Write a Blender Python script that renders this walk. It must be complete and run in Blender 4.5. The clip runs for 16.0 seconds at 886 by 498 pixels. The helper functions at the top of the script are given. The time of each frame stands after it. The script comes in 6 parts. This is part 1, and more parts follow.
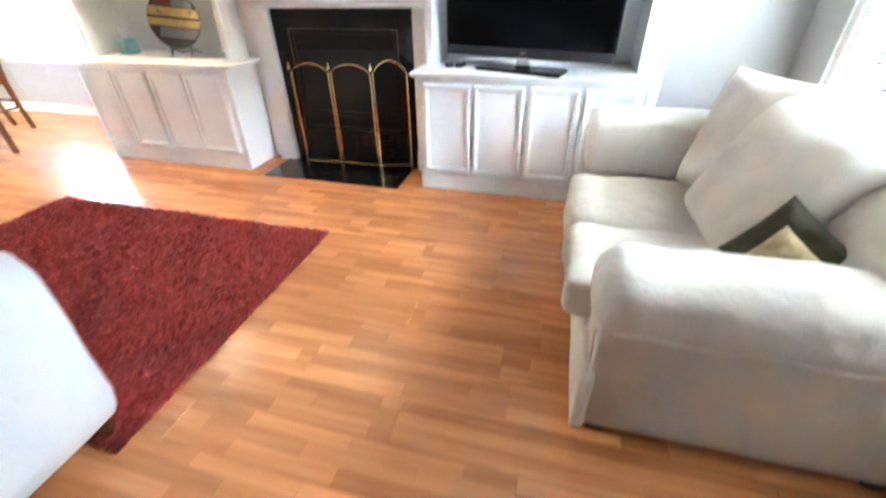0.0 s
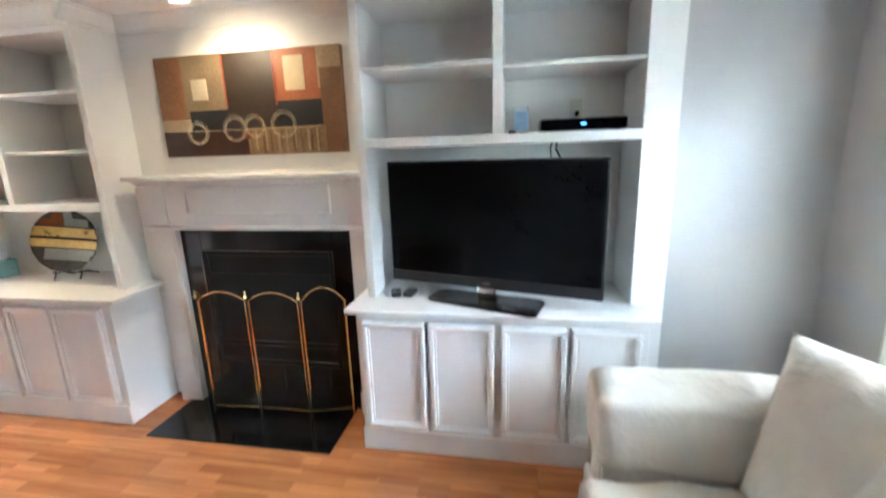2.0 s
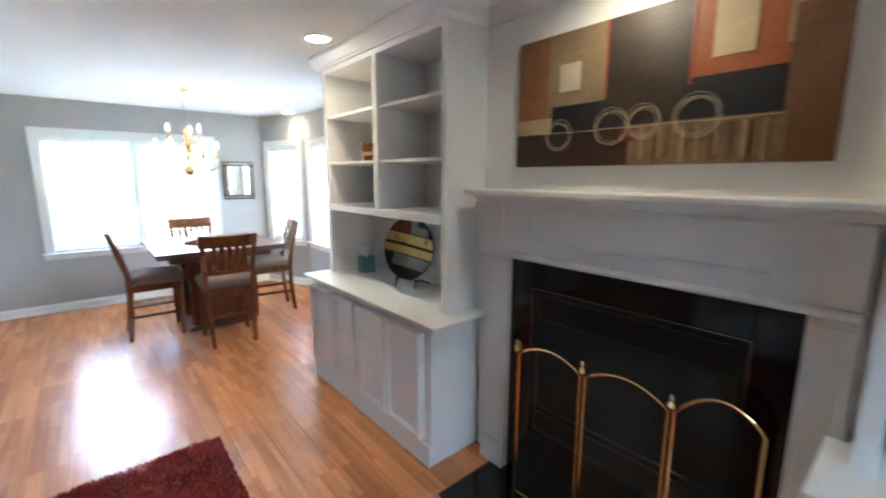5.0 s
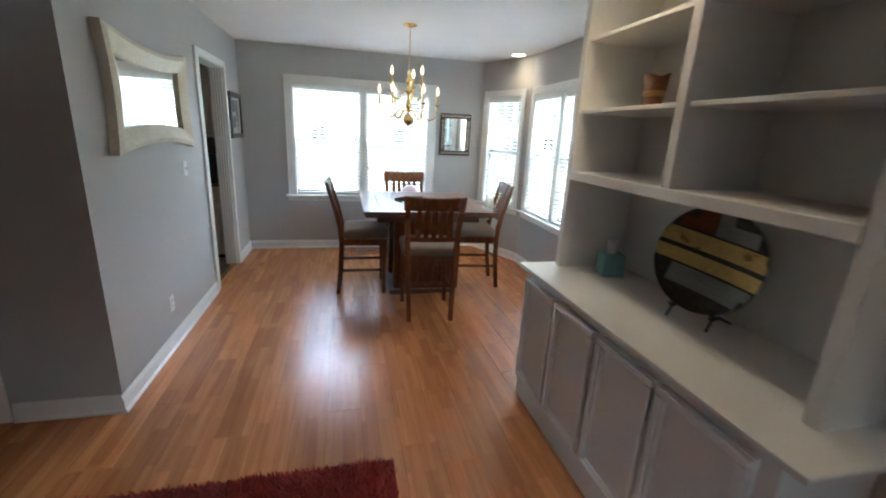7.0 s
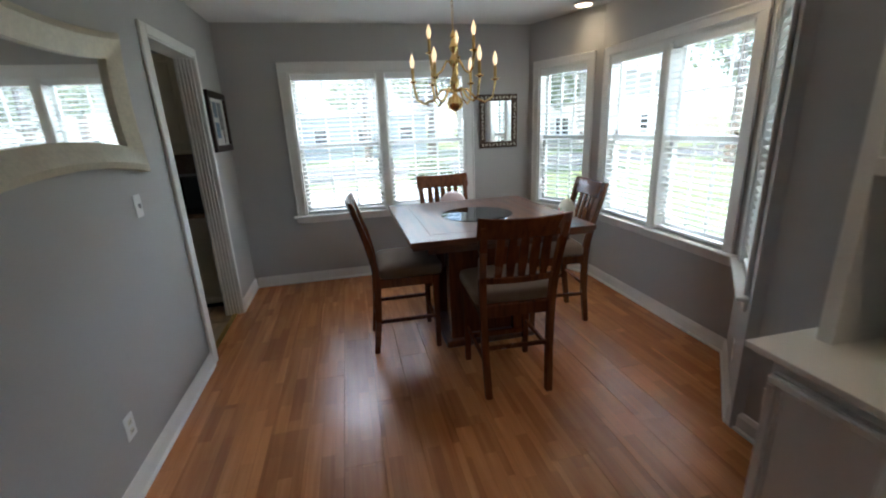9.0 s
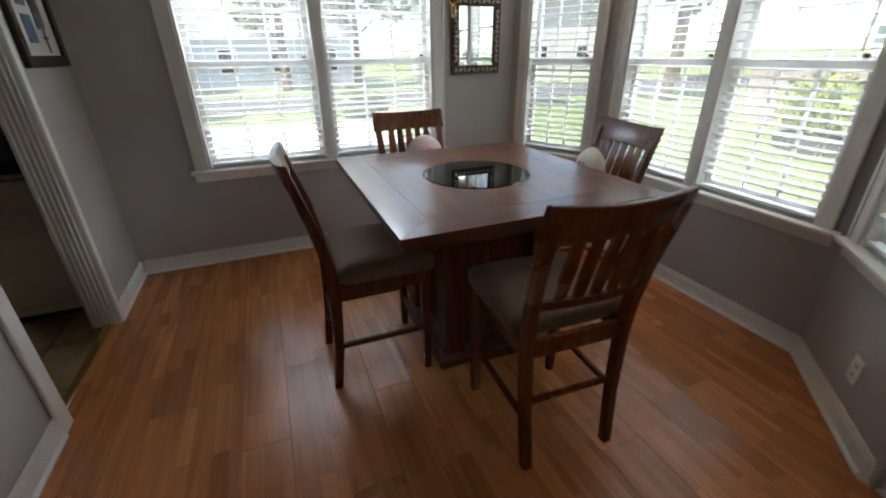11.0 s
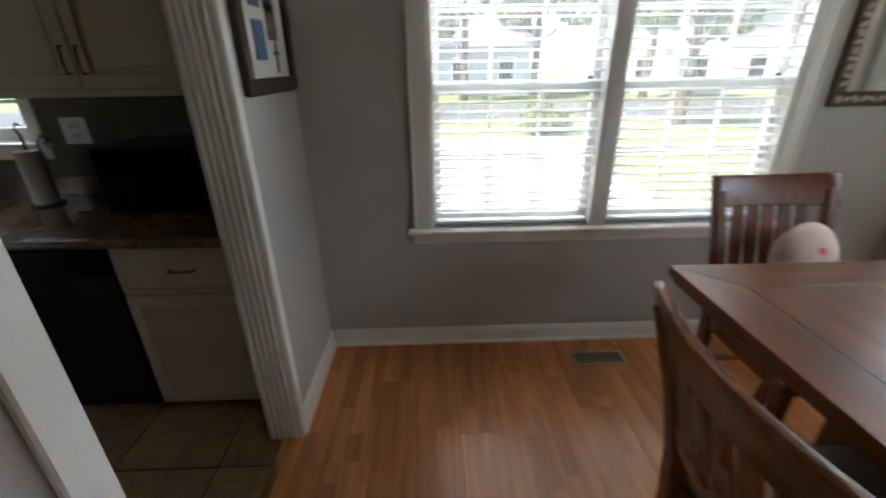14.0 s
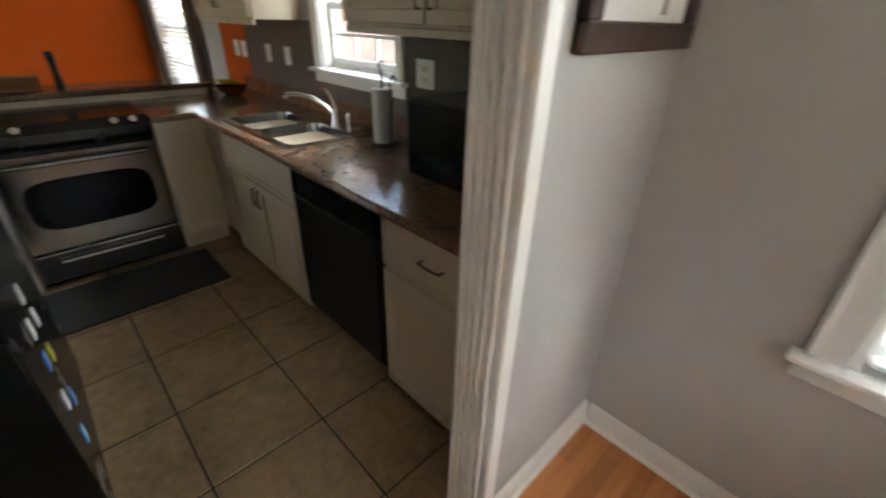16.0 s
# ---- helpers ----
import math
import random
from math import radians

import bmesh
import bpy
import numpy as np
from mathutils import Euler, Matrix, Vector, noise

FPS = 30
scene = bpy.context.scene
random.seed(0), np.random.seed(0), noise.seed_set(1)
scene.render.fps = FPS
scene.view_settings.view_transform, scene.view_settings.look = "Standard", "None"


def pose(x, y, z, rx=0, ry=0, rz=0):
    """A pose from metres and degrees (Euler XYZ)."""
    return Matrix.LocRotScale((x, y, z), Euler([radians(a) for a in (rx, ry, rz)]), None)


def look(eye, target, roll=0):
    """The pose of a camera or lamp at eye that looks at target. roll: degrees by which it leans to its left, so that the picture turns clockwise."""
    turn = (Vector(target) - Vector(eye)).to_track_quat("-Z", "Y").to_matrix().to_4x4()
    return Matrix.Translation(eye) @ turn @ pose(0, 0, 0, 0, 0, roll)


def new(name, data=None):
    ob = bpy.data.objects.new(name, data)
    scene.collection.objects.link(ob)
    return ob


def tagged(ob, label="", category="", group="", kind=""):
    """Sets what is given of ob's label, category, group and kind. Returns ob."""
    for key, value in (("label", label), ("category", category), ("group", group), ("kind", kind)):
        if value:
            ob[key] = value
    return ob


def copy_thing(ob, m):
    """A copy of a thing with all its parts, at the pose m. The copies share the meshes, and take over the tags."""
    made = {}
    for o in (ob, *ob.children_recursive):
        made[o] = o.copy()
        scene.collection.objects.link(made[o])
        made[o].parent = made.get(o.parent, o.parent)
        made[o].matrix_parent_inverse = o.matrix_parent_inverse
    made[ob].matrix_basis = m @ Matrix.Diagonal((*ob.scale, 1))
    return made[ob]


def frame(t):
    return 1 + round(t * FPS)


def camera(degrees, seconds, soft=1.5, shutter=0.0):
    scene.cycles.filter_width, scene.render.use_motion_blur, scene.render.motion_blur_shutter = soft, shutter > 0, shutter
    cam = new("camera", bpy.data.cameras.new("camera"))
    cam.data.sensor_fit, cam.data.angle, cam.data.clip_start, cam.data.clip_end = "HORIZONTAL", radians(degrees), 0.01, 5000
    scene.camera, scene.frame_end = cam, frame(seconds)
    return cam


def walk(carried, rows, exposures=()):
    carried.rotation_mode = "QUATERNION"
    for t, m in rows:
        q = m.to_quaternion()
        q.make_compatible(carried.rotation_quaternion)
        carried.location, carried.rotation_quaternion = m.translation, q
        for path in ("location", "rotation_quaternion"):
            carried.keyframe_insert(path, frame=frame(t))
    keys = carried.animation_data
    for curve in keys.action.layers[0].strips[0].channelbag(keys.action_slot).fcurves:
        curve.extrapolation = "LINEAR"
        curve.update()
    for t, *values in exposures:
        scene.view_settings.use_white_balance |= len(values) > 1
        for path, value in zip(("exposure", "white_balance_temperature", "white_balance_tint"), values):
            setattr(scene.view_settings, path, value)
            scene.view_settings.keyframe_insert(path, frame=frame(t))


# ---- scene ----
cam = camera(93.7, 16.0, soft=2.0, shutter=0.5)
PATH = [
    (0, (1.224, -0.141, 1.406), (0.772, 1.471, 0.312), -1.1),
    (0.5, (1.27, 0.149, 1.476), (0.864, 1.904, 0.605), -0.2),
    (1, (1.173, 0.396, 1.549), (0.88, 2.244, 0.842), -0.7),
    (1.5, (1.096, 0.592, 1.56), (0.834, 2.488, 0.979), -2.3),
    (2, (1.102, 0.788, 1.65), (0.753, 2.707, 1.208), -1.8),
    (2.5, (1.151, 0.962, 1.695), (0.676, 2.892, 1.476), 0.7),
    (3, (1.113, 1.03, 1.7), (0.478, 2.91, 1.45), 0.6),
    (3.5, (0.981, 1.095, 1.673), (0.143, 2.879, 1.336), 0.9),
    (4, (0.763, 1.2, 1.647), (-0.274, 2.882, 1.341), -0.3),
    (4.3, (0.62, 1.28, 1.624), (-0.547, 2.864, 1.263), -0.9),
    (4.5, (0.545, 1.312, 1.623), (-0.697, 2.829, 1.228), -0.7),
    (5, (0.318, 1.464, 1.635), (-1.182, 2.742, 1.294), 0.1),
    (5.2, (0.25, 1.5, 1.622), (-1.325, 2.677, 1.259), 1.0),
    (7.5, (-1.027, 1.731, 1.585), (-2.923, 2.094, 1.062), 1.3),
    (8, (-1.342, 1.665, 1.598), (-3.248, 2.021, 1.104), -1.2),
    (10.3, (-2.76, 1.556, 1.476), (-4.53, 2.105, 0.737), -2.6),
    (10.5, (-2.865, 1.562, 1.482), (-4.612, 2.16, 0.714), -2.7),
    (11, (-3.078, 1.545, 1.464), (-4.755, 2.223, 0.61), -0.8),
    (11.5, (-3.314, 1.428, 1.478), (-5.041, 2.051, 0.684), -2.0),
    (12, (-3.524, 1.316, 1.486), (-5.305, 1.757, 0.69), -1.1),
    (12.5, (-3.764, 1.34, 1.494), (-5.621, 1.556, 0.785), -0.4),
    (13, (-3.995, 1.294, 1.499), (-5.837, 1.441, 0.735), -0.3),
    (13.5, (-4.214, 1.227, 1.502), (-6.053, 1.417, 0.741), -0.1),
    (14, (-4.406, 1.121, 1.516), (-6.232, 1.159, 0.701), -0.9),
    (14.5, (-4.608, 1.1, 1.513), (-6.406, 0.732, 0.717), -0.6),
    (15, (-4.806, 1.107, 1.494), (-6.472, 0.418, 0.631), 0.9),
    (15.5, (-4.983, 1.059, 1.469), (-6.502, 0.135, 0.552), 1.5),
    (16, (-5.157, 0.933, 1.473), (-6.389, -0.308, 0.502), 1.7),
]
EXPOSURE = [(0, 6.95, 5700, 6), (0.5, 6.65, 5350, 6), (1, 6.52, 5250, 6), (2, 6.35, 5650, 6), (2.5, 6.15, 5800, 6), (3, 5.85, 5750, 6), (3.5, 6.1, 5500, 6), (4, 6.3, 5250, 6), (4.5, 6.0, 5150, 6), (5, 5.45, 5150, 4),
            (7.5, 4.0, 5700, 6), (8, 3.75, 5700, 6), (10.5, 2.75, 6450, 12), (12.5, 3.65, 6450, 12), (13.5, 3.2, 6500, 12), (14.5, 3.05, 6500, 12), (15, 3.22, 6500, 12), (15.5, 3.65, 6500, 12), (16, 4.45, 6900, 12)]
walk(cam, [(t, look(eye, target, roll)) for t, eye, target, roll in PATH], EXPOSURE)

# ---- light ----
world = bpy.data.worlds.new("sky")
scene.world = world
world.use_nodes = True
wn = world.node_tree
sky = wn.nodes.new("ShaderNodeTexSky")
sky.sky_type = "NISHITA"
sky.sun_disc = False
sky.sun_elevation, sky.sun_rotation = radians(58), radians(165)
wn.nodes["Background"].inputs["Strength"].default_value = 0.06
wn.links.new(sky.outputs["Color"], wn.nodes["Background"].inputs["Color"])
sun = new("sun", bpy.data.lights.new("sun", "SUN"))
sun.data.energy, sun.data.angle, sun.data.color = 2.0, radians(0.6), (1.0, 0.95, 0.88)
sun.matrix_world = look((3, -10, 17), (0, 0, 0))


# ---- materials ----
def material(name, base, rough=0.5, metal=0.0, vary=0.12, scale=6.0, fine=60.0, bump=0.1, bump_scale=None, rough_vary=0.08, relief=0.004, **more):
    """A surface with stains at a large scale, grain at a small one, and fine relief."""
    m = bpy.data.materials.new(name)
    m.use_nodes = True
    nt = m.node_tree
    b = nt.nodes["Principled BSDF"]
    co = nt.nodes.new("ShaderNodeTexCoord")
    big, small = nt.nodes.new("ShaderNodeTexNoise"), nt.nodes.new("ShaderNodeTexNoise")
    big.inputs["Scale"].default_value, big.inputs["Detail"].default_value = scale, 4
    small.inputs["Scale"].default_value, small.inputs["Detail"].default_value = fine, 3
    info = nt.nodes.new("ShaderNodeObjectInfo")
    far = nt.nodes.new("ShaderNodeVectorMath")
    far.operation = "MULTIPLY_ADD"
    far.inputs[1].default_value = (23.0, 17.0, 29.0)
    nt.links.new(info.outputs["Random"], far.inputs[0])
    nt.links.new(co.outputs["Object"], far.inputs[2])
    for n in (big, small):
        nt.links.new(far.outputs[0], n.inputs["Vector"])
    add = nt.nodes.new("ShaderNodeMath")
    add.operation = "ADD"
    nt.links.new(big.outputs["Fac"], add.inputs[0])
    nt.links.new(small.outputs["Fac"], add.inputs[1])
    ramp = nt.nodes.new("ShaderNodeMapRange")
    ramp.inputs["From Min"].default_value, ramp.inputs["From Max"].default_value = 0.6, 1.4
    ramp.inputs["To Min"].default_value, ramp.inputs["To Max"].default_value = 1 - vary, 1 + vary
    nt.links.new(add.outputs[0], ramp.inputs["Value"])
    mul = nt.nodes.new("ShaderNodeVectorMath")
    mul.operation = "SCALE"
    mul.inputs[0].default_value = base
    nt.links.new(ramp.outputs[0], mul.inputs["Scale"])
    nt.links.new(mul.outputs[0], b.inputs["Base Color"])
    rr = nt.nodes.new("ShaderNodeMapRange")
    rr.inputs["To Min"].default_value, rr.inputs["To Max"].default_value = max(0, rough - rough_vary), min(1, rough + rough_vary)
    nt.links.new(big.outputs["Fac"], rr.inputs["Value"])
    nt.links.new(rr.outputs[0], b.inputs["Roughness"])
    b.inputs["Metallic"].default_value = metal
    if bump:
        bp = nt.nodes.new("ShaderNodeBump")
        bp.inputs["Strength"].default_value, bp.inputs["Distance"].default_value = bump, relief
        src = small
        if bump_scale:
            src = nt.nodes.new("ShaderNodeTexNoise")
            src.inputs["Scale"].default_value, src.inputs["Detail"].default_value = bump_scale, 4
            nt.links.new(co.outputs["Object"], src.inputs["Vector"])
        nt.links.new(src.outputs["Fac"], bp.inputs["Height"])
        nt.links.new(bp.outputs["Normal"], b.inputs["Normal"])
    for key, value in more.items():
        b.inputs[key.replace("_", " ")].default_value = value
    return m


def wood(name, dark, light, rough=0.3, axis="X", stretch=14.0, scale=3.0, bump=0.06, coat=0.0, strips=None):
    """Wood with grain along one axis; strips (length, width) cuts it into staves of their own tone."""
    m = bpy.data.materials.new(name)
    m.use_nodes = True
    nt = m.node_tree
    b = nt.nodes["Principled BSDF"]
    co = nt.nodes.new("ShaderNodeTexCoord")
    geo = nt.nodes.new("ShaderNodeNewGeometry")
    info = nt.nodes.new("ShaderNodeObjectInfo")
    mp = nt.nodes.new("ShaderNodeMapping")
    mp.inputs["Scale"].default_value = [1 if a == axis else stretch for a in "XYZ"]
    nt.links.new(geo.outputs["Position"] if strips else co.outputs["Object"], mp.inputs["Vector"])
    shift = nt.nodes.new("ShaderNodeVectorMath")
    shift.operation = "ADD"
    nt.links.new(mp.outputs[0], shift.inputs[0])
    k = nt.nodes.new("ShaderNodeMath")
    k.operation = "MULTIPLY"
    k.inputs[1].default_value = 37.0
    nt.links.new(info.outputs["Random"], k.inputs[0])
    nt.links.new(k.outputs[0], shift.inputs[1])
    grain = nt.nodes.new("ShaderNodeTexNoise")
    grain.inputs["Scale"].default_value, grain.inputs["Detail"].default_value, grain.inputs["Distortion"].default_value = scale, 6, 0.1
    nt.links.new(shift.outputs[0], grain.inputs["Vector"])
    cr = nt.nodes.new("ShaderNodeValToRGB")
    cr.color_ramp.elements[0].position, cr.color_ramp.elements[1].position = 0.3, 0.72
    cr.color_ramp.elements[0].color, cr.color_ramp.elements[1].color = (*dark, 1), (*light, 1)
    nt.links.new(grain.outputs["Fac"], cr.inputs[0])
    tone = nt.nodes.new("ShaderNodeMapRange")
    tone.inputs["To Min"].default_value, tone.inputs["To Max"].default_value = 0.88, 1.12
    nt.links.new(info.outputs["Random"], tone.inputs["Value"])
    out, tv = cr.outputs[0], tone.outputs[0]
    if strips:
        br = nt.nodes.new("ShaderNodeTexBrick")
        br.offset, br.offset_frequency = 0.37, 2
        br.inputs["Scale"].default_value = 1.0
        br.inputs["Brick Width"].default_value, br.inputs["Row Height"].default_value = strips
        br.inputs["Mortar Size"].default_value = 0.0006
        br.inputs["Color1"].default_value, br.inputs["Color2"].default_value, br.inputs["Mortar"].default_value = (0.80, 0.77, 0.74, 1), (1.16, 1.17, 1.16, 1), (0.7, 0.66, 0.62, 1)
        br.inputs["Bias"].default_value = 0.0
        sh = nt.nodes.new("ShaderNodeVectorMath")
        sh.operation = "ADD"
        nt.links.new(geo.outputs["Position"], sh.inputs[0])
        comb = nt.nodes.new("ShaderNodeCombineXYZ")
        nt.links.new(k.outputs[0], comb.inputs[0])
        nt.links.new(comb.outputs[0], sh.inputs[1])
        nt.links.new(sh.outputs[0], br.inputs["Vector"])
        mx = nt.nodes.new("ShaderNodeMix")
        mx.data_type, mx.blend_type = "RGBA", "MULTIPLY"
        mx.inputs[0].default_value = 1.0
        nt.links.new(out, mx.inputs[6])
        nt.links.new(br.outputs["Color"], mx.inputs[7])
        out = mx.outputs[2]
    mul = nt.nodes.new("ShaderNodeVectorMath")
    mul.operation = "SCALE"
    nt.links.new(out, mul.inputs[0])
    nt.links.new(tv, mul.inputs["Scale"])
    nt.links.new(mul.outputs[0], b.inputs["Base Color"])
    big = nt.nodes.new("ShaderNodeTexNoise")
    big.inputs["Scale"].default_value, big.inputs["Detail"].default_value = 2.2, 5
    nt.links.new(geo.outputs["Position"], big.inputs["Vector"])
    rr = nt.nodes.new("ShaderNodeMapRange")
    rr.inputs["To Min"].default_value, rr.inputs["To Max"].default_value = rough - 0.015, rough + 0.03
    nt.links.new(big.outputs["Fac"], rr.inputs["Value"])
    nt.links.new(rr.outputs[0], b.inputs["Roughness"])
    bp = nt.nodes.new("ShaderNodeBump")
    bp.inputs["Strength"].default_value, bp.inputs["Distance"].default_value = bump, 0.002
    nt.links.new(grain.outputs["Fac"], bp.inputs["Height"])
    nt.links.new(bp.outputs["Normal"], b.inputs["Normal"])
    b.inputs["Specular IOR Level"].default_value = 0.5
    b.inputs["Coat Weight"].default_value, b.inputs["Coat Roughness"].default_value = coat, 0.13
    return m


WALL = material("grey wall paint", (0.46, 0.452, 0.44), 0.6, vary=0.03, scale=1.5, fine=220, bump=0.12, bump_scale=320)
WHITE = material("white gloss paint", (0.80, 0.79, 0.76), 0.38, vary=0.03, scale=3, fine=90, bump=0.05, bump_scale=60)
CEIL = material("stippled white ceiling", (0.80, 0.79, 0.77), 0.85, vary=0.03, scale=2, fine=60, bump=0.7, bump_scale=55)
FLOOR = wood("honey oak laminate", (0.43, 0.160, 0.055), (0.57, 0.240, 0.092), 0.24, "X", 14, 2.0, 0.03, 0.0, (0.42, 0.065))
CHERRY = wood("cherry stained wood", (0.085, 0.023, 0.008), (0.19, 0.058, 0.017), 0.26, "Z", 10, 3.5, 0.05, 0.0)
CHERRY_X = wood("cherry stained boards", (0.060, 0.015, 0.004), (0.150, 0.042, 0.010), 0.34, "X", 7, 2.6, 0.0, 0.5)
CHERRY_Y = wood("cherry stained cross boards", (0.060, 0.015, 0.004), (0.150, 0.042, 0.010), 0.34, "Y", 7, 2.6, 0.0, 0.5)
TAUPE = material("taupe woven seat fabric", (0.205, 0.138, 0.092), 0.9, vary=0.1, fine=300, bump=0.4, bump_scale=500)
LINEN = material("cream cotton slipcover", (0.62, 0.57, 0.49), 0.92, vary=0.06, scale=4, fine=250, bump=0.55, bump_scale=9, relief=0.035)
# Dark colour carries the shade of the gap beneath the sofa.
LINEN_SHADE = material("sofa foot cloth with shade in its colour", (0.10, 0.08, 0.07), 0.95, vary=0.1)
GRANITE = material("polished black granite", (0.008, 0.008, 0.009), 0.09, vary=0.4, fine=260, bump=0.0, rough_vary=0.03)
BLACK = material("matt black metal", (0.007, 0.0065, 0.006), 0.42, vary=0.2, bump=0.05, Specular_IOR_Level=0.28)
SOOT = material("sooty firebox panel", (0.014, 0.013, 0.012), 0.75, vary=0.3, bump=0.3)
BRASS = material("polished brass", (0.86, 0.64, 0.27), 0.16, 1.0, vary=0.06, bump=0.02)
BRONZE = material("bronze hardware", (0.14, 0.10, 0.07), 0.4, 0.9, vary=0.1, bump=0.05)
CHROME = material("chrome", (0.75, 0.75, 0.76), 0.1, 1.0, vary=0.03, bump=0.0)
STEEL = material("brushed stainless steel", (0.36, 0.36, 0.36), 0.2, 1.0, vary=0.12, fine=120, bump=0.06)
SCREEN = material("dark glossy screen", (0.003, 0.003, 0.0035), 0.16, vary=0.05, bump=0.0, rough_vary=0.02, Specular_IOR_Level=0.12)
PLASTIC = material("black satin plastic", (0.007, 0.0065, 0.006), 0.25, vary=0.1, bump=0.03, Specular_IOR_Level=0.3)
GUNMETAL = material("dark grey bezel plastic", (0.022, 0.022, 0.024), 0.35, vary=0.1, bump=0.03)
IVORY = material("ivory plastic plate", (0.72, 0.69, 0.60), 0.4, vary=0.03, bump=0.0)
VINYL = material("white vinyl", (0.82, 0.82, 0.81), 0.4, vary=0.03, bump=0.03)
PANEL = material("off-white door panel paint", (0.78, 0.77, 0.75), 0.45, vary=0.02, scale=3, fine=90, bump=0.05, bump_scale=60)
SLAT = material("white faux wood slat", (0.83, 0.83, 0.82), 0.45, vary=0.03, bump=0.05, Transmission_Weight=0.0)
GREEN_CLOTH = material("olive woven cloth", (0.046, 0.043, 0.021), 0.85, vary=0.2, fine=200, bump=0.4, bump_scale=300)
MIRROR = material("mirror glass", (0.86, 0.88, 0.87), 0.02, 1.0, vary=0.01, bump=0.0, rough_vary=0.01)


def glass_material(name, tint, rough=0.0):
    m = bpy.data.materials.new(name)
    m.use_nodes = True
    b = m.node_tree.nodes["Principled BSDF"]
    b.inputs["Base Color"].default_value = (*tint, 1)
    b.inputs["Transmission Weight"].default_value, b.inputs["Roughness"].default_value, b.inputs["IOR"].default_value = 1.0, rough, 1.02 if rough == 0 else 1.45
    return m


def veil(m, share, colour):
    """Lets part of a surface pass light diffusely: haze added to panes, brightness to thin slats."""
    nt = m.node_tree
    out = nt.nodes["Material Output"]
    mix, tr = nt.nodes.new("ShaderNodeMixShader"), nt.nodes.new("ShaderNodeBsdfTranslucent")
    tr.inputs["Color"].default_value = (*colour, 1)
    mix.inputs[0].default_value = share
    nt.links.new(nt.nodes["Principled BSDF"].outputs[0], mix.inputs[1])
    nt.links.new(tr.outputs[0], mix.inputs[2])
    nt.links.new(mix.outputs[0], out.inputs["Surface"])


def lamp_material(name, colour, strength):
    m = bpy.data.materials.new(name)
    m.use_nodes = True
    b = m.node_tree.nodes["Principled BSDF"]
    b.inputs["Emission Color"].default_value, b.inputs["Emission Strength"].default_value = (*colour, 1), strength
    return m


PANE = glass_material("window glass", (0.97, 0.985, 0.98))
CLEAR = glass_material("window glass left without haze", (0.97, 0.985, 0.98))
# Glare haze is put into the panes, and a backlit glow into the slats.
veil(PANE, 0.04, (0.93, 0.92, 0.9))
veil(SLAT, 0.24, (0.85, 0.85, 0.84))
BULB = lamp_material("lit bulb", (1.0, 0.66, 0.33), 0.16)
DOWNLIGHT = lamp_material("lit reflector bulb", (1.0, 0.78, 0.5), 1.5)


# ---- building blocks ----
def box(bm, x0, y0, z0, x1, y1, z1):
    v = [bm.verts.new(p) for p in ((x0, y0, z0), (x1, y0, z0), (x1, y1, z0), (x0, y1, z0), (x0, y0, z1), (x1, y0, z1), (x1, y1, z1), (x0, y1, z1))]
    return [bm.faces.new([v[i] for i in f]) for f in ((3, 2, 1, 0), (4, 5, 6, 7), (0, 1, 5, 4), (1, 2, 6, 5), (2, 3, 7, 6), (3, 0, 4, 7))]


def bevel(bm, width, segments=1):
    bmesh.ops.recalc_face_normals(bm, faces=bm.faces)
    edges = [e for e in bm.edges if len(e.link_faces) == 2 and e.calc_face_angle(0) > 0.5]
    bmesh.ops.bevel(bm, geom=edges, offset=width, segments=segments, affect="EDGES", profile=0.5, clamp_overlap=True)
    return bm


def boxes(*rows, edge=0.0, segments=1):
    bm = bmesh.new()
    for r in rows:
        box(bm, *r)
    return bevel(bm, edge, segments) if edge else bm


def tube(bm, points, radius, sides=10, taper=None):
    """A round rod along points; taper: a radius for each point."""
    pts = [Vector(p) for p in points]
    rings, up = [], Vector((0.13, 0.21, 0.97)).normalized()
    for i, p in enumerate(pts):
        d = (pts[min(i + 1, len(pts) - 1)] - pts[max(i - 1, 0)]).normalized()
        a = d.cross(up)
        a = (a if a.length > 1e-3 else d.cross(Vector((1, 0, 0)))).normalized()
        b = d.cross(a)
        r = taper[i] if taper else radius
        rings.append([bm.verts.new(p + (a * math.cos(t) + b * math.sin(t)) * r) for t in (2 * math.pi * k / sides for k in range(sides))])
    for r0, r1 in zip(rings, rings[1:]):
        for k in range(sides):
            bm.faces.new((r0[k], r0[(k + 1) % sides], r1[(k + 1) % sides], r1[k]))
    bm.faces.new(rings[0][::-1])
    bm.faces.new(rings[-1])
    return bm


def lathe(bm, profile, sides=24, centre=(0, 0, 0)):
    """Turns a profile of (radius, height) about the upright axis."""
    cx, cy, cz = centre
    rings = []
    for r, z in profile:
        rings.append([bm.verts.new((cx + r * math.cos(2 * math.pi * k / sides), cy + r * math.sin(2 * math.pi * k / sides), cz + z)) for k in range(sides)])
    for r0, r1 in zip(rings, rings[1:]):
        for k in range(sides):
            bm.faces.new((r0[k], r0[(k + 1) % sides], r1[(k + 1) % sides], r1[k]))
    bm.faces.new(rings[0][::-1])
    bm.faces.new(rings[-1])
    return bm


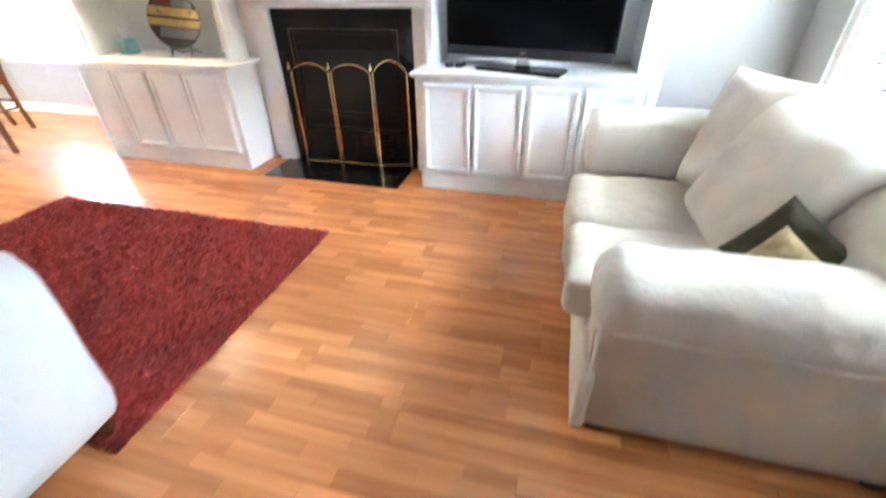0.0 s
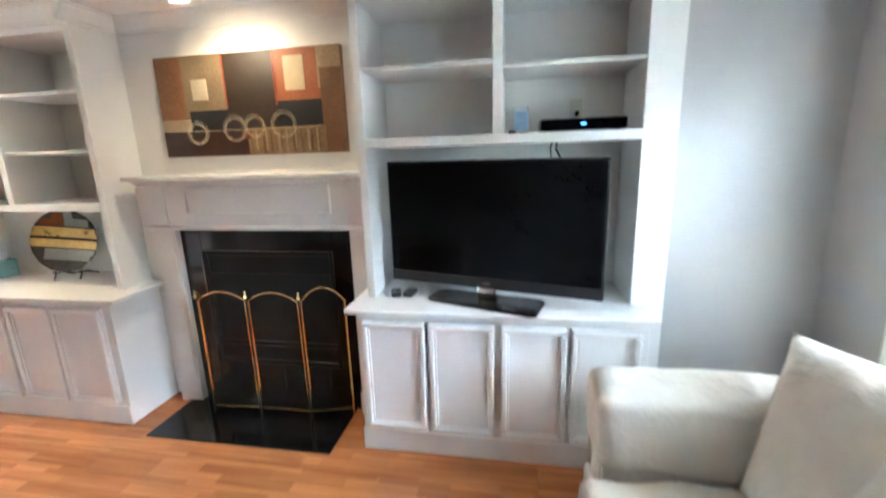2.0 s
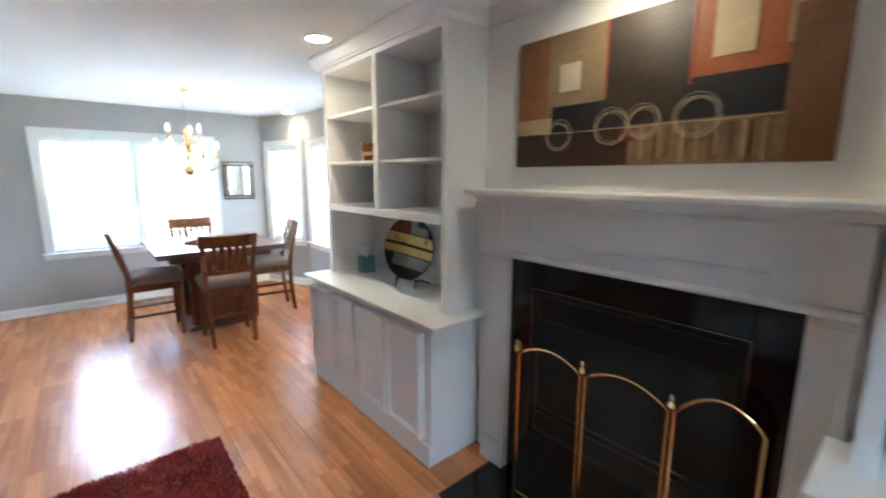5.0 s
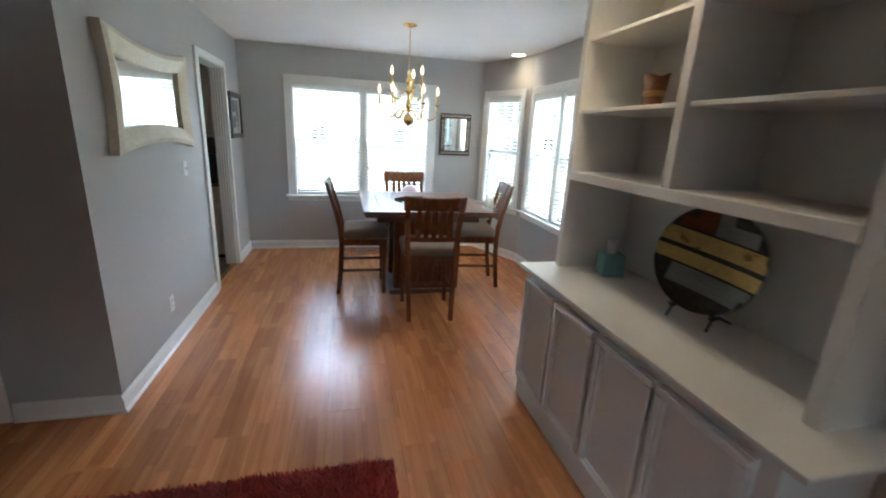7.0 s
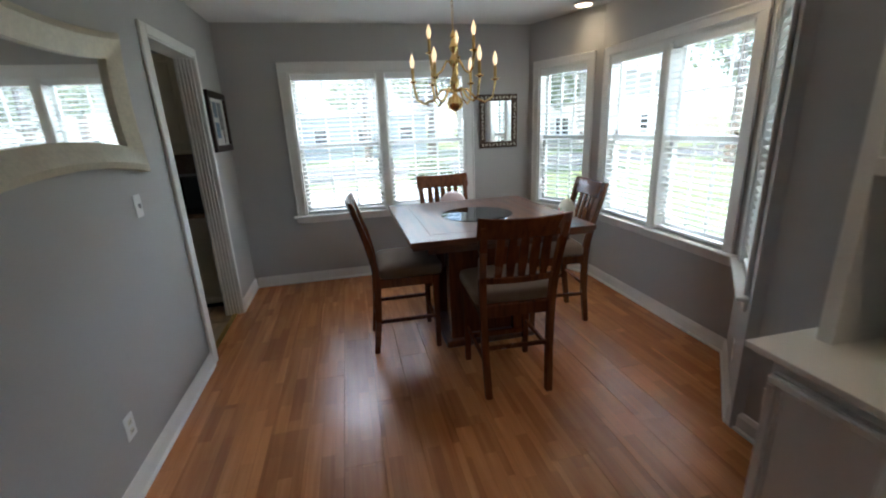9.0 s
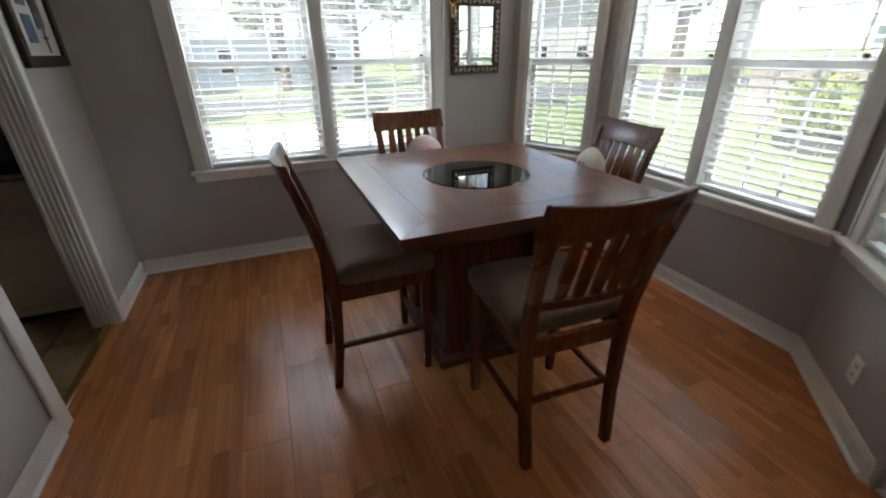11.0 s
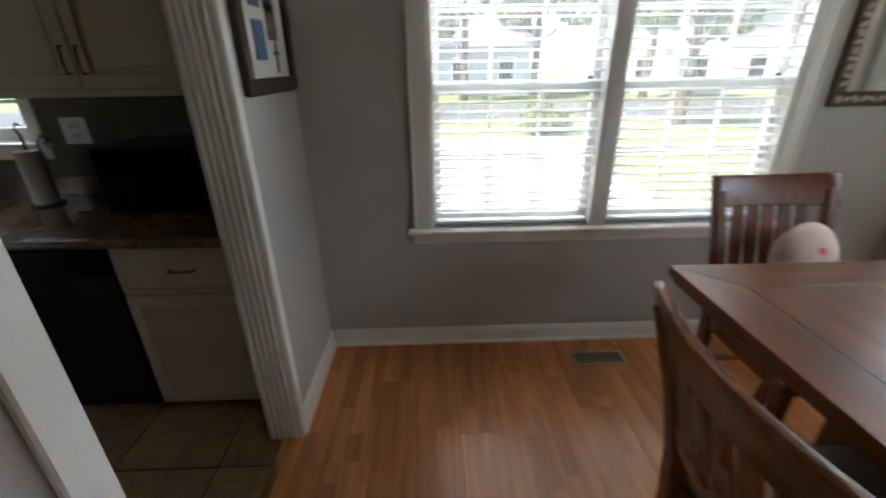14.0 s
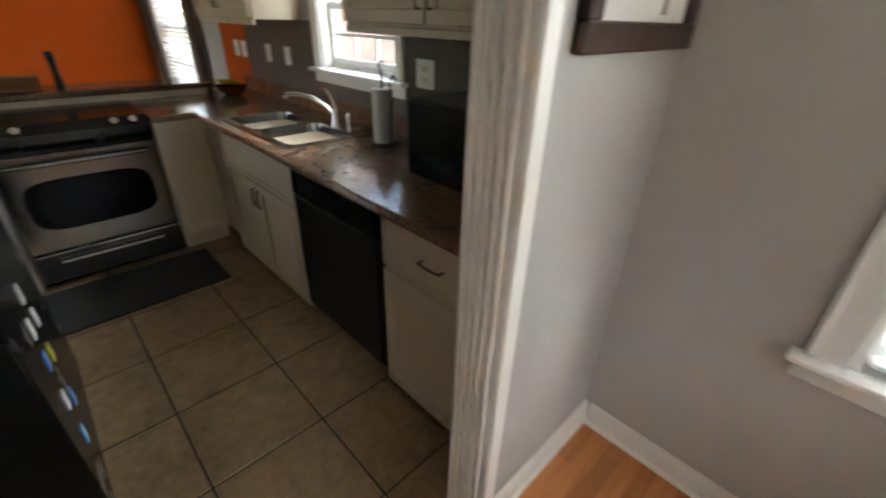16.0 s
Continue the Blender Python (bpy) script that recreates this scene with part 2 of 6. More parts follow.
def prism(bm, outline, axis, a, b):
    """Extrudes a 2D outline along an axis from a to b; the outline lies in the other two axes, in their order."""
    def at(p, c):
        return {"x": (c, p[0], p[1]), "y": (p[0], c, p[1]), "z": (p[0], p[1], c)}[axis]
    r0, r1 = [bm.verts.new(at(p, a)) for p in outline], [bm.verts.new(at(p, b)) for p in outline]
    n = len(outline)
    for k in range(n):
        bm.faces.new((r0[k], r0[(k + 1) % n], r1[(k + 1) % n], r1[k]))
    bm.faces.new(r0[::-1])
    bm.faces.new(r1)
    bmesh.ops.recalc_face_normals(bm, faces=bm.faces)
    return bm


def cushion(sx, sy, sz, square=5.0, wrinkle=0.012, seed=0, edge=0.35, n=22):
    """A stuffed pillow, sx by sy wide and sz thick at its middle, that thins to its seams."""
    bm = bmesh.new()
    grid = {}
    for side in (1, -1):
        for i in range(n + 1):
            for j in range(n + 1):
                u, v = 2 * i / n - 1, 2 * j / n - 1
                if side < 0 and (i in (0, n) or j in (0, n)):
                    grid[side, i, j] = grid[1, i, j]
                    continue
                fall = max(0.0, (1 - abs(u) ** square) * (1 - abs(v) ** square))
                h = sz / 2 * (edge * (fall > 0) * min(1, fall * 3) + (1 - edge) * fall ** 0.55)
                pinch = 1 - 0.05 * (1 - abs(v) ** 2) * abs(u) ** 3, 1 - 0.05 * (1 - abs(u) ** 2) * abs(v) ** 3
                w = noise.noise((u * 2.3 + seed, v * 2.3, side * 3.0)) * wrinkle + noise.noise((u * 6 + seed, v * 6, side)) * wrinkle * 0.35
                grid[side, i, j] = bm.verts.new((u * sx / 2 * pinch[0], v * sy / 2 * pinch[1], side * h + w * fall))
    for side in (1, -1):
        for i in range(n):
            for j in range(n):
                q = [grid[side, i, j], grid[side, i + 1, j], grid[side, i + 1, j + 1], grid[side, i, j + 1]]
                bm.faces.new(q if side > 0 else q[::-1])
    return bm


def mesh_of(name, bm, mat, smooth=False):
    bmesh.ops.recalc_face_normals(bm, faces=bm.faces)
    me = bpy.data.meshes.new(name)
    bm.to_mesh(me)
    bm.free()
    if mat:
        me.materials.append(mat)
    if smooth:
        me.shade_smooth()
        if smooth != "all":
            me.set_sharp_from_angle(angle=radians(40))
    return me


def part(name, bm, mat, parent=None, label="", at=None, smooth=False, here=False):
    """One mesh under a thing. here: the mesh is given in the room's coordinates."""
    if here and parent is not None:
        inv = parent.matrix_basis.inverted()
        up = parent.parent
        if up is not None:
            inv = inv @ up.matrix_basis.inverted()
        bm.transform(inv)
    ob = new(name, mesh_of(name, bm, mat, smooth))
    ob.parent = parent
    if at is not None:
        ob.matrix_basis = at
    return tagged(ob, label) if label else ob


def thing(name, at, label, category, group="", kind=""):
    ob = new(name)
    ob.empty_display_size = 0.1
    ob.matrix_basis = at if isinstance(at, Matrix) else Matrix.Translation(at)
    return tagged(ob, label, category, group, kind)


def structure(name, bm, mat, label, category, smooth=False):
    return tagged(part(name, bm, mat, smooth=smooth), label, category, kind="structure")


# ---- the shell ----
CZ = 2.53
WX, SY = -6.45, 0.50
EX, BACK_Y = 2.52, -2.4
KX, KY = -6.58, -5.6


def run(p0, p1):
    """A frame on a wall that goes from p0 to p1 with the room at its left: x along it, y into the room."""
    d = Vector((p1[0] - p0[0], p1[1] - p0[1], 0))
    return Matrix.Translation((p0[0], p0[1], 0)) @ Matrix.Rotation(math.atan2(d.y, d.x), 4, "Z"), d.length


def wall(name, p0, p1, label, openings=(), thick=0.13, mat=WALL, extend=(0, 0), top=CZ):
    m, length = run(p0, p1)
    bm = bmesh.new()
    s = -extend[0]
    for a, b, z0, z1 in sorted(openings):
        box(bm, s, -thick, 0, a, 0, top)
        if z0 > 0:
            box(bm, a, -thick, 0, b, 0, z0)
        if z1 < top:
            box(bm, a, -thick, z1, b, 0, top)
        s = b
    box(bm, s, -thick, 0, length + extend[1], 0, top)
    bm.transform(m)
    structure(name, bm, mat, label, "wall")
    return m, length


def baseboard(name, p0, p1, s0=0.0, s1=0.0, high=0.105):
    m, length = run(p0, p1)
    bm = bmesh.new()
    outline = [(0, 0), (0.026, 0), (0.026, 0.012), (0.016, 0.02), (0.016, high - 0.025), (0.011, high - 0.012), (0.006, high), (0, high)]
    prism(bm, [(y + 0.001, z) for y, z in outline], "x", s0, length - s1)
    bm.transform(m)
    structure(name, bm, WHITE, "white painted moulded baseboard", "baseboard")


blind_slats = {}


def blind(m, width, z0, z1, label, tilt=-10.0):
    t = thing("window_blind", m @ Matrix.Translation((0, 0, z0)), label, "blind", "window blinds")
    h = z1 - z0
    part("headrail", boxes((-width / 2, -0.03, h - 0.055, width / 2, 0.03, h), edge=0.004), SLAT, t, "white blind valance")
    key = round(width, 3)
    if key not in blind_slats:
        bm = bmesh.new()
        prism(bm, [(-0.0245, 0.0), (-0.012, 0.0028), (0.012, 0.0028), (0.0245, 0.0), (0.0245, -0.0026), (0.012, 0.0), (-0.012, 0.0), (-0.0245, -0.0026)], "x", -width / 2 + 0.004, width / 2 - 0.004)
        blind_slats[key] = mesh_of("slat", bm, SLAT)
    count = int((h - 0.1) / 0.044)
    for k in range(count):
        ob = new("slat", blind_slats[key])
        ob.parent = t
        ob.matrix_basis = pose(0, 0, h - 0.08 - k * 0.044, tilt + random.uniform(-1.2, 1.2), random.uniform(-0.12, 0.12), 0)
    part("bottom_rail", boxes((-width / 2 + 0.004, -0.024, 0.012, width / 2 - 0.004, 0.024, 0.028), edge=0.004), SLAT, t)
    for x in (-width * 0.36, width * 0.36):
        for y in (-0.0262, 0.0262):
            part("cord", tube(bmesh.new(), [(x, y, 0.02), (x, y, h - 0.03)], 0.0011, 5), VINYL, t)
    part("wand", tube(bmesh.new(), [(-width * 0.42, 0.034, h - 0.05), (-width * 0.42, 0.036, h - 0.62)], 0.004, 6), VINYL, t, "clear tilt wand")


def window(name, m, a, b, z0, z1, units, label, thick=0.13, grid=(3, 2), zm=None, blinds=True, casing=0.07, sill_out=0.03, sky_watts=8.4, ground_watts=0.0, glazing=None):
    """Double-hung window in the opening a to b along the wall frame m."""
    t = thing(name, m @ Matrix.Translation(((a + b) / 2, 0, z0)), label, "window", kind="structure")
    half, h = (b - a) / 2, z1 - z0
    zm = (zm or (z0 + z1) / 2) - z0
    c = casing
    part("casing", boxes((-half - c, 0.002, -0.004, -half + 0.006, 0.017, h), (-half - c, 0.002, 0, -half - c + 0.016, 0.024, h), edge=0.003), WHITE, t)
    part("casing", boxes((half - 0.006, 0.002, -0.004, half + c, 0.017, h), (half + c - 0.016, 0.002, 0, half + c, 0.024, h), edge=0.003), WHITE, t)
    part("head_casing", boxes((-half - c, 0.002, h, half + c, 0.017, h + c), (-half - c, 0.002, h + c - 0.016, half + c, 0.024, h + c), edge=0.003), WHITE, t)
    part("window_sill", boxes((-half - c - sill_out, -0.06, -0.026, half + c + sill_out, 0.055, -0.004), edge=0.006, segments=2), WHITE, t)
    part("apron", boxes((-half - c - 0.01, 0.002, -0.085, half + c + 0.01, 0.018, -0.028), edge=0.004), WHITE, t)
    part("window_frame", boxes((-half, -thick, 0, -half + 0.022, 0.001, h), (half - 0.022, -thick, 0, half, 0.001, h), (-half + 0.022, -thick, h - 0.022, half - 0.022, 0.001, h), (-half + 0.022, -thick, -0.003, half - 0.022, -0.05, 0.02)), WHITE, t)
    # Added area lamp outside, above the head, in place of light from the sky.
    if sky_watts:
        lamp = new("sky_stand_in", bpy.data.lights.new("sky_stand_in", "AREA"))
        lamp.data.shape, lamp.data.size, lamp.data.size_y = "RECTANGLE", 2 * half, 0.5
        lamp.data.energy, lamp.data.color = 1.35 * sky_watts * half, (0.84, 0.94, 1.0)
        eye, aim = t.matrix_basis @ Vector((0, -1.1, CZ - 0.03 - z0)), t.matrix_basis @ Vector((0, 0.0, 0.45 * h))
        lamp.matrix_basis = look(eye, aim)
    # Added low lamp outside that replaces sunlight bounced up from the ground.
    if ground_watts:
        lamp = new("lawn_stand_in", bpy.data.lights.new("lawn_stand_in", "AREA"))
        lamp.data.shape, lamp.data.size, lamp.data.size_y = "RECTANGLE", 2 * half, 0.6
        lamp.data.energy, lamp.data.color = 1.8 * ground_watts * half, (1.0, 0.98, 0.90)
        lamp.matrix_basis = look(t.matrix_basis @ Vector((0, -1.7, -0.2 - z0)), t.matrix_basis @ Vector((0, 1.1, CZ - z0)))
    gap = 0.085
    w = (2 * half - 0.044 - gap * (units - 1)) / units
    for k in range(units):
        x0 = -half + 0.022 + k * (w + gap)
        x1 = x0 + w
        if k:
            part("mullion", boxes((x0 - gap, -thick, 0.0, x0, 0.014, h - 0.022), (x0 - gap + 0.012, 0.0, 0.0, x0 - 0.012, 0.02, h - 0.022), edge=0.003), WHITE, t)
        for sash, (s0, s1, y) in enumerate(((0.02, zm + 0.02, -0.075), (zm - 0.02, h - 0.022, -0.105))):
            r = 0.038
            part("sash", boxes((x0, y - 0.014, s0, x0 + r, y + 0.014, s1), (x1 - r, y - 0.014, s0, x1, y + 0.014, s1), (x0 + r, y - 0.014, s0, x1 - r, y + 0.014, s0 + r), (x0 + r, y - 0.014, s1 - r, x1 - r, y + 0.014, s1)), VINYL, t)
            for g in range(1, grid[0]):
                x = x0 + r + (w - 2 * r) * g / grid[0]
                part("muntin", boxes((x - 0.009, y - 0.007, s0 + r, x + 0.009, y + 0.007, s1 - r)), VINYL, t)
            for g in range(1, grid[1]):
                z = s0 + r + (s1 - s0 - 2 * r) * g / grid[1]
                part("muntin", boxes((x0 + r, y - 0.0062, z - 0.009, x1 - r, y + 0.0062, z + 0.009)), VINYL, t)
            p = part("pane", boxes((x0 + r, y - 0.001, s0 + r, x1 - r, y + 0.001, s1 - r)), glazing or PANE, t)
            p.visible_shadow = False
        part("sash_lock", boxes((x0 + 0.05, -0.055, zm + 0.022, x0 + 0.075, -0.04, zm + 0.05), edge=0.003), BRONZE, t)
        if blinds:
            blind(t.matrix_basis @ Matrix.Translation(((x0 + x1) / 2, -0.026, -z0)) , w - 0.012, z0 + 0.006, z1 - 0.022, "white two-inch slatted blind, lowered with slats open")
    return t


# floor slabs
structure("floor", boxes((-6.6, BACK_Y - 0.1, -0.13, EX + 0.2, 4.2, -0.012)), SOOT, "subfloor under the laminate planks", "floor")
structure("ceiling", boxes((-6.72, BACK_Y - 0.14, CZ, EX + 0.2, 4.2, CZ + 0.12)), CEIL, "white stippled ceiling", "ceiling")
structure("ceiling_far_room", boxes((-6.72, KY - 0.12, CZ, -3.0, BACK_Y - 0.141, CZ + 0.12)), CEIL, "white ceiling of the far room", "ceiling")

# dining room
DOOR_A, DOOR_B, DOOR_TOP = -5.79, -4.94, 2.15
wall("wall_south", (WX, SY), (-3.05, SY), "grey painted wall with the kitchen opening", [(DOOR_A - WX, DOOR_B - WX, 0, DOOR_TOP)], 0.12, extend=(0.0, 0.0))
wall("wall_return", (-3.05, SY - 0.12), (-3.05, BACK_Y), "grey painted return wall of the living room", thick=0.12)
W_WEST = (1.10, 2.85, 0.728, 2.11)
m_west, l_west = wall("wall_west", (WX, 3.57), (WX, SY), "grey painted wall with a double window", [(3.57 - W_WEST[1], 3.57 - W_WEST[0], W_WEST[2], W_WEST[3])], extend=(0.1, 0.12))
BAY = [(-3.45, 3.385), (-4.0, 3.925), (-5.66, 3.94), (-6.45, 3.57)]
m_b1, l_b1 = run(BAY[0], BAY[1])
wall("wall_bay_east", BAY[0], BAY[1], "grey painted side of the bay with a window", [(0.125, l_b1 - 0.125, 0.69, 2.09)], extend=(0.05, 0.06))
m_b2, l_b2 = run(BAY[1], BAY[2])
wall("wall_bay_north", BAY[1], BAY[2], "grey painted middle of the bay with a double window", [(0.12, l_b2 - 0.12, 0.69, 2.09)], extend=(0.06, 0.06))
m_b3, l_b3 = run(BAY[2], BAY[3])
wall("wall_bay_west", BAY[2], BAY[3], "grey painted side of the bay with a narrow window", [(0.14, l_b3 - 0.14, 0.69, 2.09)], extend=(0.06, 0.05))
window("window_1", m_west, 3.57 - W_WEST[1], 3.57 - W_WEST[0], W_WEST[2], W_WEST[3], 2, "white double-hung twin window with muntins", zm=1.405, casing=0.085, ground_watts=6.5)
window("window_2", m_b3, 0.14, l_b3 - 0.14, 0.69, 2.09, 1, "narrow white double-hung window in the bay", zm=1.39)
window("window_3", m_b2, 0.12, l_b2 - 0.12, 0.69, 2.09, 2, "white double-hung twin window in the bay", zm=1.39, ground_watts=6.5)
window("window_4", m_b1, 0.125, l_b1 - 0.125, 0.69, 2.09, 1, "narrow white double-hung window in the bay", zm=1.39)

# living room
structure("wall_bay_return", boxes((-3.45, 3.385, 0, -2.921, 3.62, CZ)), WALL, "short grey wall between bay and bookcase", "wall")
structure("wall_north", boxes((-2.92, 3.37, 0, 1.87, 3.5, CZ)), WALL, "wall behind fireplace and built-in shelves", "wall")
structure("chimney_breast", boxes((-1.385, 3.235, 1.5, 0.266, 3.369, CZ)), WHITE, "white painted wall above the fireplace", "wall")
structure("chimney_side_1", boxes((-1.385, 3.16, 0, -1.24, 3.369, 1.499)), WHITE, "white painted wall beside the fireplace", "wall")
structure("chimney_side_2", boxes((0.24, 3.16, 0, 0.266, 3.369, 1.499)), WHITE, "white painted wall beside the fireplace", "wall")
wall("wall_north_east", (EX, 2.95), (1.84, 2.95), "pale grey painted wall beside the media shelves", thick=0.55)
W_EAST = (0.58, 2.47, 0.70, 2.11)
m_east, l_east = wall("wall_east", (EX, BACK_Y), (EX, 2.95), "pale grey painted wall with a double window", [(W_EAST[0] - BACK_Y, W_EAST[1] - BACK_Y, W_EAST[2], W_EAST[3])], extend=(0.13, 0.5))
window("window_5", m_east, W_EAST[0] - BACK_Y, W_EAST[1] - BACK_Y, W_EAST[2], W_EAST[3], 2, "white double-hung twin window above the sofa", zm=1.40, sky_watts=2.9, ground_watts=5.5, glazing=CLEAR)
wall("wall_back", (-3.05, BACK_Y), (EX, BACK_Y), "plain grey wall at the back of the living room", extend=(0.13, 0.13))

# kitchen shell
W_KIT = (-1.61, -0.86, 1.19, 2.12)
m_kw, l_kw = wall("wall_kitchen_west", (KX, SY - 0.12), (KX, KY), "kitchen wall with a window over the sink", [(0.38 - W_KIT[1], 0.38 - W_KIT[0], W_KIT[2], W_KIT[3]), (0.38 + 4.2, 0.38 + 5.35, 0.5, 2.12)], extend=(0.12, 0.1))
window("window_6", m_kw, 0.38 - W_KIT[1], 0.38 - W_KIT[0], W_KIT[2], W_KIT[3], 1, "small white window with muntins above the sink", zm=1.52, blinds=False, casing=0.06, sky_watts=10.0)
window("window_7", m_kw, 0.38 + 4.2, 0.38 + 5.35, 0.5, 2.12, 1, "window with slatted blind in the orange room", casing=0.06, sky_watts=2.5)
ORANGE = material("burnt orange wall paint", (0.46, 0.075, 0.004), 0.8, vary=0.08, scale=2, fine=120, bump=0.1, Specular_IOR_Level=0.2)
wall("wall_orange", (KX, KY), (-3.1, KY), "burnt orange painted wall of the far room", mat=ORANGE, extend=(0.1, 0.1))
wall("wall_kitchen_east", (-3.2, -2.54), (-3.2, SY - 0.121), "plain wall at the side of the kitchen", thick=0.02)
# Unseen wall; its window is added only to brighten the orange room.
m_fe, l_fe = wall("wall_far_east", (-3.1, KY), (-3.1, BACK_Y - 0.14), "unseen wall of the far room with an added window opening", [(0.8, 2.4, 0.3, 2.2)], mat=ORANGE, thick=0.1)
window("window_8", m_fe, 0.8, 2.4, 0.3, 2.2, 2, "added unseen window that brightens the far room", thick=0.1, blinds=False, casing=0.06, sky_watts=1.3)
for name, p0, p1, s0, s1 in (("baseboard_1", (WX, SY), (DOOR_A, SY), 0, 0.0), ("baseboard_2", (DOOR_B + 0.07, SY), (-3.05, SY), 0, -0.026), ("baseboard_3", (-3.05, SY), (-3.05, -0.0), 0.001, 0), ("baseboard_4", (WX, 3.57), (WX, SY), 0, 0.027),
                             ("baseboard_5", BAY[0], BAY[1], 0, 0), ("baseboard_6", BAY[1], BAY[2], 0, 0), ("baseboard_7", BAY[2], BAY[3], 0, 0), ("baseboard_8", (-2.87, 3.385), BAY[0], 0, -0.01),
                             ("baseboard_9", (EX, 2.95), (1.84, 2.95), 0, 0), ("baseboard_10", (EX, BACK_Y), (EX, 2.95), 0, 0.027), ("baseboard_11", (-3.05, BACK_Y), (EX, BACK_Y), 0.027, 0.027)):
    baseboard(name, p0, p1, s0, s1)

# kitchen opening: fluted far jamb, plain near jamb and head
t = thing("door_trim", (DOOR_A, SY, 0), "white fluted casing of the kitchen opening", "door frame", kind="structure")
part("jamb", boxes((DOOR_A - 0.004, SY - 0.135, 0, DOOR_A + 0.016, SY + 0.012, DOOR_TOP), edge=0.002), WHITE, t, here=True)
for k in range(5):
    y = SY - 0.118 + k * 0.025
    bm = bmesh.new()
    tube(bm, [(DOOR_A + 0.016, y, 0.0), (DOOR_A + 0.016, y, DOOR_TOP)], 0.0085, 8)
    part("flute", bm, WHITE, t, here=True, smooth=True)
part("edge_board", boxes((DOOR_A - 0.035, SY + 0.001, 0, DOOR_A + 0.014, SY + 0.02, DOOR_TOP + 0.05), edge=0.004), WHITE, t, here=True)
part("near_jamb", boxes((DOOR_B - 0.02, SY - 0.135, 0, DOOR_B, SY + 0.012, DOOR_TOP), edge=0.002), WHITE, t, here=True)
part("near_casing", boxes((DOOR_B - 0.018, SY + 0.001, 0, DOOR_B + 0.07, SY + 0.02, DOOR_TOP + 0.05), edge=0.005), WHITE, t, here=True)
part("head", boxes((DOOR_A + 0.016, SY - 0.135, DOOR_TOP - 0.02, DOOR_B - 0.02, SY + 0.012, DOOR_TOP), (DOOR_A + 0.014, SY + 0.001, DOOR_TOP - 0.01, DOOR_B - 0.018, SY + 0.02, DOOR_TOP + 0.05), edge=0.003), WHITE, t, here=True)
structure("threshold_strip", boxes((DOOR_A + 0.016, SY - 0.075, 0.0, DOOR_B - 0.02, SY - 0.035, 0.009), edge=0.003), BRASS, "brass threshold strip between laminate and tile", "threshold")

# closed door in the return wall
dm = Matrix.Translation((-3.05, -0.45, 0)) @ Matrix.Rotation(radians(-90), 4, "Z")
t = thing("door_1", dm, "closed white panelled door in the return wall", "door", kind="structure")
part("leaf", boxes((-0.36, 0.002, 0.008, 0.36, 0.02, 2.03), edge=0.003), WHITE, t)
for x in (-0.17, 0.17):
    for z0, z1 in ((0.2, 0.85), (1.0, 1.85)):
        part("panel", boxes((x - 0.12, 0.0205, z0, x + 0.12, 0.028, z1), edge=0.006), WHITE, t)
for x0, x1 in ((-0.435, -0.365), (0.365, 0.435)):
    part("casing", boxes((x0, 0.001, 0, x1, 0.022, 2.035), edge=0.004), WHITE, t)
part("casing", boxes((-0.435, 0.001, 2.0355, 0.435, 0.022, 2.105), edge=0.004), WHITE, t)
bm = lathe(bmesh.new(), [(0.012, 0.0), (0.012, 0.03), (0.027, 0.045), (0.024, 0.062), (0.004, 0.066)], 16)
bm.transform(Matrix.Translation((-0.3, 0.02, 0.95)) @ Matrix.Rotation(radians(-90), 4, "X"))
part("knob", bm, BRASS, t, smooth=True)

# ---- living room: built-ins ----
def raised_door(parent, x0, x1, z0, z1, y, hinge, mat=WHITE, knob=None):
    """An overlay door that faces -y, with a moulded frame round a flat panel."""
    d = part("door", boxes((x0, y - 0.004, z0, x1, y + 0.014, z1)), PANEL, parent, here=True)
    b = 0.028
    rim = bmesh.new()
    for r in ((x0, z0, x1, z0 + b), (x0, z1 - b, x1, z1), (x0, z0 + b, x0 + b, z1 - b), (x1 - b, z0 + b, x1, z1 - b)):
        box(rim, r[0], y - 0.028, r[1], r[2], y - 0.0045, r[3])
    bevel(rim, 0.005)
    part("moulding", rim, mat, d, here=True)
    b2 = 0.04
    rim = bmesh.new()
    for r in ((x0 + b, z0 + b, x1 - b, z0 + b2), (x0 + b, z1 - b2, x1 - b, z1 - b), (x0 + b, z0 + b2, x0 + b2, z1 - b2), (x1 - b2, z0 + b2, x1 - b, z1 - b2)):
        box(rim, r[0], y - 0.015, r[1], r[2], y - 0.0045, r[3])
    bevel(rim, 0.003)
    part("bead", rim, mat, d, here=True)
    for z in (z0 + 0.07, z1 - 0.09):
        part("hinge", tube(bmesh.new(), [(hinge, y - 0.013, z - 0.03), (hinge, y - 0.013, z + 0.03)], 0.006, 8), mat, d, here=True)
    return d


BASE_Y, UP_Y, REAR_Y, TOP_Z = 2.79, 2.94, 3.365, 0.865


def base_unit(x0, x1, edges, label):
    t = thing("base_cabinet", ((x0 + x1) / 2, 3.0, 0), label, "cabinet", "built-in base cabinets")
    part("body", boxes((x0, BASE_Y + 0.002, 0, x1, REAR_Y, 0.83), edge=0.002), WHITE, t, here=True)
    part("plinth", boxes((x0 - 0.003, BASE_Y - 0.012, 0.0, x1 + 0.003, BASE_Y + 0.001, 0.13), edge=0.003), WHITE, t, here=True)
    for i, (a, b) in enumerate(edges):
        raised_door(t, a, b, 0.155, 0.79, BASE_Y - 0.013, a - 0.004 if i % 2 == 0 else b + 0.004)
    return t


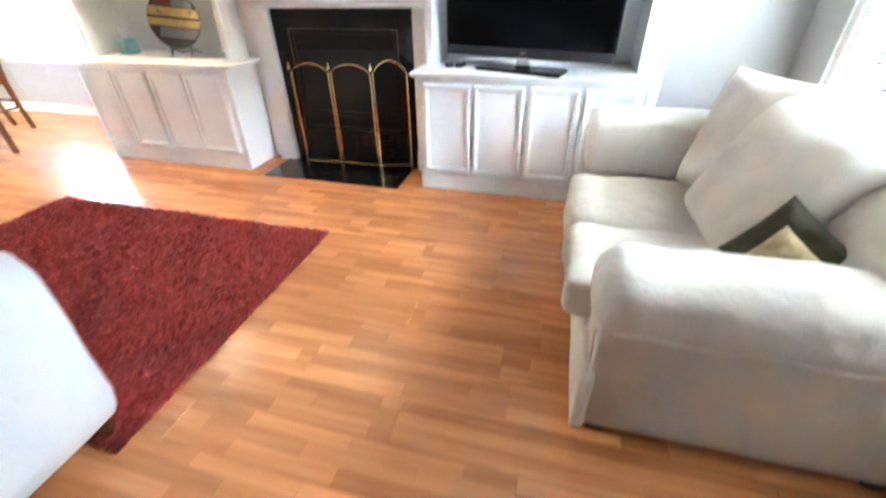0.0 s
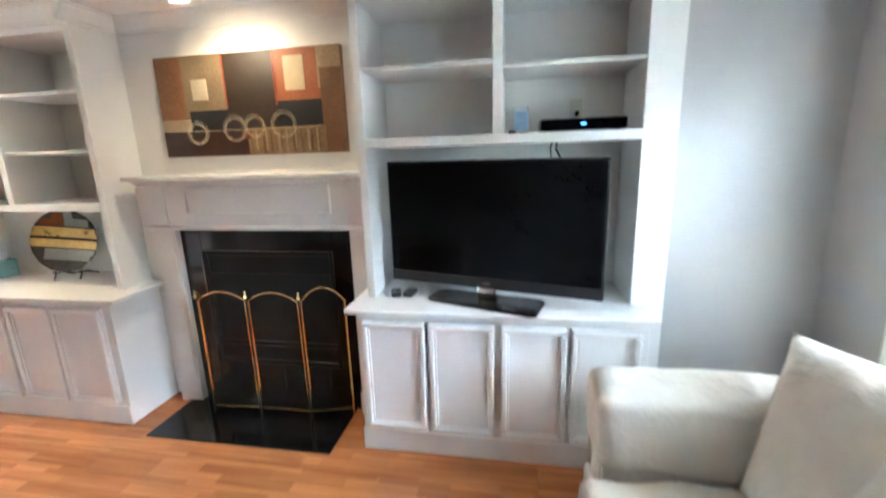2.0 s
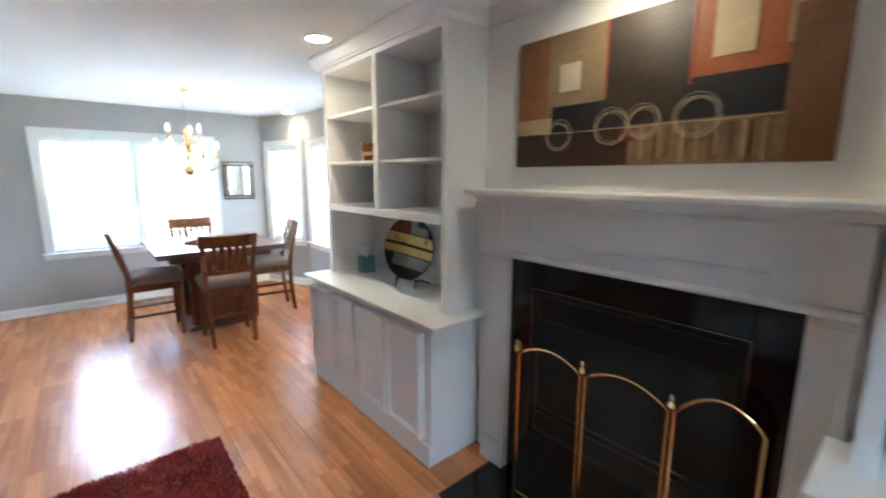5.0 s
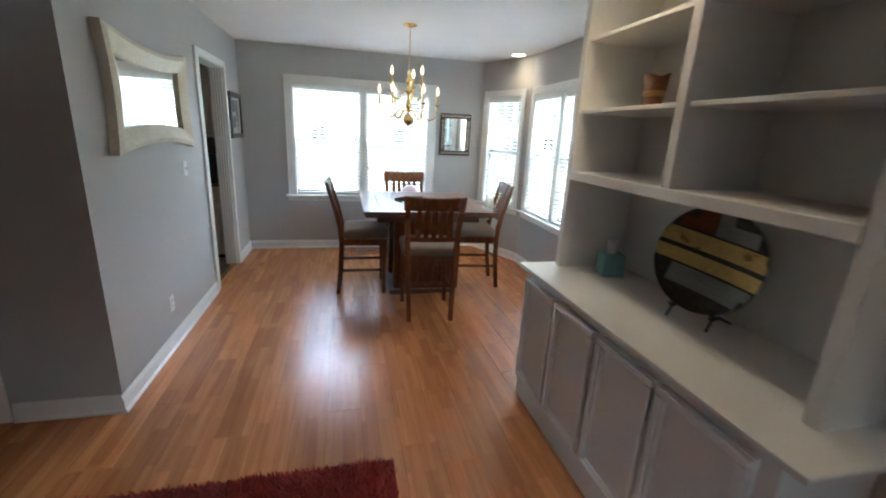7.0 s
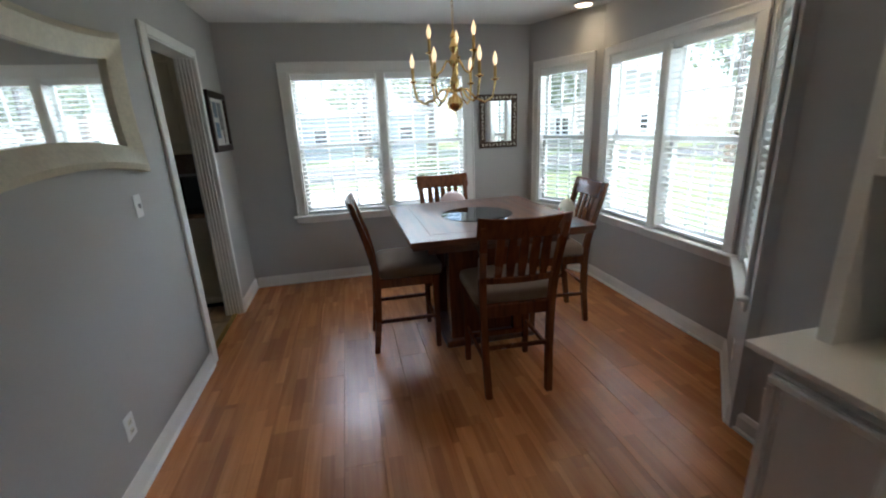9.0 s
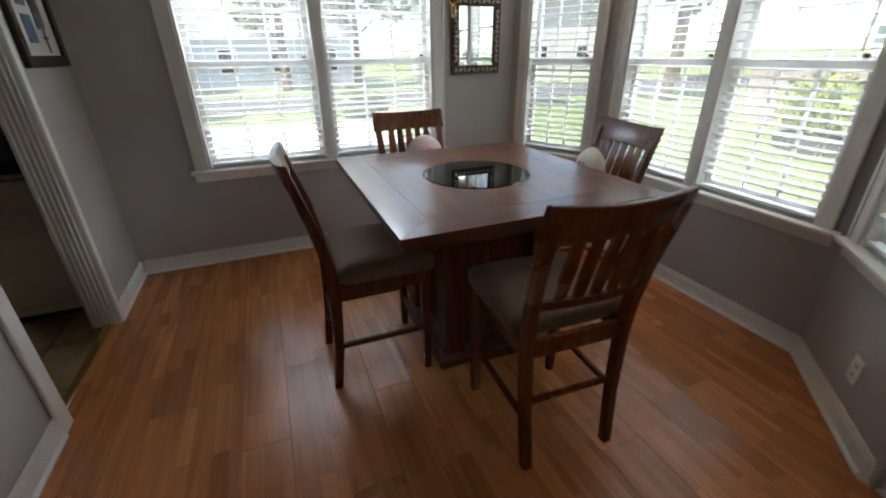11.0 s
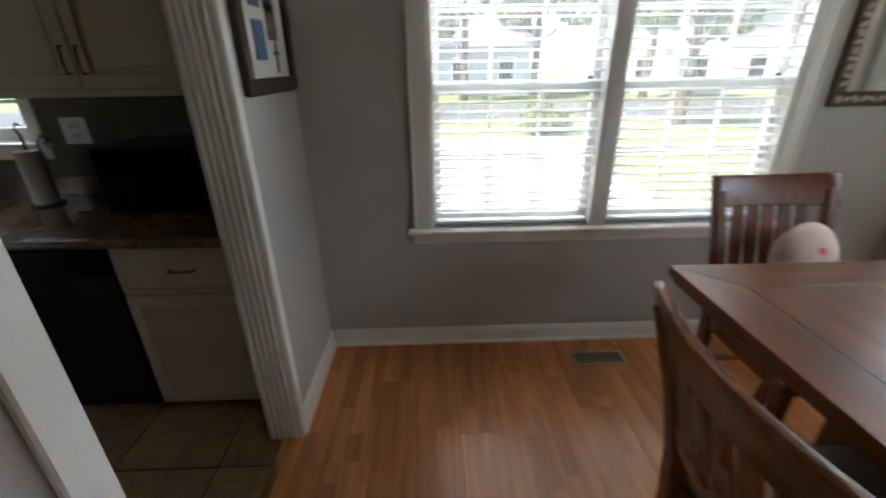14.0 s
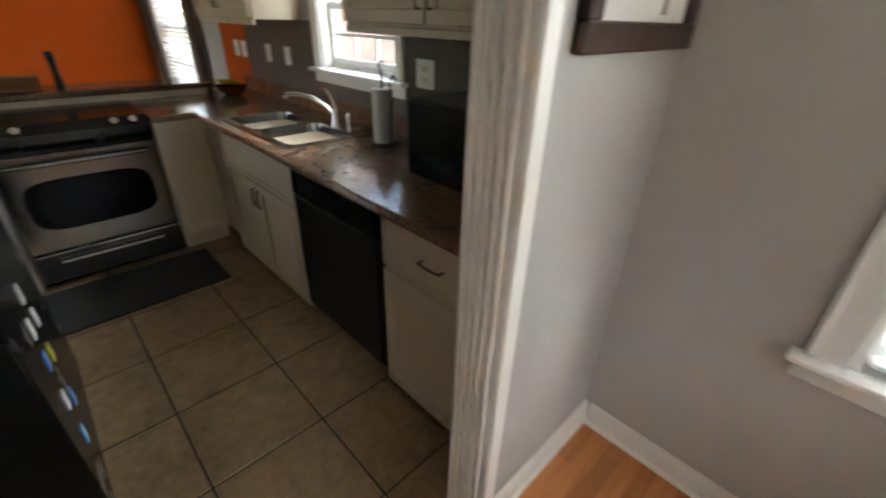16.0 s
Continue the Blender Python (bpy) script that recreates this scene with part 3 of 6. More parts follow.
def worktop(x0, x1, lip0, lip1):
    ob = thing("cabinet_top", ((x0 + x1) / 2, 3.0, 0.83), "white painted top of the built-in cabinet", "worktop", "cabinet tops")
    part("slab", boxes((x0 - lip0, BASE_Y - 0.05, 0.842, x1 + lip1, REAR_Y - 0.002, TOP_Z), edge=0.004, segments=2), WHITE, ob, here=True)
    bm = boxes((x0 - lip0 + 0.012, BASE_Y - 0.035, 0.831, x1 + lip1 - 0.012, BASE_Y + 0.03, 0.842), edge=0.003)
    part("cove", bm, WHITE, ob, here=True)


base_unit(-2.86, -1.345, [(-2.84, -2.508), (-2.487, -2.145), (-2.108, -1.772), (-1.75, -1.40)], "white painted cabinet with four moulded doors, beside the fireplace")
worktop(-2.86, -1.345, 0.06, 0.085)
base_unit(0.245, 1.74, [(0.285, 0.628), (0.65, 0.992), (1.03, 1.352), (1.375, 1.695)], "white painted cabinet with four moulded doors, under the television")
worktop(0.245, 1.74, 0.045, 0.03)


def bookcase(x0, x1, rail, divider, shelves, label, strip=0.0):
    """Upper shelves that stand on the worktop: sides, rails, divider, shelves."""
    t = thing("bookcase", ((x0 + x1) / 2, 3.1, TOP_Z), label, "bookcase", "built-in bookcases")
    s = 0.045
    part("side", boxes((x0, UP_Y, TOP_Z, x0 + s, REAR_Y, CZ - 0.002), edge=0.002), WHITE, t, here=True)
    part("side", boxes((x1 - s, UP_Y, TOP_Z, x1 + strip, REAR_Y if not strip else UP_Y + 0.02, CZ - 0.002), edge=0.002), WHITE, t, here=True)
    if strip:
        part("side", boxes((x1 - s, UP_Y + 0.0205, TOP_Z, x1, REAR_Y, CZ - 0.002)), WHITE, t, here=True)
        part("filler", boxes((x1 + 0.05, UP_Y, 0, x1 + strip, UP_Y + 0.02, TOP_Z - 0.002)), WHITE, t, here=True)
    part("back", boxes((x0 + s, REAR_Y - 0.012, TOP_Z, x1 - s, REAR_Y, CZ - 0.03)), WHITE, t, here=True)
    part("rail", boxes((x0 + s, UP_Y - 0.003, rail - 0.03, x1 - s, REAR_Y - 0.012, rail + 0.018), edge=0.003), WHITE, t, "white lower shelf rail", here=True)
    part("top_rail", boxes((x0 + s, UP_Y + 0.002, 2.40, x1 - s, REAR_Y - 0.013, CZ - 0.002), edge=0.002), WHITE, t, here=True)
    part("divider", boxes((divider - 0.024, UP_Y - 0.001, rail + 0.018, divider + 0.024, REAR_Y - 0.012, 2.40), edge=0.003), WHITE, t, here=True)
    for a, b, z in shelves:
        part("shelf", boxes((a, UP_Y + 0.018, z - 0.019, b, REAR_Y - 0.013, z), edge=0.003), WHITE, t, here=True)
    return t


bookcase(-2.86, -1.385, 1.405, -2.10, [(-2.815, -2.124, 1.745), (-2.815, -2.124, 2.095), (-2.076, -1.43, 1.745), (-2.076, -1.43, 2.09)], "white painted built-in shelves, almost empty")
bookcase(0.2665, 1.725, 1.725, 1.005, [(0.3115, 0.981, 2.095), (1.029, 1.68, 2.07)], "white painted built-in shelves above a television niche", 0.112)


def crown(name, p0, p1, drop=0.095, out=0.075, ends=(0, 0)):
    m, length = run(p0, p1)
    bm = bmesh.new()
    prof = [(0, -drop), (0.012, -drop), (0.014, -drop + 0.014), (0.026, -drop + 0.022), (0.05, -0.042), (0.062, -0.024), (0.064, -0.012), (out, -0.01), (out, 0), (0, 0)]
    prism(bm, [(y + 0.001, CZ - 0.001 + z) for y, z in prof], "x", -ends[0], length + ends[1])
    bm.transform(m)
    structure(name, bm, WHITE, "white painted crown moulding under the ceiling", "crown moulding")


crown("crown_1", (0.266, 3.235), (-1.385, 3.235))
crown("crown_2", (-1.385, 3.235), (-1.385, UP_Y), ends=(0, 0.074))
crown("crown_3", (-1.385, UP_Y), (-2.86, UP_Y), ends=(0, 0.074))
crown("crown_4", (-2.86, UP_Y), (-2.86, 3.24))
crown("crown_5", (1.838, UP_Y), (0.266, UP_Y))
crown("crown_6", (0.266, UP_Y), (0.266, 3.235))

# ---- fireplace ----
FY = 3.133
fp = thing("fireplace", (-0.48, 3.2, 0), "white mantel fireplace with black granite surround and firebox", "fireplace")
part("surround_side", boxes((-1.077, FY, 0.0, -0.935, 3.36, 1.235), edge=0.002), GRANITE, fp, "polished black granite slab", here=True)
part("surround_side", boxes((-0.018, FY, 0.0, 0.114, 3.36, 1.235), edge=0.002), GRANITE, fp, "polished black granite slab", here=True)
part("surround_top", boxes((-0.934, FY, 1.085, -0.019, 3.36, 1.235), edge=0.002), GRANITE, fp, "polished black granite slab", here=True)
part("firebox", boxes((-0.934, 3.17, 0.0, -0.019, 3.36, 1.084)), SOOT, fp, "black sooty firebox", here=True)
bm = bmesh.new()
for r in ((-0.934, 0.30, -0.905, 1.084), (-0.048, 0.30, -0.019, 1.084), (-0.905, 1.055, -0.048, 1.084), (-0.905, 0.30, -0.048, 0.325)):
    box(bm, r[0], FY - 0.006, r[1], r[2], FY + 0.03, r[3])
part("metal_frame", bevel(bm, 0.003), BLACK, fp, "black metal firebox frame", here=True)
bm = bmesh.new()
for r in ((-0.938, 0.296, -0.934, 1.09), (-0.019, 0.296, -0.015, 1.09), (-0.938, 1.085, -0.015, 1.089)):
    box(bm, r[0], FY - 0.009, r[1], r[2], FY - 0.001, r[3])
part("trim_line", bm, STEEL, fp, "thin bright steel trim", here=True)
part("hood", boxes((-0.905, FY + 0.004, 0.93, -0.048, 3.2, 1.055), edge=0.006), BLACK, fp, here=True)
part("lower_louvre", boxes((-0.905, FY + 0.01, 0.325, -0.048, 3.19, 0.42), (-0.905, FY + 0.02, 0.42, -0.048, 3.19, 0.45), edge=0.004), BLACK, fp, here=True)
part("lower_panel", boxes((-0.934, FY + 0.003, 0.0, -0.019, 3.169, 0.294), edge=0.002), GRANITE, fp, here=True)
for x0, x1 in ((-1.238, -1.079), (0.116, 0.237)):
    p = part("pilaster", boxes((x0, 3.095, 0, x1, 3.3, 1.228), (x0 + 0.02, 3.088, 0.18, x1 - 0.02, 3.095, 1.2), edge=0.003), WHITE, fp, here=True)
    part("foot", boxes((x0 - 0.006, 3.083, 0, x1 + 0.006, 3.0945, 0.16), edge=0.003), WHITE, p, here=True)
part("frieze", boxes((-1.238, 3.09, 1.258, 0.237, 3.3, 1.51), edge=0.002), WHITE, fp, here=True)
bm = bmesh.new()
for r in ((-0.955, 1.325, 0.02, 1.34), (-0.955, 1.487, 0.02, 1.502), (-0.955, 1.34, -0.94, 1.487), (0.005, 1.34, 0.02, 1.487)):
    box(bm, r[0], 3.066, r[1], r[2], 3.0895, r[3])
part("panel_moulding", bevel(bm, 0.004), WHITE, fp, here=True)
for x0, x1 in ((-1.238, -1.10), (0.135, 0.237)):
    part("block", boxes((x0, 3.074, 1.262, x1, 3.0895, 1.508), edge=0.003), WHITE, fp, here=True)
bm = bmesh.new()
prism(bm, [(3.29, 1.23), (3.07, 1.23), (3.062, 1.238), (3.062, 1.246), (3.075, 1.257), (3.29, 1.257)], "x", -1.262, 0.24)
part("band", bm, WHITE, fp, here=True)
bm = bmesh.new()
prism(bm, [(3.234, 1.511), (3.072, 1.511), (3.05, 1.53), (3.02, 1.54), (3.02, 1.545), (3.234, 1.545)], "x", -1.275, 0.243)
part("bed_moulding", bm, WHITE, fp, here=True)
part("mantel_shelf", boxes((-1.30, 2.985, 1.5455, 0.246, 3.234, 1.573), edge=0.006, segments=2), WHITE, fp, here=True)
tagged(part("hearth", boxes((-1.16, 2.69, -0.011, 0.06, FY - 0.001, 0.007), edge=0.002), GRANITE), "polished black granite hearth slab set in the floor", "hearth", kind="structure")

# folding brass screen
MESH_BLACK = material("fine black screen mesh", (0.010, 0.010, 0.010), 0.7, vary=0.1, fine=900, bump=0.0, Alpha=0.7)
fs = thing("fire_screen", (-0.4, 2.98, 0.0075), "folding fireplace screen with arched polished brass frames", "fire screen")
posts = [(-0.935, 3.055), (-0.885, 2.965), (-0.55, 2.985), (-0.195, 2.985), (0.075, 3.055)]


def screen_panel(p, q, low, high):
    bm = bmesh.new()
    dx, dy = q[0] - p[0], q[1] - p[1]
    a = (p[0] + dx * 0.035, p[1] + dy * 0.035)
    b = (q[0] - dx * 0.035, q[1] - dy * 0.035)
    pts = [(a[0], a[1], 0.02)]
    for k in range(13):
        f = k / 12
        pts.append((a[0] + (b[0] - a[0]) * f, a[1] + (b[1] - a[1]) * f, low + (high - low) * math.sin(math.pi * f) ** 0.8))
    pts.append((b[0], b[1], 0.02))
    tube(bm, pts, 0.006, 8)
    tube(bm, [(a[0], a[1], 0.06), (b[0], b[1], 0.06)], 0.004, 8)
    part("panel_frame", bm, BRASS, fs, "polished brass arched frame", here=True, smooth=True)
    bm = bmesh.new()
    rows = [bm.verts.new((x, y, 0.065)) for x, y, z in (pts[1], pts[-2])]
    tops = [bm.verts.new((x, y, z - 0.006)) for x, y, z in pts[1:-1]]
    bm.faces.new([rows[0], rows[1], *tops[::-1]])
    part("mesh", bm, MESH_BLACK, fs, "black wire mesh", here=True)


screen_panel(posts[1], posts[2], 0.80, 0.86)
screen_panel(posts[2], posts[3], 0.80, 0.86)
screen_panel(posts[3], posts[4], 0.80, 0.89)
screen_panel(posts[0], posts[1], 0.815, 0.835)
for x, y in posts[1:4]:
    # Rod coloured black so that the gap between two frames looks shaded.
    bm = tube(bmesh.new(), [(x, y - 0.006, 0.01), (x, y - 0.006, 0.81)], 0.004, 10)
    part("rod", bm, BLACK, fs, "hinge rod blackened for the dark gap between frames", here=True, smooth=True)
    bm = lathe(bmesh.new(), [(0.004, 0.8102), (0.014, 0.822), (0.012, 0.836), (0.006, 0.845), (0.009, 0.856), (0.002, 0.872)], 12, (x, y - 0.006, 0))
    part("finial", bm, BRASS, fs, here=True, smooth=True)

# ---- painting ----
def paint(base, vary=0.45, scale=7.0):
    return material("oil paint", base, 0.45, vary=vary, scale=scale, fine=70, bump=0.5, bump_scale=90)


pic = thing("painting", (-0.51, 3.2, 1.985), "wide abstract canvas in browns and orange with pale rings", "painting")
PX0, PX1, PZ0, PZ1, PFY = -1.12, 0.105, 1.686, 2.283, 3.196
part("canvas", boxes((PX0, PFY, PZ0, PX1, 3.2335, PZ1), edge=0.003), paint((0.16, 0.085, 0.04)), pic, here=True)
PW, PH = PX1 - PX0, PZ1 - PZ0
layer = 0.0


def patch(u0, v0, u1, v1, base, vary=0.3):
    """A painted field, given in parts of the canvas from its lower left."""
    global layer
    layer += 0.0004
    part("painted_field", boxes((PX0 + u0 * PW, PFY - 0.0006 - layer, PZ0 + v0 * PH, PX0 + u1 * PW, PFY - 0.0002, PZ0 + v1 * PH)), paint(base, vary), pic, here=True)


patch(0.002, 0.36, 0.17, 0.995, (0.190, 0.088, 0.036))
patch(0.15, 0.42, 0.39, 0.995, (0.165, 0.122, 0.072))
patch(0.002, 0.26, 0.17, 0.38, (0.330, 0.262, 0.170))
patch(0.385, 0.31, 0.665, 0.995, (0.022, 0.013, 0.007), 0.4)
patch(0.655, 0.50, 0.89, 0.995, (0.260, 0.070, 0.014))
patch(0.88, 0.62, 0.998, 0.995, (0.290, 0.205, 0.115))
patch(0.89, 0.002, 0.998, 0.80, (0.135, 0.062, 0.022))
patch(0.17, 0.26, 0.39, 0.46, (0.009, 0.009, 0.011), 0.4)
patch(0.39, 0.25, 0.66, 0.34, (0.016, 0.010, 0.008), 0.4)
patch(0.655, 0.27, 0.89, 0.515, (0.007, 0.007, 0.010), 0.4)
patch(0.002, 0.002, 0.49, 0.26, (0.032, 0.011, 0.006), 0.4)
patch(0.48, 0.002, 0.90, 0.27, (0.185, 0.115, 0.055), 0.4)
patch(0.45, 0.16, 0.50, 0.25, (0.12, 0.030, 0.010), 0.4)
patch(0.20, 0.565, 0.285, 0.765, (0.345, 0.300, 0.220), 0.15)
patch(0.71, 0.61, 0.812, 0.925, (0.470, 0.370, 0.215), 0.12)
for u, w in ((0.383, 0.006), (0.653, 0.007)):
    patch(u, 0.48, u + w, 0.99, (0.25, 0.035, 0.012), 0.3)
for k in range(14):
    u = 0.50 + 0.027 * k + 0.008 * math.sin(4.1 * k)
    patch(u, 0.03 + 0.02 * math.sin(2.3 * k), u + 0.006 + 0.004 * (k % 3), 0.24, (0.27, 0.19, 0.105) if k % 2 else (0.13, 0.075, 0.033), 0.3)
RING = paint((0.42, 0.34, 0.21), 0.5)
LINE_Y = PFY - 0.0006 - layer - 0.0006
part("painted_line", tube(bmesh.new(), [(PX0 + (0.12 + 0.07 * k) * PW, LINE_Y, PZ0 + (0.255 + 0.003 * math.sin(1.9 * k)) * PH) for k in range(12)], 0.0016, 5), RING, pic, here=True)
for u, v, r in ((0.205, 0.235, 0.060), (0.42, 0.265, 0.066), (0.53, 0.28, 0.058), (0.685, 0.285, 0.069)):
    for k2, dr in enumerate((0.0, 0.004, 0.008, 0.012)):
        bm = bmesh.new()
        pts = [(PX0 + u * PW + (r - dr) * PW * 0.95 * math.cos(a) + 0.006 * math.sin(2.3 * k2 + 9 * u), LINE_Y, PZ0 + v * PH + (r - dr) * PW * (0.95 - 0.03 * (k2 % 3)) * math.sin(a) + 0.004 * math.cos(3.1 * k2)) for a in (math.pi * (-0.6 + 2.05 * k / 34) for k in range(35))]
        part("painted_ring", tube(bm, pts, 0.0010, 5), RING, pic, here=True)

# ---- television and what stands by it ----
tv = thing("television", (0.98, 2.95, TOP_Z), "large flat black television on a low swivel stand", "television")
TVM = Matrix.Translation((0.945, 2.92, TOP_Z)) @ Matrix.Rotation(radians(-15.0), 4, "Z")
tv.matrix_basis = TVM
part("body", boxes((-0.585, 0.0, 0.075, 0.585, 0.05, 0.755), (-0.4, 0.05, 0.15, 0.4, 0.095, 0.66), edge=0.006), PLASTIC, tv)
part("screen", boxes((-0.57, -0.003, 0.145, 0.57, 0.0005, 0.738)), SCREEN, tv, "dark glossy switched-off screen")
part("lower_bezel", boxes((-0.58, -0.007, 0.077, 0.58, 0.0, 0.137), edge=0.003), GUNMETAL, tv, "dark grey strip below the screen")
part("badge", boxes((-0.022, -0.0095, 0.098, 0.022, -0.0068, 0.116), edge=0.002), STEEL, tv)
part("neck", boxes((-0.05, -0.012, 0.02, 0.05, 0.045, 0.085), edge=0.01, segments=2), CHROME, tv)
bm = bmesh.new()
prism(bm, [(-0.30, -0.095), (0.27, -0.145), (0.30, -0.13), (0.30, 0.06), (0.27, 0.085), (-0.27, 0.085), (-0.32, 0.05), (-0.32, -0.07)], "z", 0.001, 0.022)
part("stand", bevel(bm, 0.006), PLASTIC, tv)


def handset(x, y, turn):
    t = thing("game_controller", Matrix.Translation((x, y, TOP_Z)) @ Matrix.Rotation(turn, 4, "Z"), "small grey and black handset on the cabinet top", "controller", "small handsets")
    part("shell", bevel(boxes((-0.03, -0.05, 0.001, 0.03, 0.05, 0.032)), 0.012, 3), GUNMETAL, t, smooth=True)
    part("face", boxes((-0.018, -0.035, 0.032, 0.018, 0.02, 0.035), edge=0.001), STEEL, t)


handset(0.42, 2.99, 0.3)
handset(0.50, 3.0, -0.15)
bm = tube(bmesh.new(), [(1.31, 3.15, 1.71), (1.30, 3.08, 1.66), (1.33, 3.06, 1.60), (1.36, 3.10, 1.55)], 0.006, 6)
tube(bm, [(1.29, 3.15, 1.71), (1.27, 3.06, 1.67), (1.28, 3.05, 1.56)], 0.005, 6)
tagged(part("cable", bm, PLASTIC, smooth=True), "black cables hanging behind the television", "cable")
cb = thing("cable_box", (1.42, 3.06, 1.7435), "flat black set-top box with a blue light", "electronics")
part("case", boxes((-0.205, -0.06, 0.006, 0.205, 0.17, 0.062), edge=0.004), PLASTIC, cb)
part("front", boxes((-0.2, -0.066, 0.01, 0.2, -0.0605, 0.058), edge=0.002), SCREEN, cb)
part("light", boxes((-0.012, -0.068, 0.03, 0.012, -0.0655, 0.04)), lamp_material("blue indicator", (0.05, 0.2, 1.0), 0.12), cb, "blue indicator light")
for x in (-0.17, 0.17):
    part("foot", boxes((x - 0.015, -0.04, 0, x + 0.015, 0.14, 0.006)), PLASTIC, cb)
op = thing("outlet", (1.43, REAR_Y - 0.012, 1.88), "ivory wall outlet at the back of the shelf", "outlet")
part("plate", boxes((-0.036, -0.007, -0.057, 0.036, 0, 0.057), edge=0.003), IVORY, op)
part("plug", boxes((-0.012, -0.035, -0.04, 0.012, -0.007, -0.01), edge=0.004), PLASTIC, op)
CLEAR = glass_material("clear glass", (0.9, 0.95, 1.0), 0.02)
g = thing("drinking_glass", (1.12, 3.10, 1.7435), "clear drinking glass with a blue stripe", "glass")
part("cup", lathe(bmesh.new(), [(0.026, 0.0), (0.034, 0.002), (0.036, 0.14), (0.034, 0.14), (0.031, 0.008), (0.003, 0.006)], 20), CLEAR, g, smooth=True)
part("stripe", lathe(bmesh.new(), [(0.0365, 0.02), (0.0367, 0.021), (0.0372, 0.11), (0.0368, 0.111)], 20), material("pale blue print", (0.35, 0.55, 0.75), 0.4), g)
tagged(part("remote_control", boxes((1.055, 3.02, 1.744, 1.09, 3.13, 1.76), edge=0.004), PLASTIC), "small black remote control on the shelf", "remote")

# left shelves
pl = thing("decorative_plate", Matrix.Translation((-2.04, 3.15, TOP_Z + 0.05)) @ Matrix.Rotation(radians(16), 4, "Z") @ Matrix.Rotation(radians(80), 4, "X"), "round dark glass plate with gold bands on a wire stand", "plate")
PLATE = material("smoky lacquered glass", (0.05, 0.045, 0.04), 0.1, 0.0, vary=0.5, scale=8, bump=0.0)
GOLD = material("gold leaf band", (0.52, 0.34, 0.11), 0.3, 0.45, vary=0.25, scale=14, fine=60, bump=0.2)
RUST = material("rust lacquer", (0.16, 0.05, 0.02), 0.2, vary=0.3, bump=0.0)
SMOKE = material("silver grey lacquer", (0.26, 0.26, 0.24), 0.15, 0.2, vary=0.2, bump=0.0)
R = 0.222


def dish(u, v):
    return 0.035 * ((u * u + v * v) / (R * R)) ** 1.3


bm = lathe(bmesh.new(), [(0.01, 0.0), (0.1, 0.004), (0.17, 0.014), (0.205, 0.024), (R, 0.034), (R, 0.039), (0.205, 0.029), (0.17, 0.019), (0.1, 0.009), (0.01, 0.005)], 48)
bm.transform(Matrix.Translation((0, R, 0)))
part("dish", bm, PLATE, pl, smooth=True)


def band(v0, v1, mat, u0=-1.0, u1=1.0, slope=0.12):
    """A painted band across the dish."""
    bm = bmesh.new()
    n, grid = 24, []
    for k in range(n + 1):
        row = []
        for v in (v0, (v0 + v1) / 2, v1):
            y = v * R
            lim = math.sqrt(max(0.0, (R * 0.985) ** 2 - y * y))
            x = max(-lim, min(lim, (u0 + (u1 - u0) * k / n) * R))
            row.append(bm.verts.new((x, y + R, dish(x, y) + 0.0105)))
        grid.append(row)
    for a, b in zip(grid, grid[1:]):
        for j in range(2):
            if (a[j].co - b[j].co).length > 1e-5 and (a[j + 1].co - b[j + 1].co).length > 1e-5:
                bm.faces.new((a[j], b[j], b[j + 1], a[j + 1]))
    bm.transform(Matrix.Translation((0, R, 0)) @ Matrix.Rotation(-slope, 4, "Z") @ Matrix.Translation((0, -R, 0)))
    part("band", bm, mat, pl)


band(0.12, 0.42, GOLD)
band(-0.22, 0.03, GOLD)
band(0.46, 0.9, RUST, -1, -0.1)
band(0.46, 0.97, SMOKE, -0.08, 1)
band(-0.62, -0.26, SMOKE, -0.6, 1)
st = thing("plate_stand", Matrix.Translation((-2.04, 3.15, TOP_Z)) @ Matrix.Rotation(radians(16), 4, "Z"), "small curled black wire plate stand", "plate stand")
for x in (-0.085, 0.085):
    bm = tube(bmesh.new(), [(x, 0.14, 0.002), (x, 0.03, 0.05), (x, -0.02, 0.045), (x, -0.045, 0.06), (x, -0.03, 0.085), (x, -0.012, 0.075), (x, -0.03, 0.03), (x, -0.05, 0.004)], 0.0055, 7)
    part("leg", bm, BLACK, st, smooth=True)
part("brace", tube(bmesh.new(), [(-0.085, 0.1, 0.02), (0.085, 0.1, 0.02)], 0.004, 6), BLACK, st)
TEAL = material("pale teal printed card", (0.22, 0.42, 0.42), 0.6, vary=0.25, scale=30, fine=120, bump=0.02)
tb = thing("tissue_box", Matrix.Translation((-2.66, 3.17, TOP_Z)) @ Matrix.Rotation(radians(-14), 4, "Z"), "pale teal cube tissue box with a white tissue", "tissue box")
part("carton", boxes((-0.058, -0.058, 0.0, 0.058, 0.058, 0.125), edge=0.002), TEAL, tb)
bm = bmesh.new()
rings = []
for k in range(7):
    z, r = 0.122 + k * 0.014, 0.02 + 0.011 * k * (1 - k / 9)
    rings.append([bm.verts.new((math.cos(a) * r * (1 + 0.35 * math.sin(3 * a + k)), math.sin(a) * r * 0.6 * (1 + 0.3 * math.cos(4 * a)), z + 0.012 * math.sin(2 * a + k))) for a in (2 * math.pi * j / 16 for j in range(16))])
for r0, r1 in zip(rings, rings[1:]):
    for j in range(16):
        bm.faces.new((r0[j], r0[(j + 1) % 16], r1[(j + 1) % 16], r1[j]))
part("tissue", bm, material("white tissue paper", (0.82, 0.82, 0.82), 0.9, vary=0.03), tb, "crumpled white tissue", smooth=True)
va = thing("vase", (-2.43, 3.08, 1.7455), "squat brown striped pottery vase with a wavy rim", "vase")
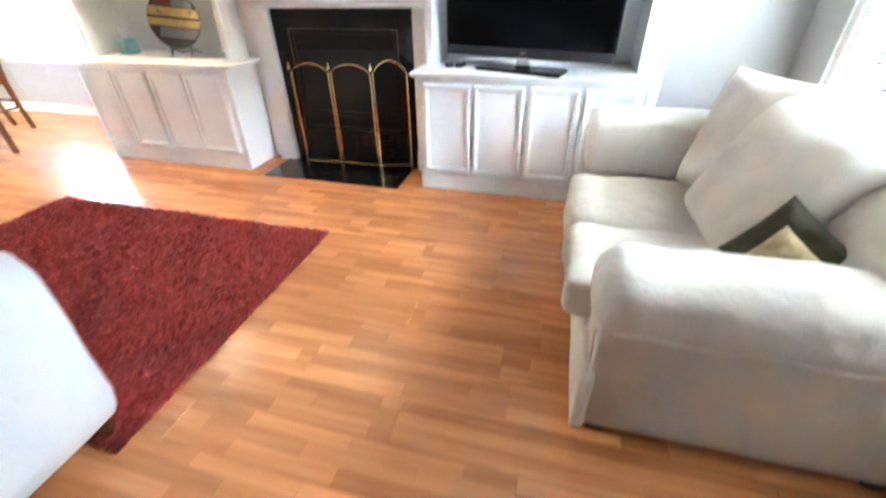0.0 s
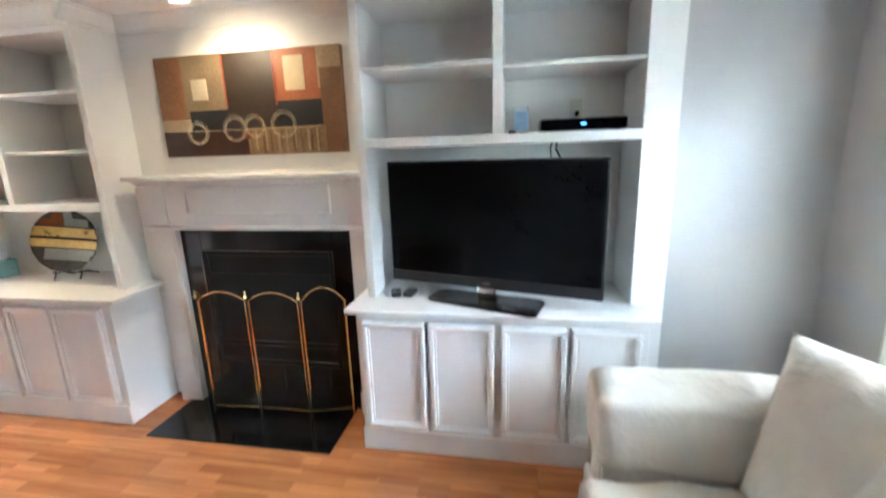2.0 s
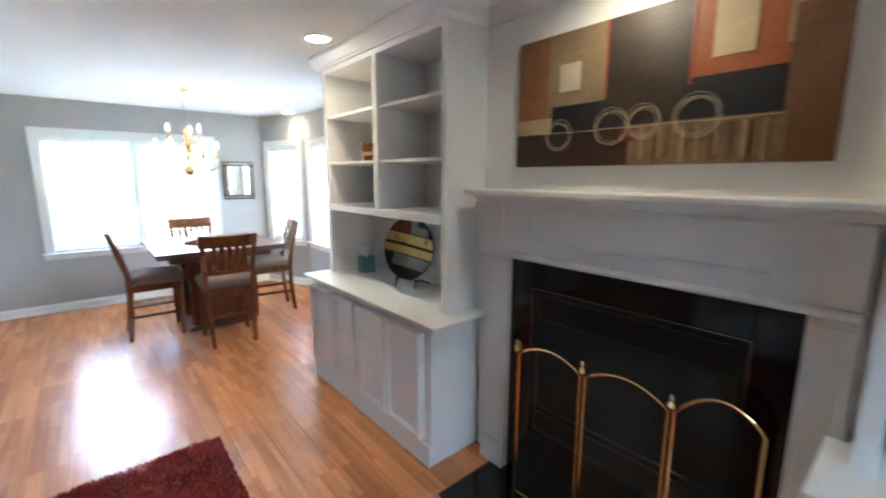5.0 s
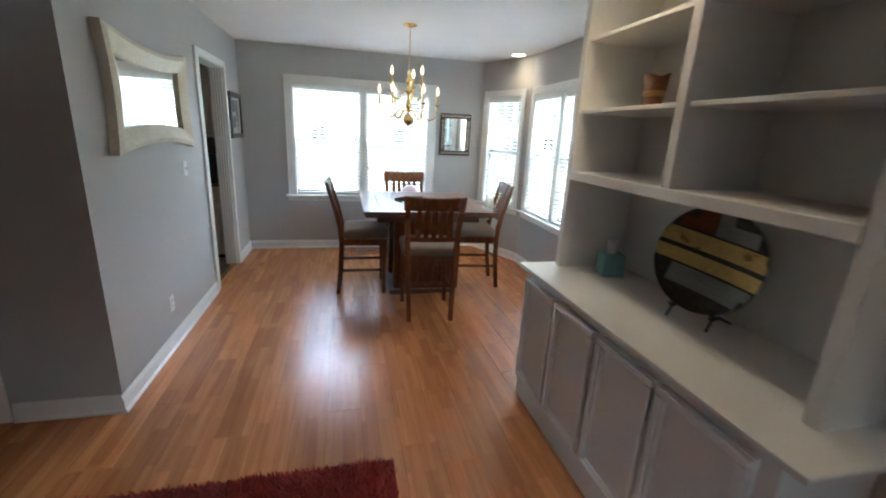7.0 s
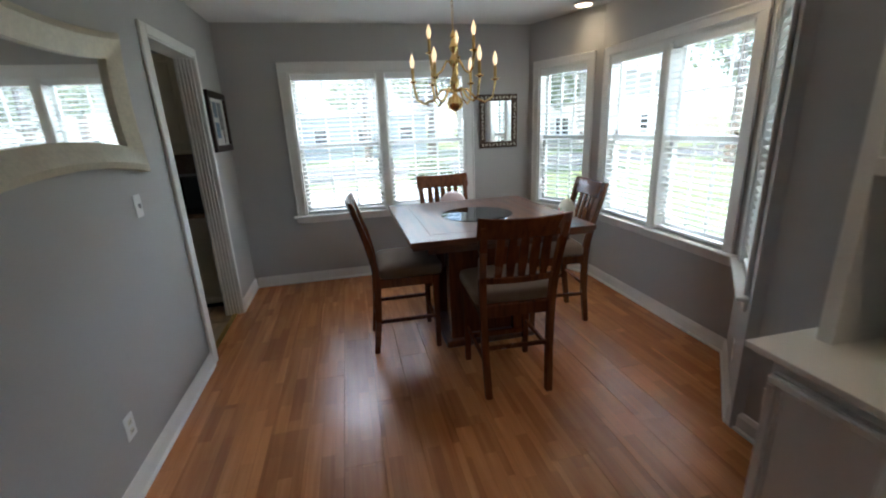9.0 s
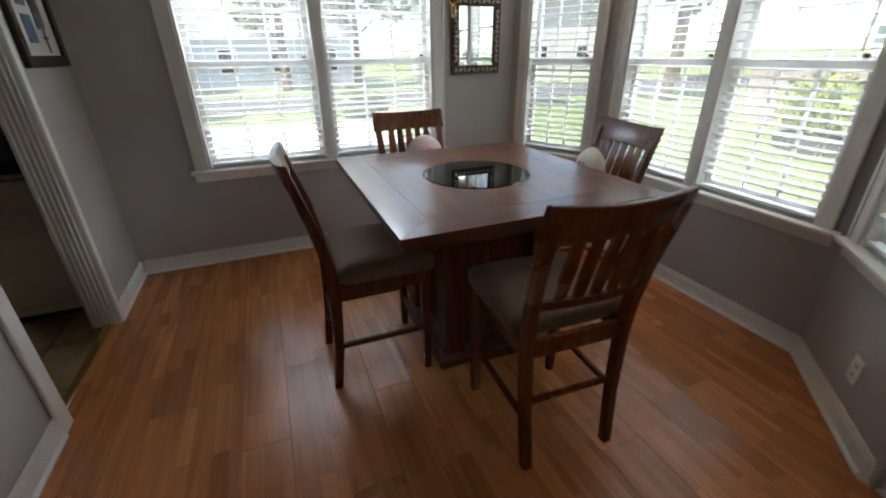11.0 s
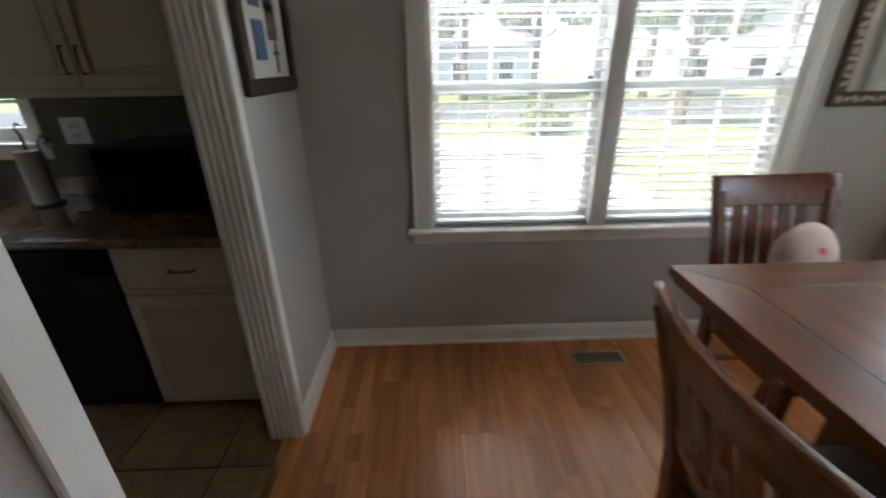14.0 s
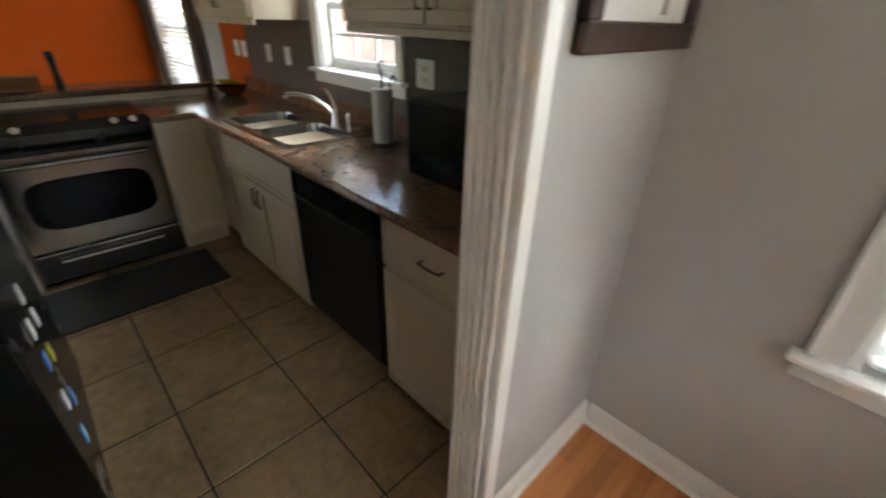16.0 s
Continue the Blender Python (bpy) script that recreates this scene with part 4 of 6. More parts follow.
bm = bmesh.new()
rings = []
for z, r in ((0, 0.044), (0.03, 0.049), (0.07, 0.055), (0.11, 0.06), (0.135, 0.066), (0.136, 0.058), (0.10, 0.05), (0.03, 0.04)):
    rings.append([bm.verts.new((math.cos(a) * r, math.sin(a) * r * 0.75, z + (0.008 * math.sin(3 * a) if z > 0.12 else 0))) for a in (2 * math.pi * j / 24 for j in range(24))])
for r0, r1 in zip(rings, rings[1:]):
    for j in range(24):
        bm.faces.new((r0[j], r0[(j + 1) % 24], r1[(j + 1) % 24], r1[j]))
bm.faces.new(rings[0][::-1])
bm.faces.new(rings[-1])
part("pot", bm, material("glazed brown pottery", (0.12, 0.045, 0.016), 0.25, vary=0.5, scale=18, fine=50, bump=0.1), va, smooth=True)
part("stripe", lathe(bmesh.new(), [(0.0505, 0.045), (0.052, 0.047), (0.055, 0.068), (0.0545, 0.07)], 24), material("ochre glaze", (0.34, 0.17, 0.05), 0.3, vary=0.3), va).scale = (1.01, 0.77, 1)

# ---- sofa ----
sofa = thing("sofa", (1.9, 1.65, 0), "cream slipcovered two-seat sofa under the window", "sofa")
SX0, SX1, SY0, SY1 = 1.43, 2.42, 0.82, 2.48


def soft_box(x0, y0, z0, x1, y1, z1, r, sag=0.008, seed=0.0, cuts=6):
    bm = boxes((x0, y0, z0, x1, y1, z1))
    bmesh.ops.subdivide_edges(bm, edges=bm.edges, cuts=cuts, use_grid_fill=True)
    lo, hi = Vector((x0, y0, z0)), Vector((x1, y1, z1))
    for v in bm.verts:
        inner = Vector([min(max(c, a + r), b - r) for c, a, b in zip(v.co, lo, hi)])
        d = v.co - inner
        if d.length > 1e-6:
            v.co = inner + d.normalized() * r * (0.6 + 0.4 * min(1, max(abs(c) for c in d) / r))
        v.co += Vector((noise.noise(v.co * 5 + Vector((seed, 0, 0))), noise.noise(v.co * 5 + Vector((0, seed, 7))), noise.noise(v.co * 5 + Vector((3, 1, seed))))) * sag
    return bm


part("base", soft_box(SX0 + 0.02, SY0 + 0.25, 0.06, SX1, SY1 - 0.25, 0.34, 0.03, 0.004), LINEN, sofa, here=True, smooth="all")
def welt(points, radius=0.005):
    return tube(bmesh.new(), points, radius, 6)


for k, (a0, a1, crest, round_edge) in enumerate(((0.865, 1.115, 0.712, 0.10), (2.205, 2.465, 0.785, 0.05))):
    outer, face = (a0, -1) if k == 0 else (a1, 1)
    part("arm_panel", soft_box(1.432, a0 + 0.006, 0.03, SX1, a1 - 0.006, 0.60, 0.03, 0.006, 2.0 + k, 14), LINEN, sofa, here=True, smooth="all")
    part("arm", soft_box(1.398, a0 - 0.012, 0.455, SX1 + 0.01, a1 + 0.012, crest, round_edge, 0.014, 6.0 + 3 * k, 20), LINEN, sofa, "padded cream arm cover", here=True, smooth="all")
    part("seam", welt([(1.47 + 0.09 * i, outer + face * 0.012, 0.505 + 0.008 * math.sin(1.7 * i)) for i in range(11)]), LINEN, sofa, here=True, smooth=True)
    for y in (a0 + 0.012, a1 - 0.012):
        part("arm_piping", welt([(1.428, y, 0.06), (1.426, y, 0.3), (1.42, y, 0.50)]), LINEN, sofa, here=True, smooth=True)
part("back", soft_box(2.14, SY0 + 0.2, 0.1, SX1 + 0.03, SY1 - 0.2, 0.84, 0.09, 0.012, 4.0), LINEN, sofa, here=True, smooth="all")
for k, (a, b) in enumerate(((1.14, 1.604), (1.61, 2.195))):
    part("seat_cushion", soft_box(1.33, a, 0.285, 2.18, b, 0.485, 0.06, 0.022, 11.0 * k, 16), LINEN, sofa, "cream box seat cushion", here=True, smooth="all")
part("skirt", soft_box(1.40, SY0 + 0.03, 0.03, 1.46, SY1 - 0.03, 0.31, 0.02, 0.006, 2.0), LINEN, sofa, here=True, smooth="all")
# Feet get a colour darkened like the shade under the sofa.
for x in (1.5, 2.36):
    for y in (SY0 + 0.1, SY1 - 0.1):
        part("foot", boxes((x - 0.03, y - 0.03, 0, x + 0.03, y + 0.03, 0.06)), LINEN_SHADE, sofa, here=True)


def pillow(at, size, label, mat, seed, thick=0.2):
    t = thing("cushion", at, label, "cushion", "sofa cushions")
    part("cover", cushion(size, size, thick, 4.0, 0.035, seed, 0.1), mat, t, smooth="all")
    return t


def propped(centre, across, up):
    """A pillow's frame: its width runs along across, its height close to up."""
    x = Vector(across).normalized()
    z = x.cross(Vector(up)).normalized()
    m = Matrix((x, z.cross(x), z)).transposed().to_4x4()
    m.translation = centre
    return m


pillow(propped((2.11, 1.975, 0.745), (0.30, -0.47, 0.0), (0.12, 0.13, 0.54)), 0.60, "large cream back cushion leaning in the sofa corner", LINEN, 1.0, 0.24)
pillow(propped((2.05, 1.585, 0.70), (0.08, -0.56, -0.05), (0.20, -0.06, 0.44)), 0.60, "large cream back cushion, slumped on the sofa", LINEN, 5.0, 0.30)
pillow(propped((2.24, 1.22, 0.70), (-0.02, -0.5, 0.0), (0.2, 0.0, 0.5)), 0.58, "large cream back cushion on the sofa", LINEN, 9.0, 0.26)
PRINT = material("gold and sage patterned cloth", (0.26, 0.20, 0.10), 0.75, vary=0.55, scale=7, fine=40, bump=0.2)
pillow(propped((2.001, 1.235, 0.624), (0.527, -0.080, 0.846), (-0.583, 0.691, 0.428)), 0.28, "olive green throw cushion tilted on its corner", GREEN_CLOTH, 3.0, 0.13)
pillow(propped((1.944, 1.115, 0.622), (0.527, -0.080, 0.846), (-0.583, 0.691, 0.428)), 0.22, "small gold and sage patterned throw cushion", PRINT, 7.0, 0.11)

# armchair beside the rug
ac = thing("armchair", pose(-0.60, 0.03, 0, 0, 0, 0), "white slipcovered armchair on the rug", "armchair")
WHITE_CLOTH = material("white cotton slipcover", (0.56, 0.555, 0.54), 0.92, vary=0.05, scale=4, fine=250, bump=0.3, bump_scale=8, relief=0.03)
part("base", soft_box(-0.42, -0.42, 0.09, 0.42, 0.44, 0.34, 0.03, 0.004), WHITE_CLOTH, ac, smooth="all")
for x in (-0.45, 0.23):
    part("arm", soft_box(x, -0.42, 0.09, x + 0.22, 0.47, 0.80, 0.08, 0.008, x), WHITE_CLOTH, ac, smooth="all")
part("back", soft_box(-0.44, -0.46, 0.12, 0.44, -0.2, 0.92, 0.09, 0.01, 3.0), WHITE_CLOTH, ac, smooth="all")
part("seat_cushion", soft_box(-0.225, -0.2, 0.33, 0.225, 0.48, 0.50, 0.05, 0.01, 5.0), WHITE_CLOTH, ac, smooth="all")
for x in (-0.37, 0.37):
    for y in (-0.37, 0.38):
        part("foot", lathe(bmesh.new(), [(0.018, 0.012), (0.03, 0.04), (0.03, 0.092)], 12, (x, y, 0)), CHERRY, ac)

# red shag rug
RUGM = bpy.data.materials.new("crimson shag pile")
RUGM.use_nodes = True
nt = RUGM.node_tree
b = nt.nodes["Principled BSDF"]
geo, cr = nt.nodes.new("ShaderNodeNewGeometry"), nt.nodes.new("ShaderNodeValToRGB")
cr.color_ramp.elements[0].color, cr.color_ramp.elements[1].color = (0.13, 0.010, 0.007, 1), (0.46, 0.042, 0.028, 1)
nt.links.new(geo.outputs["Random Per Island"], cr.inputs[0])
nt.links.new(cr.outputs[0], b.inputs["Base Color"])
b.inputs["Roughness"].default_value = 0.9
b.inputs["Sheen Weight"].default_value = 0.08
RX0, RX1, RY0, RY1 = -2.42, -0.135, 0.36, 1.935
rug = thing("rug", ((RX0 + RX1) / 2, (RY0 + RY1) / 2, 0.0), "deep red shag pile rug on the laminate floor", "rug")
part("backing", boxes((RX0 + 0.01, RY0 + 0.01, 0.0012, RX1 - 0.01, RY1 - 0.01, 0.012)), RUGM, rug, here=True)
rng = np.random.default_rng(4)
nx, ny = 235, 162
gx, gy = np.meshgrid(np.linspace(RX0 + 0.006, RX1 - 0.006, nx), np.linspace(RY0 + 0.006, RY1 - 0.006, ny))
c = np.stack([gx.ravel(), gy.ravel(), np.full(gx.size, 0.004)], 1)
c[:, :2] += rng.uniform(-0.005, 0.005, (len(c), 2))
lean = rng.normal(0, 0.008, (len(c), 2)) + 0.012 * np.stack([np.sin(c[:, 0] * 9 + 3 * np.sin(c[:, 1] * 5)), np.cos(c[:, 1] * 8 + 2 * np.sin(c[:, 0] * 6))], 1)
a0 = rng.uniform(0, 6.28, len(c))
verts = np.zeros((len(c), 4, 3))
for k in range(3):
    verts[:, k, 0], verts[:, k, 1], verts[:, k, 2] = c[:, 0] + 0.0065 * np.cos(a0 + 2.094 * k), c[:, 1] + 0.0065 * np.sin(a0 + 2.094 * k), c[:, 2]
verts[:, 3, :2], verts[:, 3, 2] = c[:, :2] + lean, 0.027 + 0.007 * np.sin(c[:, 0] * 41 + 2 * np.sin(c[:, 1] * 23)) * np.sin(c[:, 1] * 37 + 2 * np.sin(c[:, 0] * 19)) + rng.uniform(-0.006, 0.006, len(c))
i0 = np.arange(len(c)) * 4
faces = np.concatenate([np.stack([i0 + a, i0 + b_, i0 + 3], 1) for a, b_ in ((0, 1), (1, 2), (2, 0))])
me = bpy.data.meshes.new("shag")
off = np.array(rug.matrix_basis.translation)
me.from_pydata((verts.reshape(-1, 3) - off).tolist(), [], faces.tolist())
me.materials.append(RUGM)
pile = new("shag", me)
pile.parent = rug
tagged(pile, "long crimson yarn pile", kind="stuff")

# ---- dining table ----
table = thing("dining_table", (-4.95, 2.488, 0), "square cherry wood counter-height table with a round black glass inset", "table")
TX0, TX1, TY0, TY1, TZ = -5.60, -4.295, 1.885, 3.09, 0.905
LAZY = (-4.9475, 2.4875, 0.27)
bw = 0.15
hx, hy = (TX1 - TX0) / 2 - bw - 0.0012, (TY1 - TY0) / 2 - bw - 0.0012
n = 48
corner = math.atan2(hy, hx)
marks = {6: corner, 18: math.pi - corner, 30: math.pi + corner, 42: 2 * math.pi - corner}
top = bmesh.new()
loops = []
for z in (TZ, TZ - 0.03):
    inner, outer = [], []
    for k in range(n):
        a = marks.get(k, 2 * math.pi * k / n)
        c, sn = math.cos(a), math.sin(a)
        reach = min(hx / max(1e-9, abs(c)), hy / max(1e-9, abs(sn)))
        inner.append(top.verts.new((LAZY[0] + (LAZY[2] + 0.003) * c, LAZY[1] + (LAZY[2] + 0.003) * sn, z)))
        outer.append(top.verts.new((LAZY[0] + reach * c, LAZY[1] + reach * sn, z)))
    loops.append((inner, outer))
(i0, o0), (i1, o1) = loops
for k in range(n):
    j = (k + 1) % n
    top.faces.new((i0[k], o0[k], o0[j], i0[j]))
    top.faces.new((i1[k], i1[j], o1[j], o1[k]))
    top.faces.new((o0[k], o1[k], o1[j], o0[j]))
    top.faces.new((i0[k], i0[j], i1[j], i1[k]))
part("centre_panel", top, CHERRY_X, table, here=True)
for outline, mat in (([(TX0, TY0), (TX1, TY0), (TX1 - bw, TY0 + bw), (TX0 + bw, TY0 + bw)], CHERRY_X), ([(TX1, TY1), (TX0, TY1), (TX0 + bw, TY1 - bw), (TX1 - bw, TY1 - bw)], CHERRY_X),
                     ([(TX0, TY1), (TX0, TY0), (TX0 + bw, TY0 + bw), (TX0 + bw, TY1 - bw)], CHERRY_Y), ([(TX1, TY0), (TX1, TY1), (TX1 - bw, TY1 - bw), (TX1 - bw, TY0 + bw)], CHERRY_Y)):
    bm = bmesh.new()
    prism(bm, outline, "z", TZ - 0.032, TZ)
    part("border_board", bevel(bm, 0.0012), mat, table, here=True)
part("edge_band", boxes((TX0 + 0.012, TY0 + 0.012, TZ - 0.055, TX1 - 0.012, TY1 - 0.012, TZ - 0.033), edge=0.004), CHERRY_X, table, here=True)
part("apron", boxes((TX0 + 0.12, TY0 + 0.12, TZ - 0.12, TX1 - 0.12, TY1 - 0.12, TZ - 0.056), edge=0.003), CHERRY_X, table, here=True)
part("glass_inset", lathe(bmesh.new(), [(LAZY[2] - 0.002, -0.02), (LAZY[2], -0.002), (LAZY[2] - 0.004, 0.003), (0.01, 0.0032)], 64, (LAZY[0], LAZY[1], TZ)), material("black table glass", (0.003, 0.003, 0.004), 0.03, vary=0.05, bump=0.0, rough_vary=0.01), table, "round black glass lazy susan", here=True, smooth=True)
PX, PY = -4.9475, 2.4875
for dx in (-0.24, 0.24):
    for dy in (-0.24, 0.24):
        part("pedestal_post", boxes((PX + dx - 0.055, PY + dy - 0.055, 0.05, PX + dx + 0.055, PY + dy + 0.055, TZ - 0.12), edge=0.006), CHERRY, table, here=True)
for x0, y0, x1, y1 in ((-0.185, -0.225, 0.185, -0.2), (-0.185, 0.2, 0.185, 0.225), (-0.225, -0.185, -0.2, 0.185), (0.2, -0.185, 0.225, 0.185)):
    part("pedestal_panel", boxes((PX + x0, PY + y0, 0.05, PX + x1, PY + y1, TZ - 0.12)), CHERRY, table, here=True)
part("foot_plate", boxes((PX - 0.34, PY - 0.34, 0.0, PX + 0.34, PY + 0.34, 0.05), edge=0.008), CHERRY_X, table, here=True)


# ---- chairs: seat centre at the origin, back towards -y ----
def dining_chair(at, label):
    t = thing("dining_chair", at, label, "chair", "chairs round the dining table")
    for x in (-0.205, 0.205):
        bm = bmesh.new()
        s = 0.02
        ys = [(-0.265, 0.0, 0.019), (-0.235, 0.25, 0.021), (-0.222, 0.52, 0.024), (-0.232, 0.66, 0.024), (-0.265, 0.82, 0.022), (-0.335, 1.055, 0.018)]
        rings = [[bm.verts.new((x * (0.9 + 0.1 * min(1, z / 0.62) + 0.2 * max(0, z - 0.62)) + sx * s, y + sy * d, z)) for sx, sy in ((-1, -1), (1, -1), (1, 1), (-1, 1))] for y, z, d in ys]
        for r0, r1 in zip(rings, rings[1:]):
            for k in range(4):
                bm.faces.new((r0[k], r0[(k + 1) % 4], r1[(k + 1) % 4], r1[k]))
        bm.faces.new(rings[0][::-1])
        bm.faces.new(rings[-1])
        part("back_leg", bevel(bm, 0.004), CHERRY, t)
        bm = bmesh.new()
        rings = [[bm.verts.new((x + sx * d, 0.185 + sy * d, z)) for sx, sy in ((-1, -1), (1, -1), (1, 1), (-1, 1))] for z, d in ((0.0, 0.017), (0.56, 0.024))]
        for k in range(4):
            bm.faces.new((rings[0][k], rings[0][(k + 1) % 4], rings[1][(k + 1) % 4], rings[1][k]))
        bm.faces.new(rings[0][::-1])
        bm.faces.new(rings[1])
        part("front_leg", bevel(bm, 0.004), CHERRY, t)
        part("side_rail", boxes((x - 0.012, -0.2, 0.50, x + 0.012, 0.165, 0.562), edge=0.003), CHERRY, t)
        part("side_stretcher", boxes((x - 0.009, -0.222, 0.235, x + 0.009, 0.175, 0.262), edge=0.003), CHERRY, t)
    part("front_rail", boxes((-0.185, 0.172, 0.50, 0.185, 0.198, 0.562), edge=0.003), CHERRY, t)
    part("back_rail", boxes((-0.185, -0.235, 0.50, 0.185, -0.21, 0.575), edge=0.003), CHERRY, t)
    part("footrest", boxes((-0.185, 0.175, 0.16, 0.185, 0.198, 0.192), edge=0.004), CHERRY, t)
    part("back_stretcher", boxes((-0.185, -0.248, 0.30, 0.185, -0.23, 0.325), edge=0.003), CHERRY, t)
    seat = soft_box(-0.245, -0.205, 0.562, 0.245, 0.235, 0.655, 0.036, 0.004, 3.0, 10)
    for v in seat.verts:
        f = max(0, 1 - (v.co.x / 0.26) ** 2) * max(0, 1 - ((v.co.y - 0.015) / 0.24) ** 2)
        if v.co.z > 0.6:
            v.co.z += 0.022 * f
    part("seat", seat, TAUPE, t, "padded taupe fabric seat", smooth="all")

    def curved(x0, x1, z0, z1, thick, y_of, dip=0.0, n=12):
        bm = bmesh.new()
        cols = []
        for k in range(n + 1):
            x = x0 + (x1 - x0) * k / n
            col = []
            for z, zz in ((z0, z0), (z1, z1 - dip * (1 - (2 * k / n - 1) ** 2))):
                y = y_of(z) + 0.028 * ((x / 0.23) ** 2 - 1)
                col += [bm.verts.new((x, y - thick / 2, zz)), bm.verts.new((x, y + thick / 2, zz))]
            cols.append(col)
        for a, b2 in zip(cols, cols[1:]):
            for i, j in ((0, 1), (1, 3), (3, 2), (2, 0)):
                bm.faces.new((a[i], a[j], b2[j], b2[i]))
        for col in (cols[0], cols[-1]):
            bm.faces.new((col[0], col[1], col[3], col[2]))
        return bm

    def lean(z):
        return -0.232 - 0.103 * max(0.0, (z - 0.66) / 0.4) ** 1.2

    part("top_rail", bevel(curved(-0.252, 0.252, 0.985, 1.108, 0.026, lean, 0.012), 0.005), CHERRY, t, smooth=True)
    part("lower_rail", bevel(curved(-0.2, 0.2, 0.715, 0.755, 0.02, lean), 0.003), CHERRY, t)
    for k in range(5):
        x = -0.128 + 0.064 * k
        bm = bmesh.new()
        rings = []
        for j in range(6):
            z = 0.74 + 0.26 * j / 5
            w = 0.017 + 0.007 * math.sin(math.pi * j / 5)
            y = lean(z) + 0.028 * ((x / 0.23) ** 2 - 1)
            rings.append([bm.verts.new((x + sx * w, y + sy * 0.006, z)) for sx, sy in ((-1, -1), (1, -1), (1, 1), (-1, 1))])
        for r0, r1 in zip(rings, rings[1:]):
            for i in range(4):
                bm.faces.new((r0[i], r0[(i + 1) % 4], r1[(i + 1) % 4], r1[i]))
        bm.faces.new(rings[0][::-1])
        bm.faces.new(rings[-1])
        part("slat", bm, CHERRY, t)
    return t


first = dining_chair(pose(-4.885, 1.915, 0, 0, 0, -1), "cherry wood slat-back counter chair with taupe seat, near the kitchen opening")
for at, label in ((pose(-4.24, 2.445, 0, 0, 0, 87), "cherry wood slat-back counter chair with taupe seat"),
                  (pose(-5.615, 2.455, 0, 0, 0, -90), "cherry wood slat-back counter chair holding a pink hat, by the window"),
                  (pose(-4.93, 3.07, 0, 0, 0, 174), "cherry wood slat-back counter chair holding a yellow hat, by the bay")):
    tagged(copy_thing(first, at), label)

PINK = material("pale pink felt", (0.74, 0.56, 0.53), 0.6, vary=0.08, bump=0.3)
CREAM = material("pale yellow felt", (0.72, 0.69, 0.57), 0.6, vary=0.08, bump=0.3)
ROSE = material("rose felt", (0.70, 0.16, 0.22), 0.9, vary=0.1)
SAGE = material("sage felt", (0.30, 0.38, 0.22), 0.9, vary=0.1)


def round_cushion(at, mat, spots, label):
    t = thing("round_cushion", at, label, "cushion", "round cushions")
    part("cover", lathe(bmesh.new(), [(0.01, -0.05), (0.07, -0.045), (0.115, -0.028), (0.135, 0.0), (0.115, 0.028), (0.07, 0.045), (0.01, 0.05)], 32), mat, t, smooth="all")
    for u, v, r, m in spots:
        part("spot", lathe(bmesh.new(), [(r, 0.0), (r * 0.9, 0.004), (0.001, 0.005)], 14, (u, v, 0.0435)), m, t)


round_cushion(pose(-5.80, 2.52, 0.825, 82, 0, 93), PINK, [(0.02, 0.03, 0.022, ROSE)], "pale pink round plush cushion on a chair seat")
round_cushion(pose(-4.99, 3.255, 0.825, 82, 0, 172 - 180), CREAM, [(0.0, 0.03, 0.02, SAGE), (0.04, 0.02, 0.016, ROSE), (-0.04, 0.03, 0.015, ROSE)], "pale yellow round plush cushion on a chair seat")

# ---- chandelier ----
ch = thing("chandelier", (-4.865, 2.328, CZ), "polished brass two-tier chandelier with candle bulbs", "chandelier")
part("canopy", lathe(bmesh.new(), [(0.065, 0.0), (0.065, -0.008), (0.04, -0.02), (0.012, -0.028), (0.004, -0.035)], 28), BRASS, ch, smooth=True)
for k in range(21):
    z = -0.045 - k * 0.0165
    a = k * math.pi / 2
    bm = tube(bmesh.new(), [(0.007 * math.cos(a) * math.cos(s), 0.007 * math.sin(a) * math.cos(s), z + 0.011 * math.sin(s)) for s in (2 * math.pi * j / 10 for j in range(11))], 0.0018, 5)
    part("chain_link", bm, BRASS, ch, smooth=True)
part("column", lathe(bmesh.new(), [(0.006, -0.35), (0.012, -0.37), (0.02, -0.385), (0.012, -0.40), (0.02, -0.43), (0.03, -0.45), (0.02, -0.475), (0.012, -0.49), (0.026, -0.515), (0.034, -0.54), (0.026, -0.56), (0.012, -0.58), (0.014, -0.62), (0.03, -0.65), (0.034, -0.675), (0.02, -0.70), (0.014, -0.73), (0.02, -0.745), (0.045, -0.765), (0.058, -0.80), (0.045, -0.83), (0.016, -0.845), (0.006, -0.855)], 24, (0, 0, -0.035)), BRASS, ch, smooth=True)
part("ring", tube(bmesh.new(), [(0.022 * math.cos(s), 0, -0.911 + 0.022 * math.sin(s)) for s in (2 * math.pi * j / 16 for j in range(17))], 0.003, 6), BRASS, ch, smooth=True)
CANDLE = material("gilt candle sleeve", (0.62, 0.42, 0.16), 0.35, 0.5, vary=0.08)
